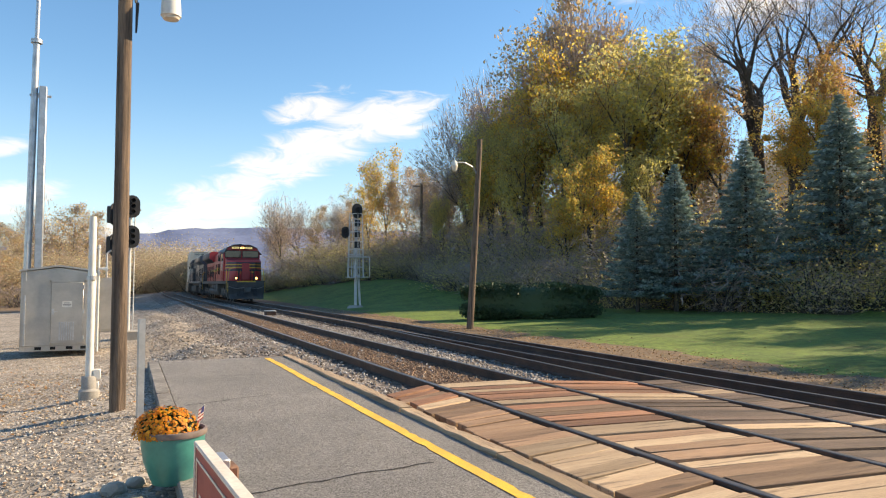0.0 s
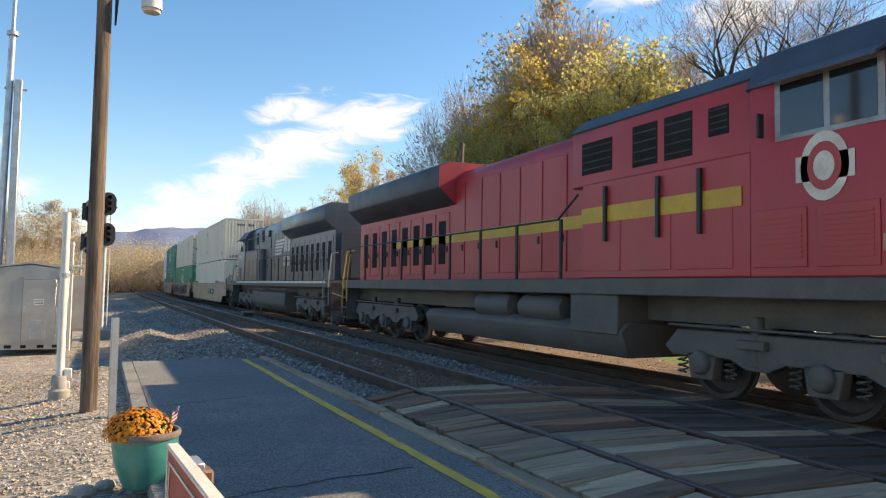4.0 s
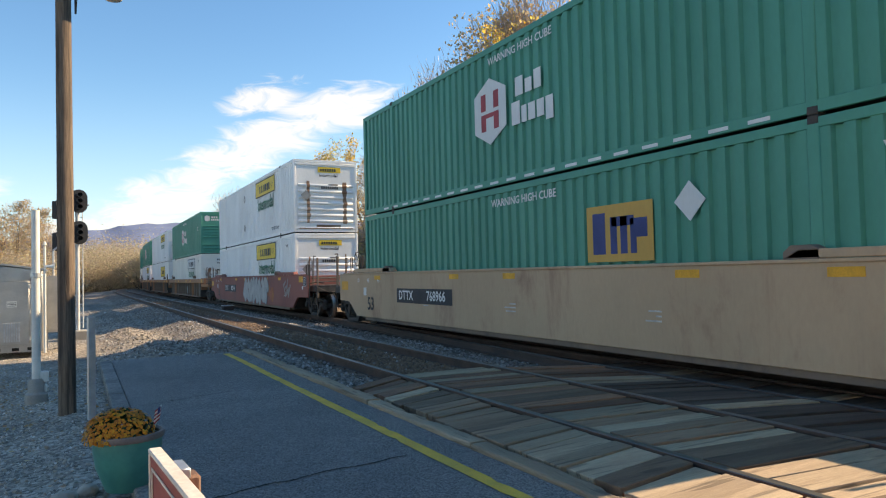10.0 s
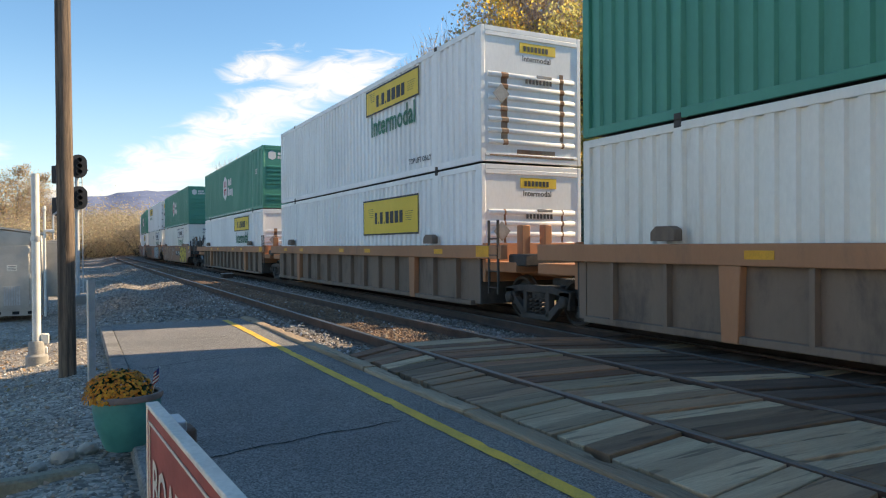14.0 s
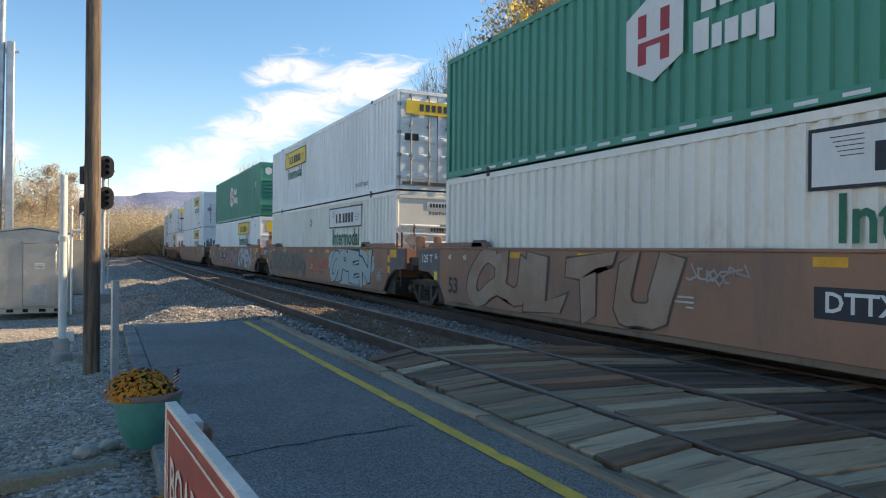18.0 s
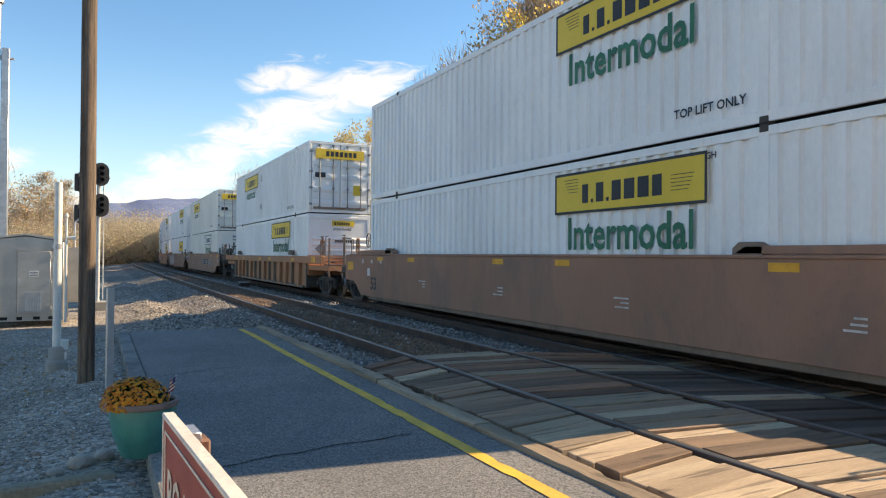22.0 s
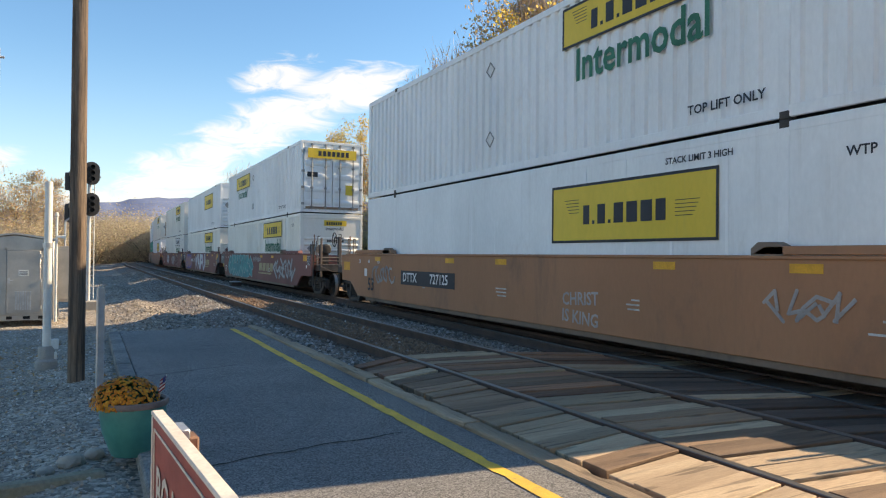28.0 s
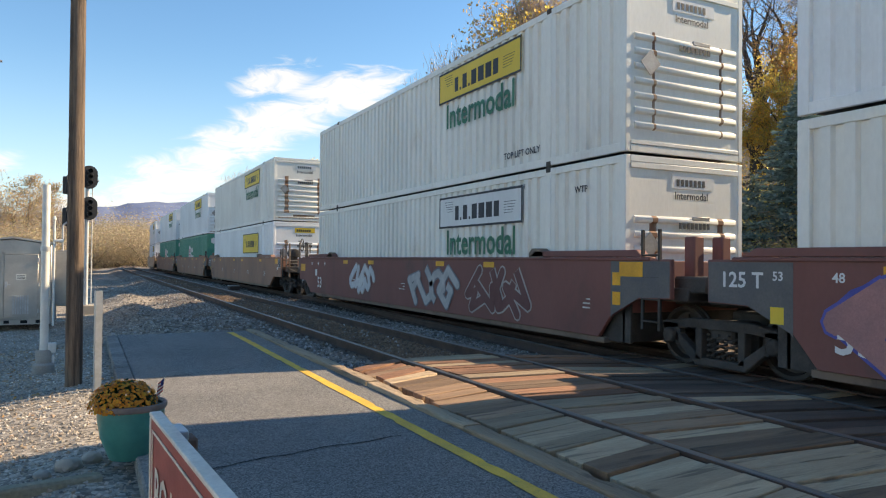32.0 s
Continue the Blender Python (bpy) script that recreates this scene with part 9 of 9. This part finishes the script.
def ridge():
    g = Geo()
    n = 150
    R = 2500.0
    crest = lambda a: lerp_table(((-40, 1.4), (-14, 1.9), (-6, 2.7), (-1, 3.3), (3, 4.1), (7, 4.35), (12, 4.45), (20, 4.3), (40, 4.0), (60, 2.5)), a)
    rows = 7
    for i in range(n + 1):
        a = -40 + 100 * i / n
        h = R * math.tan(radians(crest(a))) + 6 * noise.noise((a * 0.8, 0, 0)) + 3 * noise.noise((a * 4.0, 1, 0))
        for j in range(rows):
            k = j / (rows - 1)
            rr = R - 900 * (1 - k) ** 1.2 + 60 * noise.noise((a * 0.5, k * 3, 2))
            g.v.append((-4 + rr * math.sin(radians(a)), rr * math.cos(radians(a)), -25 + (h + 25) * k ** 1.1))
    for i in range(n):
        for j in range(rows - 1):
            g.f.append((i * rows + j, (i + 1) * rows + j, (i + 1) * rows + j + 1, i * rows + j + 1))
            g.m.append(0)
    tagged(part("backdrop", g, MOUNTAIN, fix=False), "long wooded ridge on the horizon, haze blue in its colour", "ridge", kind="structure")


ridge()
woods()
hedge()
stones("ballast_stones", 30000, ballast_place, 0.018, 0.052, ROUGH_STONE, 31, "angular grey ballast stones")
stones("ballast_stones", 15000, lambda r: (r.uniform(0.09, 1.42), 9.3 + 45 * r.random() ** 2), 0.014, 0.036, RUSTY_STONE, 36, "rust-stained ballast stones between the rails")
stones("gravel_stones", 42000, gravel_place, 0.006, 0.026, PEBBLE, 32, "loose pale gravel stones")
litter("fallen_leaves", 9000, lambda r: (r.gauss(8.9, 0.75), 3 + 50 * r.random() ** 1.4), 0.055, 33, "fallen orange-brown leaves along the lawn's edge")
litter("fallen_leaves", 1800, lambda r: (r.gauss(-5.4, 1.0), r.gauss(13.0, 2.4)), 0.05, 34, "fallen leaves on the gravel")
litter("fallen_leaves", 700, lambda r: (r.uniform(9, 30), 5 + 50 * r.random()), 0.06, 35, "fallen leaves scattered on the lawn")


def station():
    """An unseen pale house, added behind the viewer to bounce sunlight at the train and close that side."""
    t = thing("station_house", "unseen pale house added to bounce light onto the train", "building", kind="structure")
    part("wall_front", Geo().box(-7.9, -7.7, -24, -1.6, -0.6, 4.2), WHITE_PAINT, t)
    part("wall_end", Geo().box(-13, -7.9, -1.8, -1.6, -0.6, 4.2), WHITE_PAINT, t)
    part("wall_back", Geo().box(-13.2, -13, -24, -1.6, -0.6, 4.2), WHITE_PAINT, t)
    part("wall_far_end", Geo().box(-13, -7.9, -24, -23.8, -0.6, 4.2), WHITE_PAINT, t)
    part("roof", Geo().prism(((-13.8, 4.15), (-7.1, 4.15), (-10.45, 6.6)), -24.6, -1.0, "y"), L_ROOF, t)


station()


# ---- what moves ----
def rail_pose(s, z, ends, turned, length=22.3):
    """The pose of a vehicle whose leading end rides at s, held on the line by its two trucks."""
    if turned:
        ends = (length - ends[1], length - ends[0])
    xa, ya, _ = bend(s + ends[0], TRACK_2)
    xb, yb, _ = bend(s + ends[1], TRACK_2)
    h = math.atan2(xb - xa, yb - ya)
    ox, oy = xa - math.sin(h) * ends[0], ya - math.cos(h) * ends[0]
    if turned:
        ox, oy = ox + math.sin(h) * length, oy + math.cos(h) * length
        h += math.pi
    return pose(ox, oy, z, 0, 0, -math.degrees(h))


def motions():
    for ob, off, z, ends, turned in MOVERS:
        walk(ob, [(t, rail_pose(LEAD_0 + off - TRAIN_V * t, z, ends, turned)) for t in range(33)])
    # the wheels roll while they pass the platform
    for w, s, r, off in SPINNERS:
        t0 = (LEAD_0 + off - 34.0) / TRAIN_V
        t1 = (LEAD_0 + off + 4.0) / TRAIN_V
        a, b = max(0.0, t0), min(32.0, t1)
        rows = [(0.0, pose(0, s, abs(r), 0))]
        if b > a:
            ts = [f / FPS for f in range(math.ceil(a * FPS), int(b * FPS) + 1)]
            last = -1
            for t in ts:
                f = round(t * FPS)
                if f == last or f == 0:
                    continue
                rows.append((f / FPS, pose(0, s, abs(r), math.degrees((f / FPS - a) * TRAIN_V / r))))
                last = f
        if rows[-1][0] < 32.0:
            rows.append((32.0, rows[-1][1]))
        walk(w, rows)


motions()
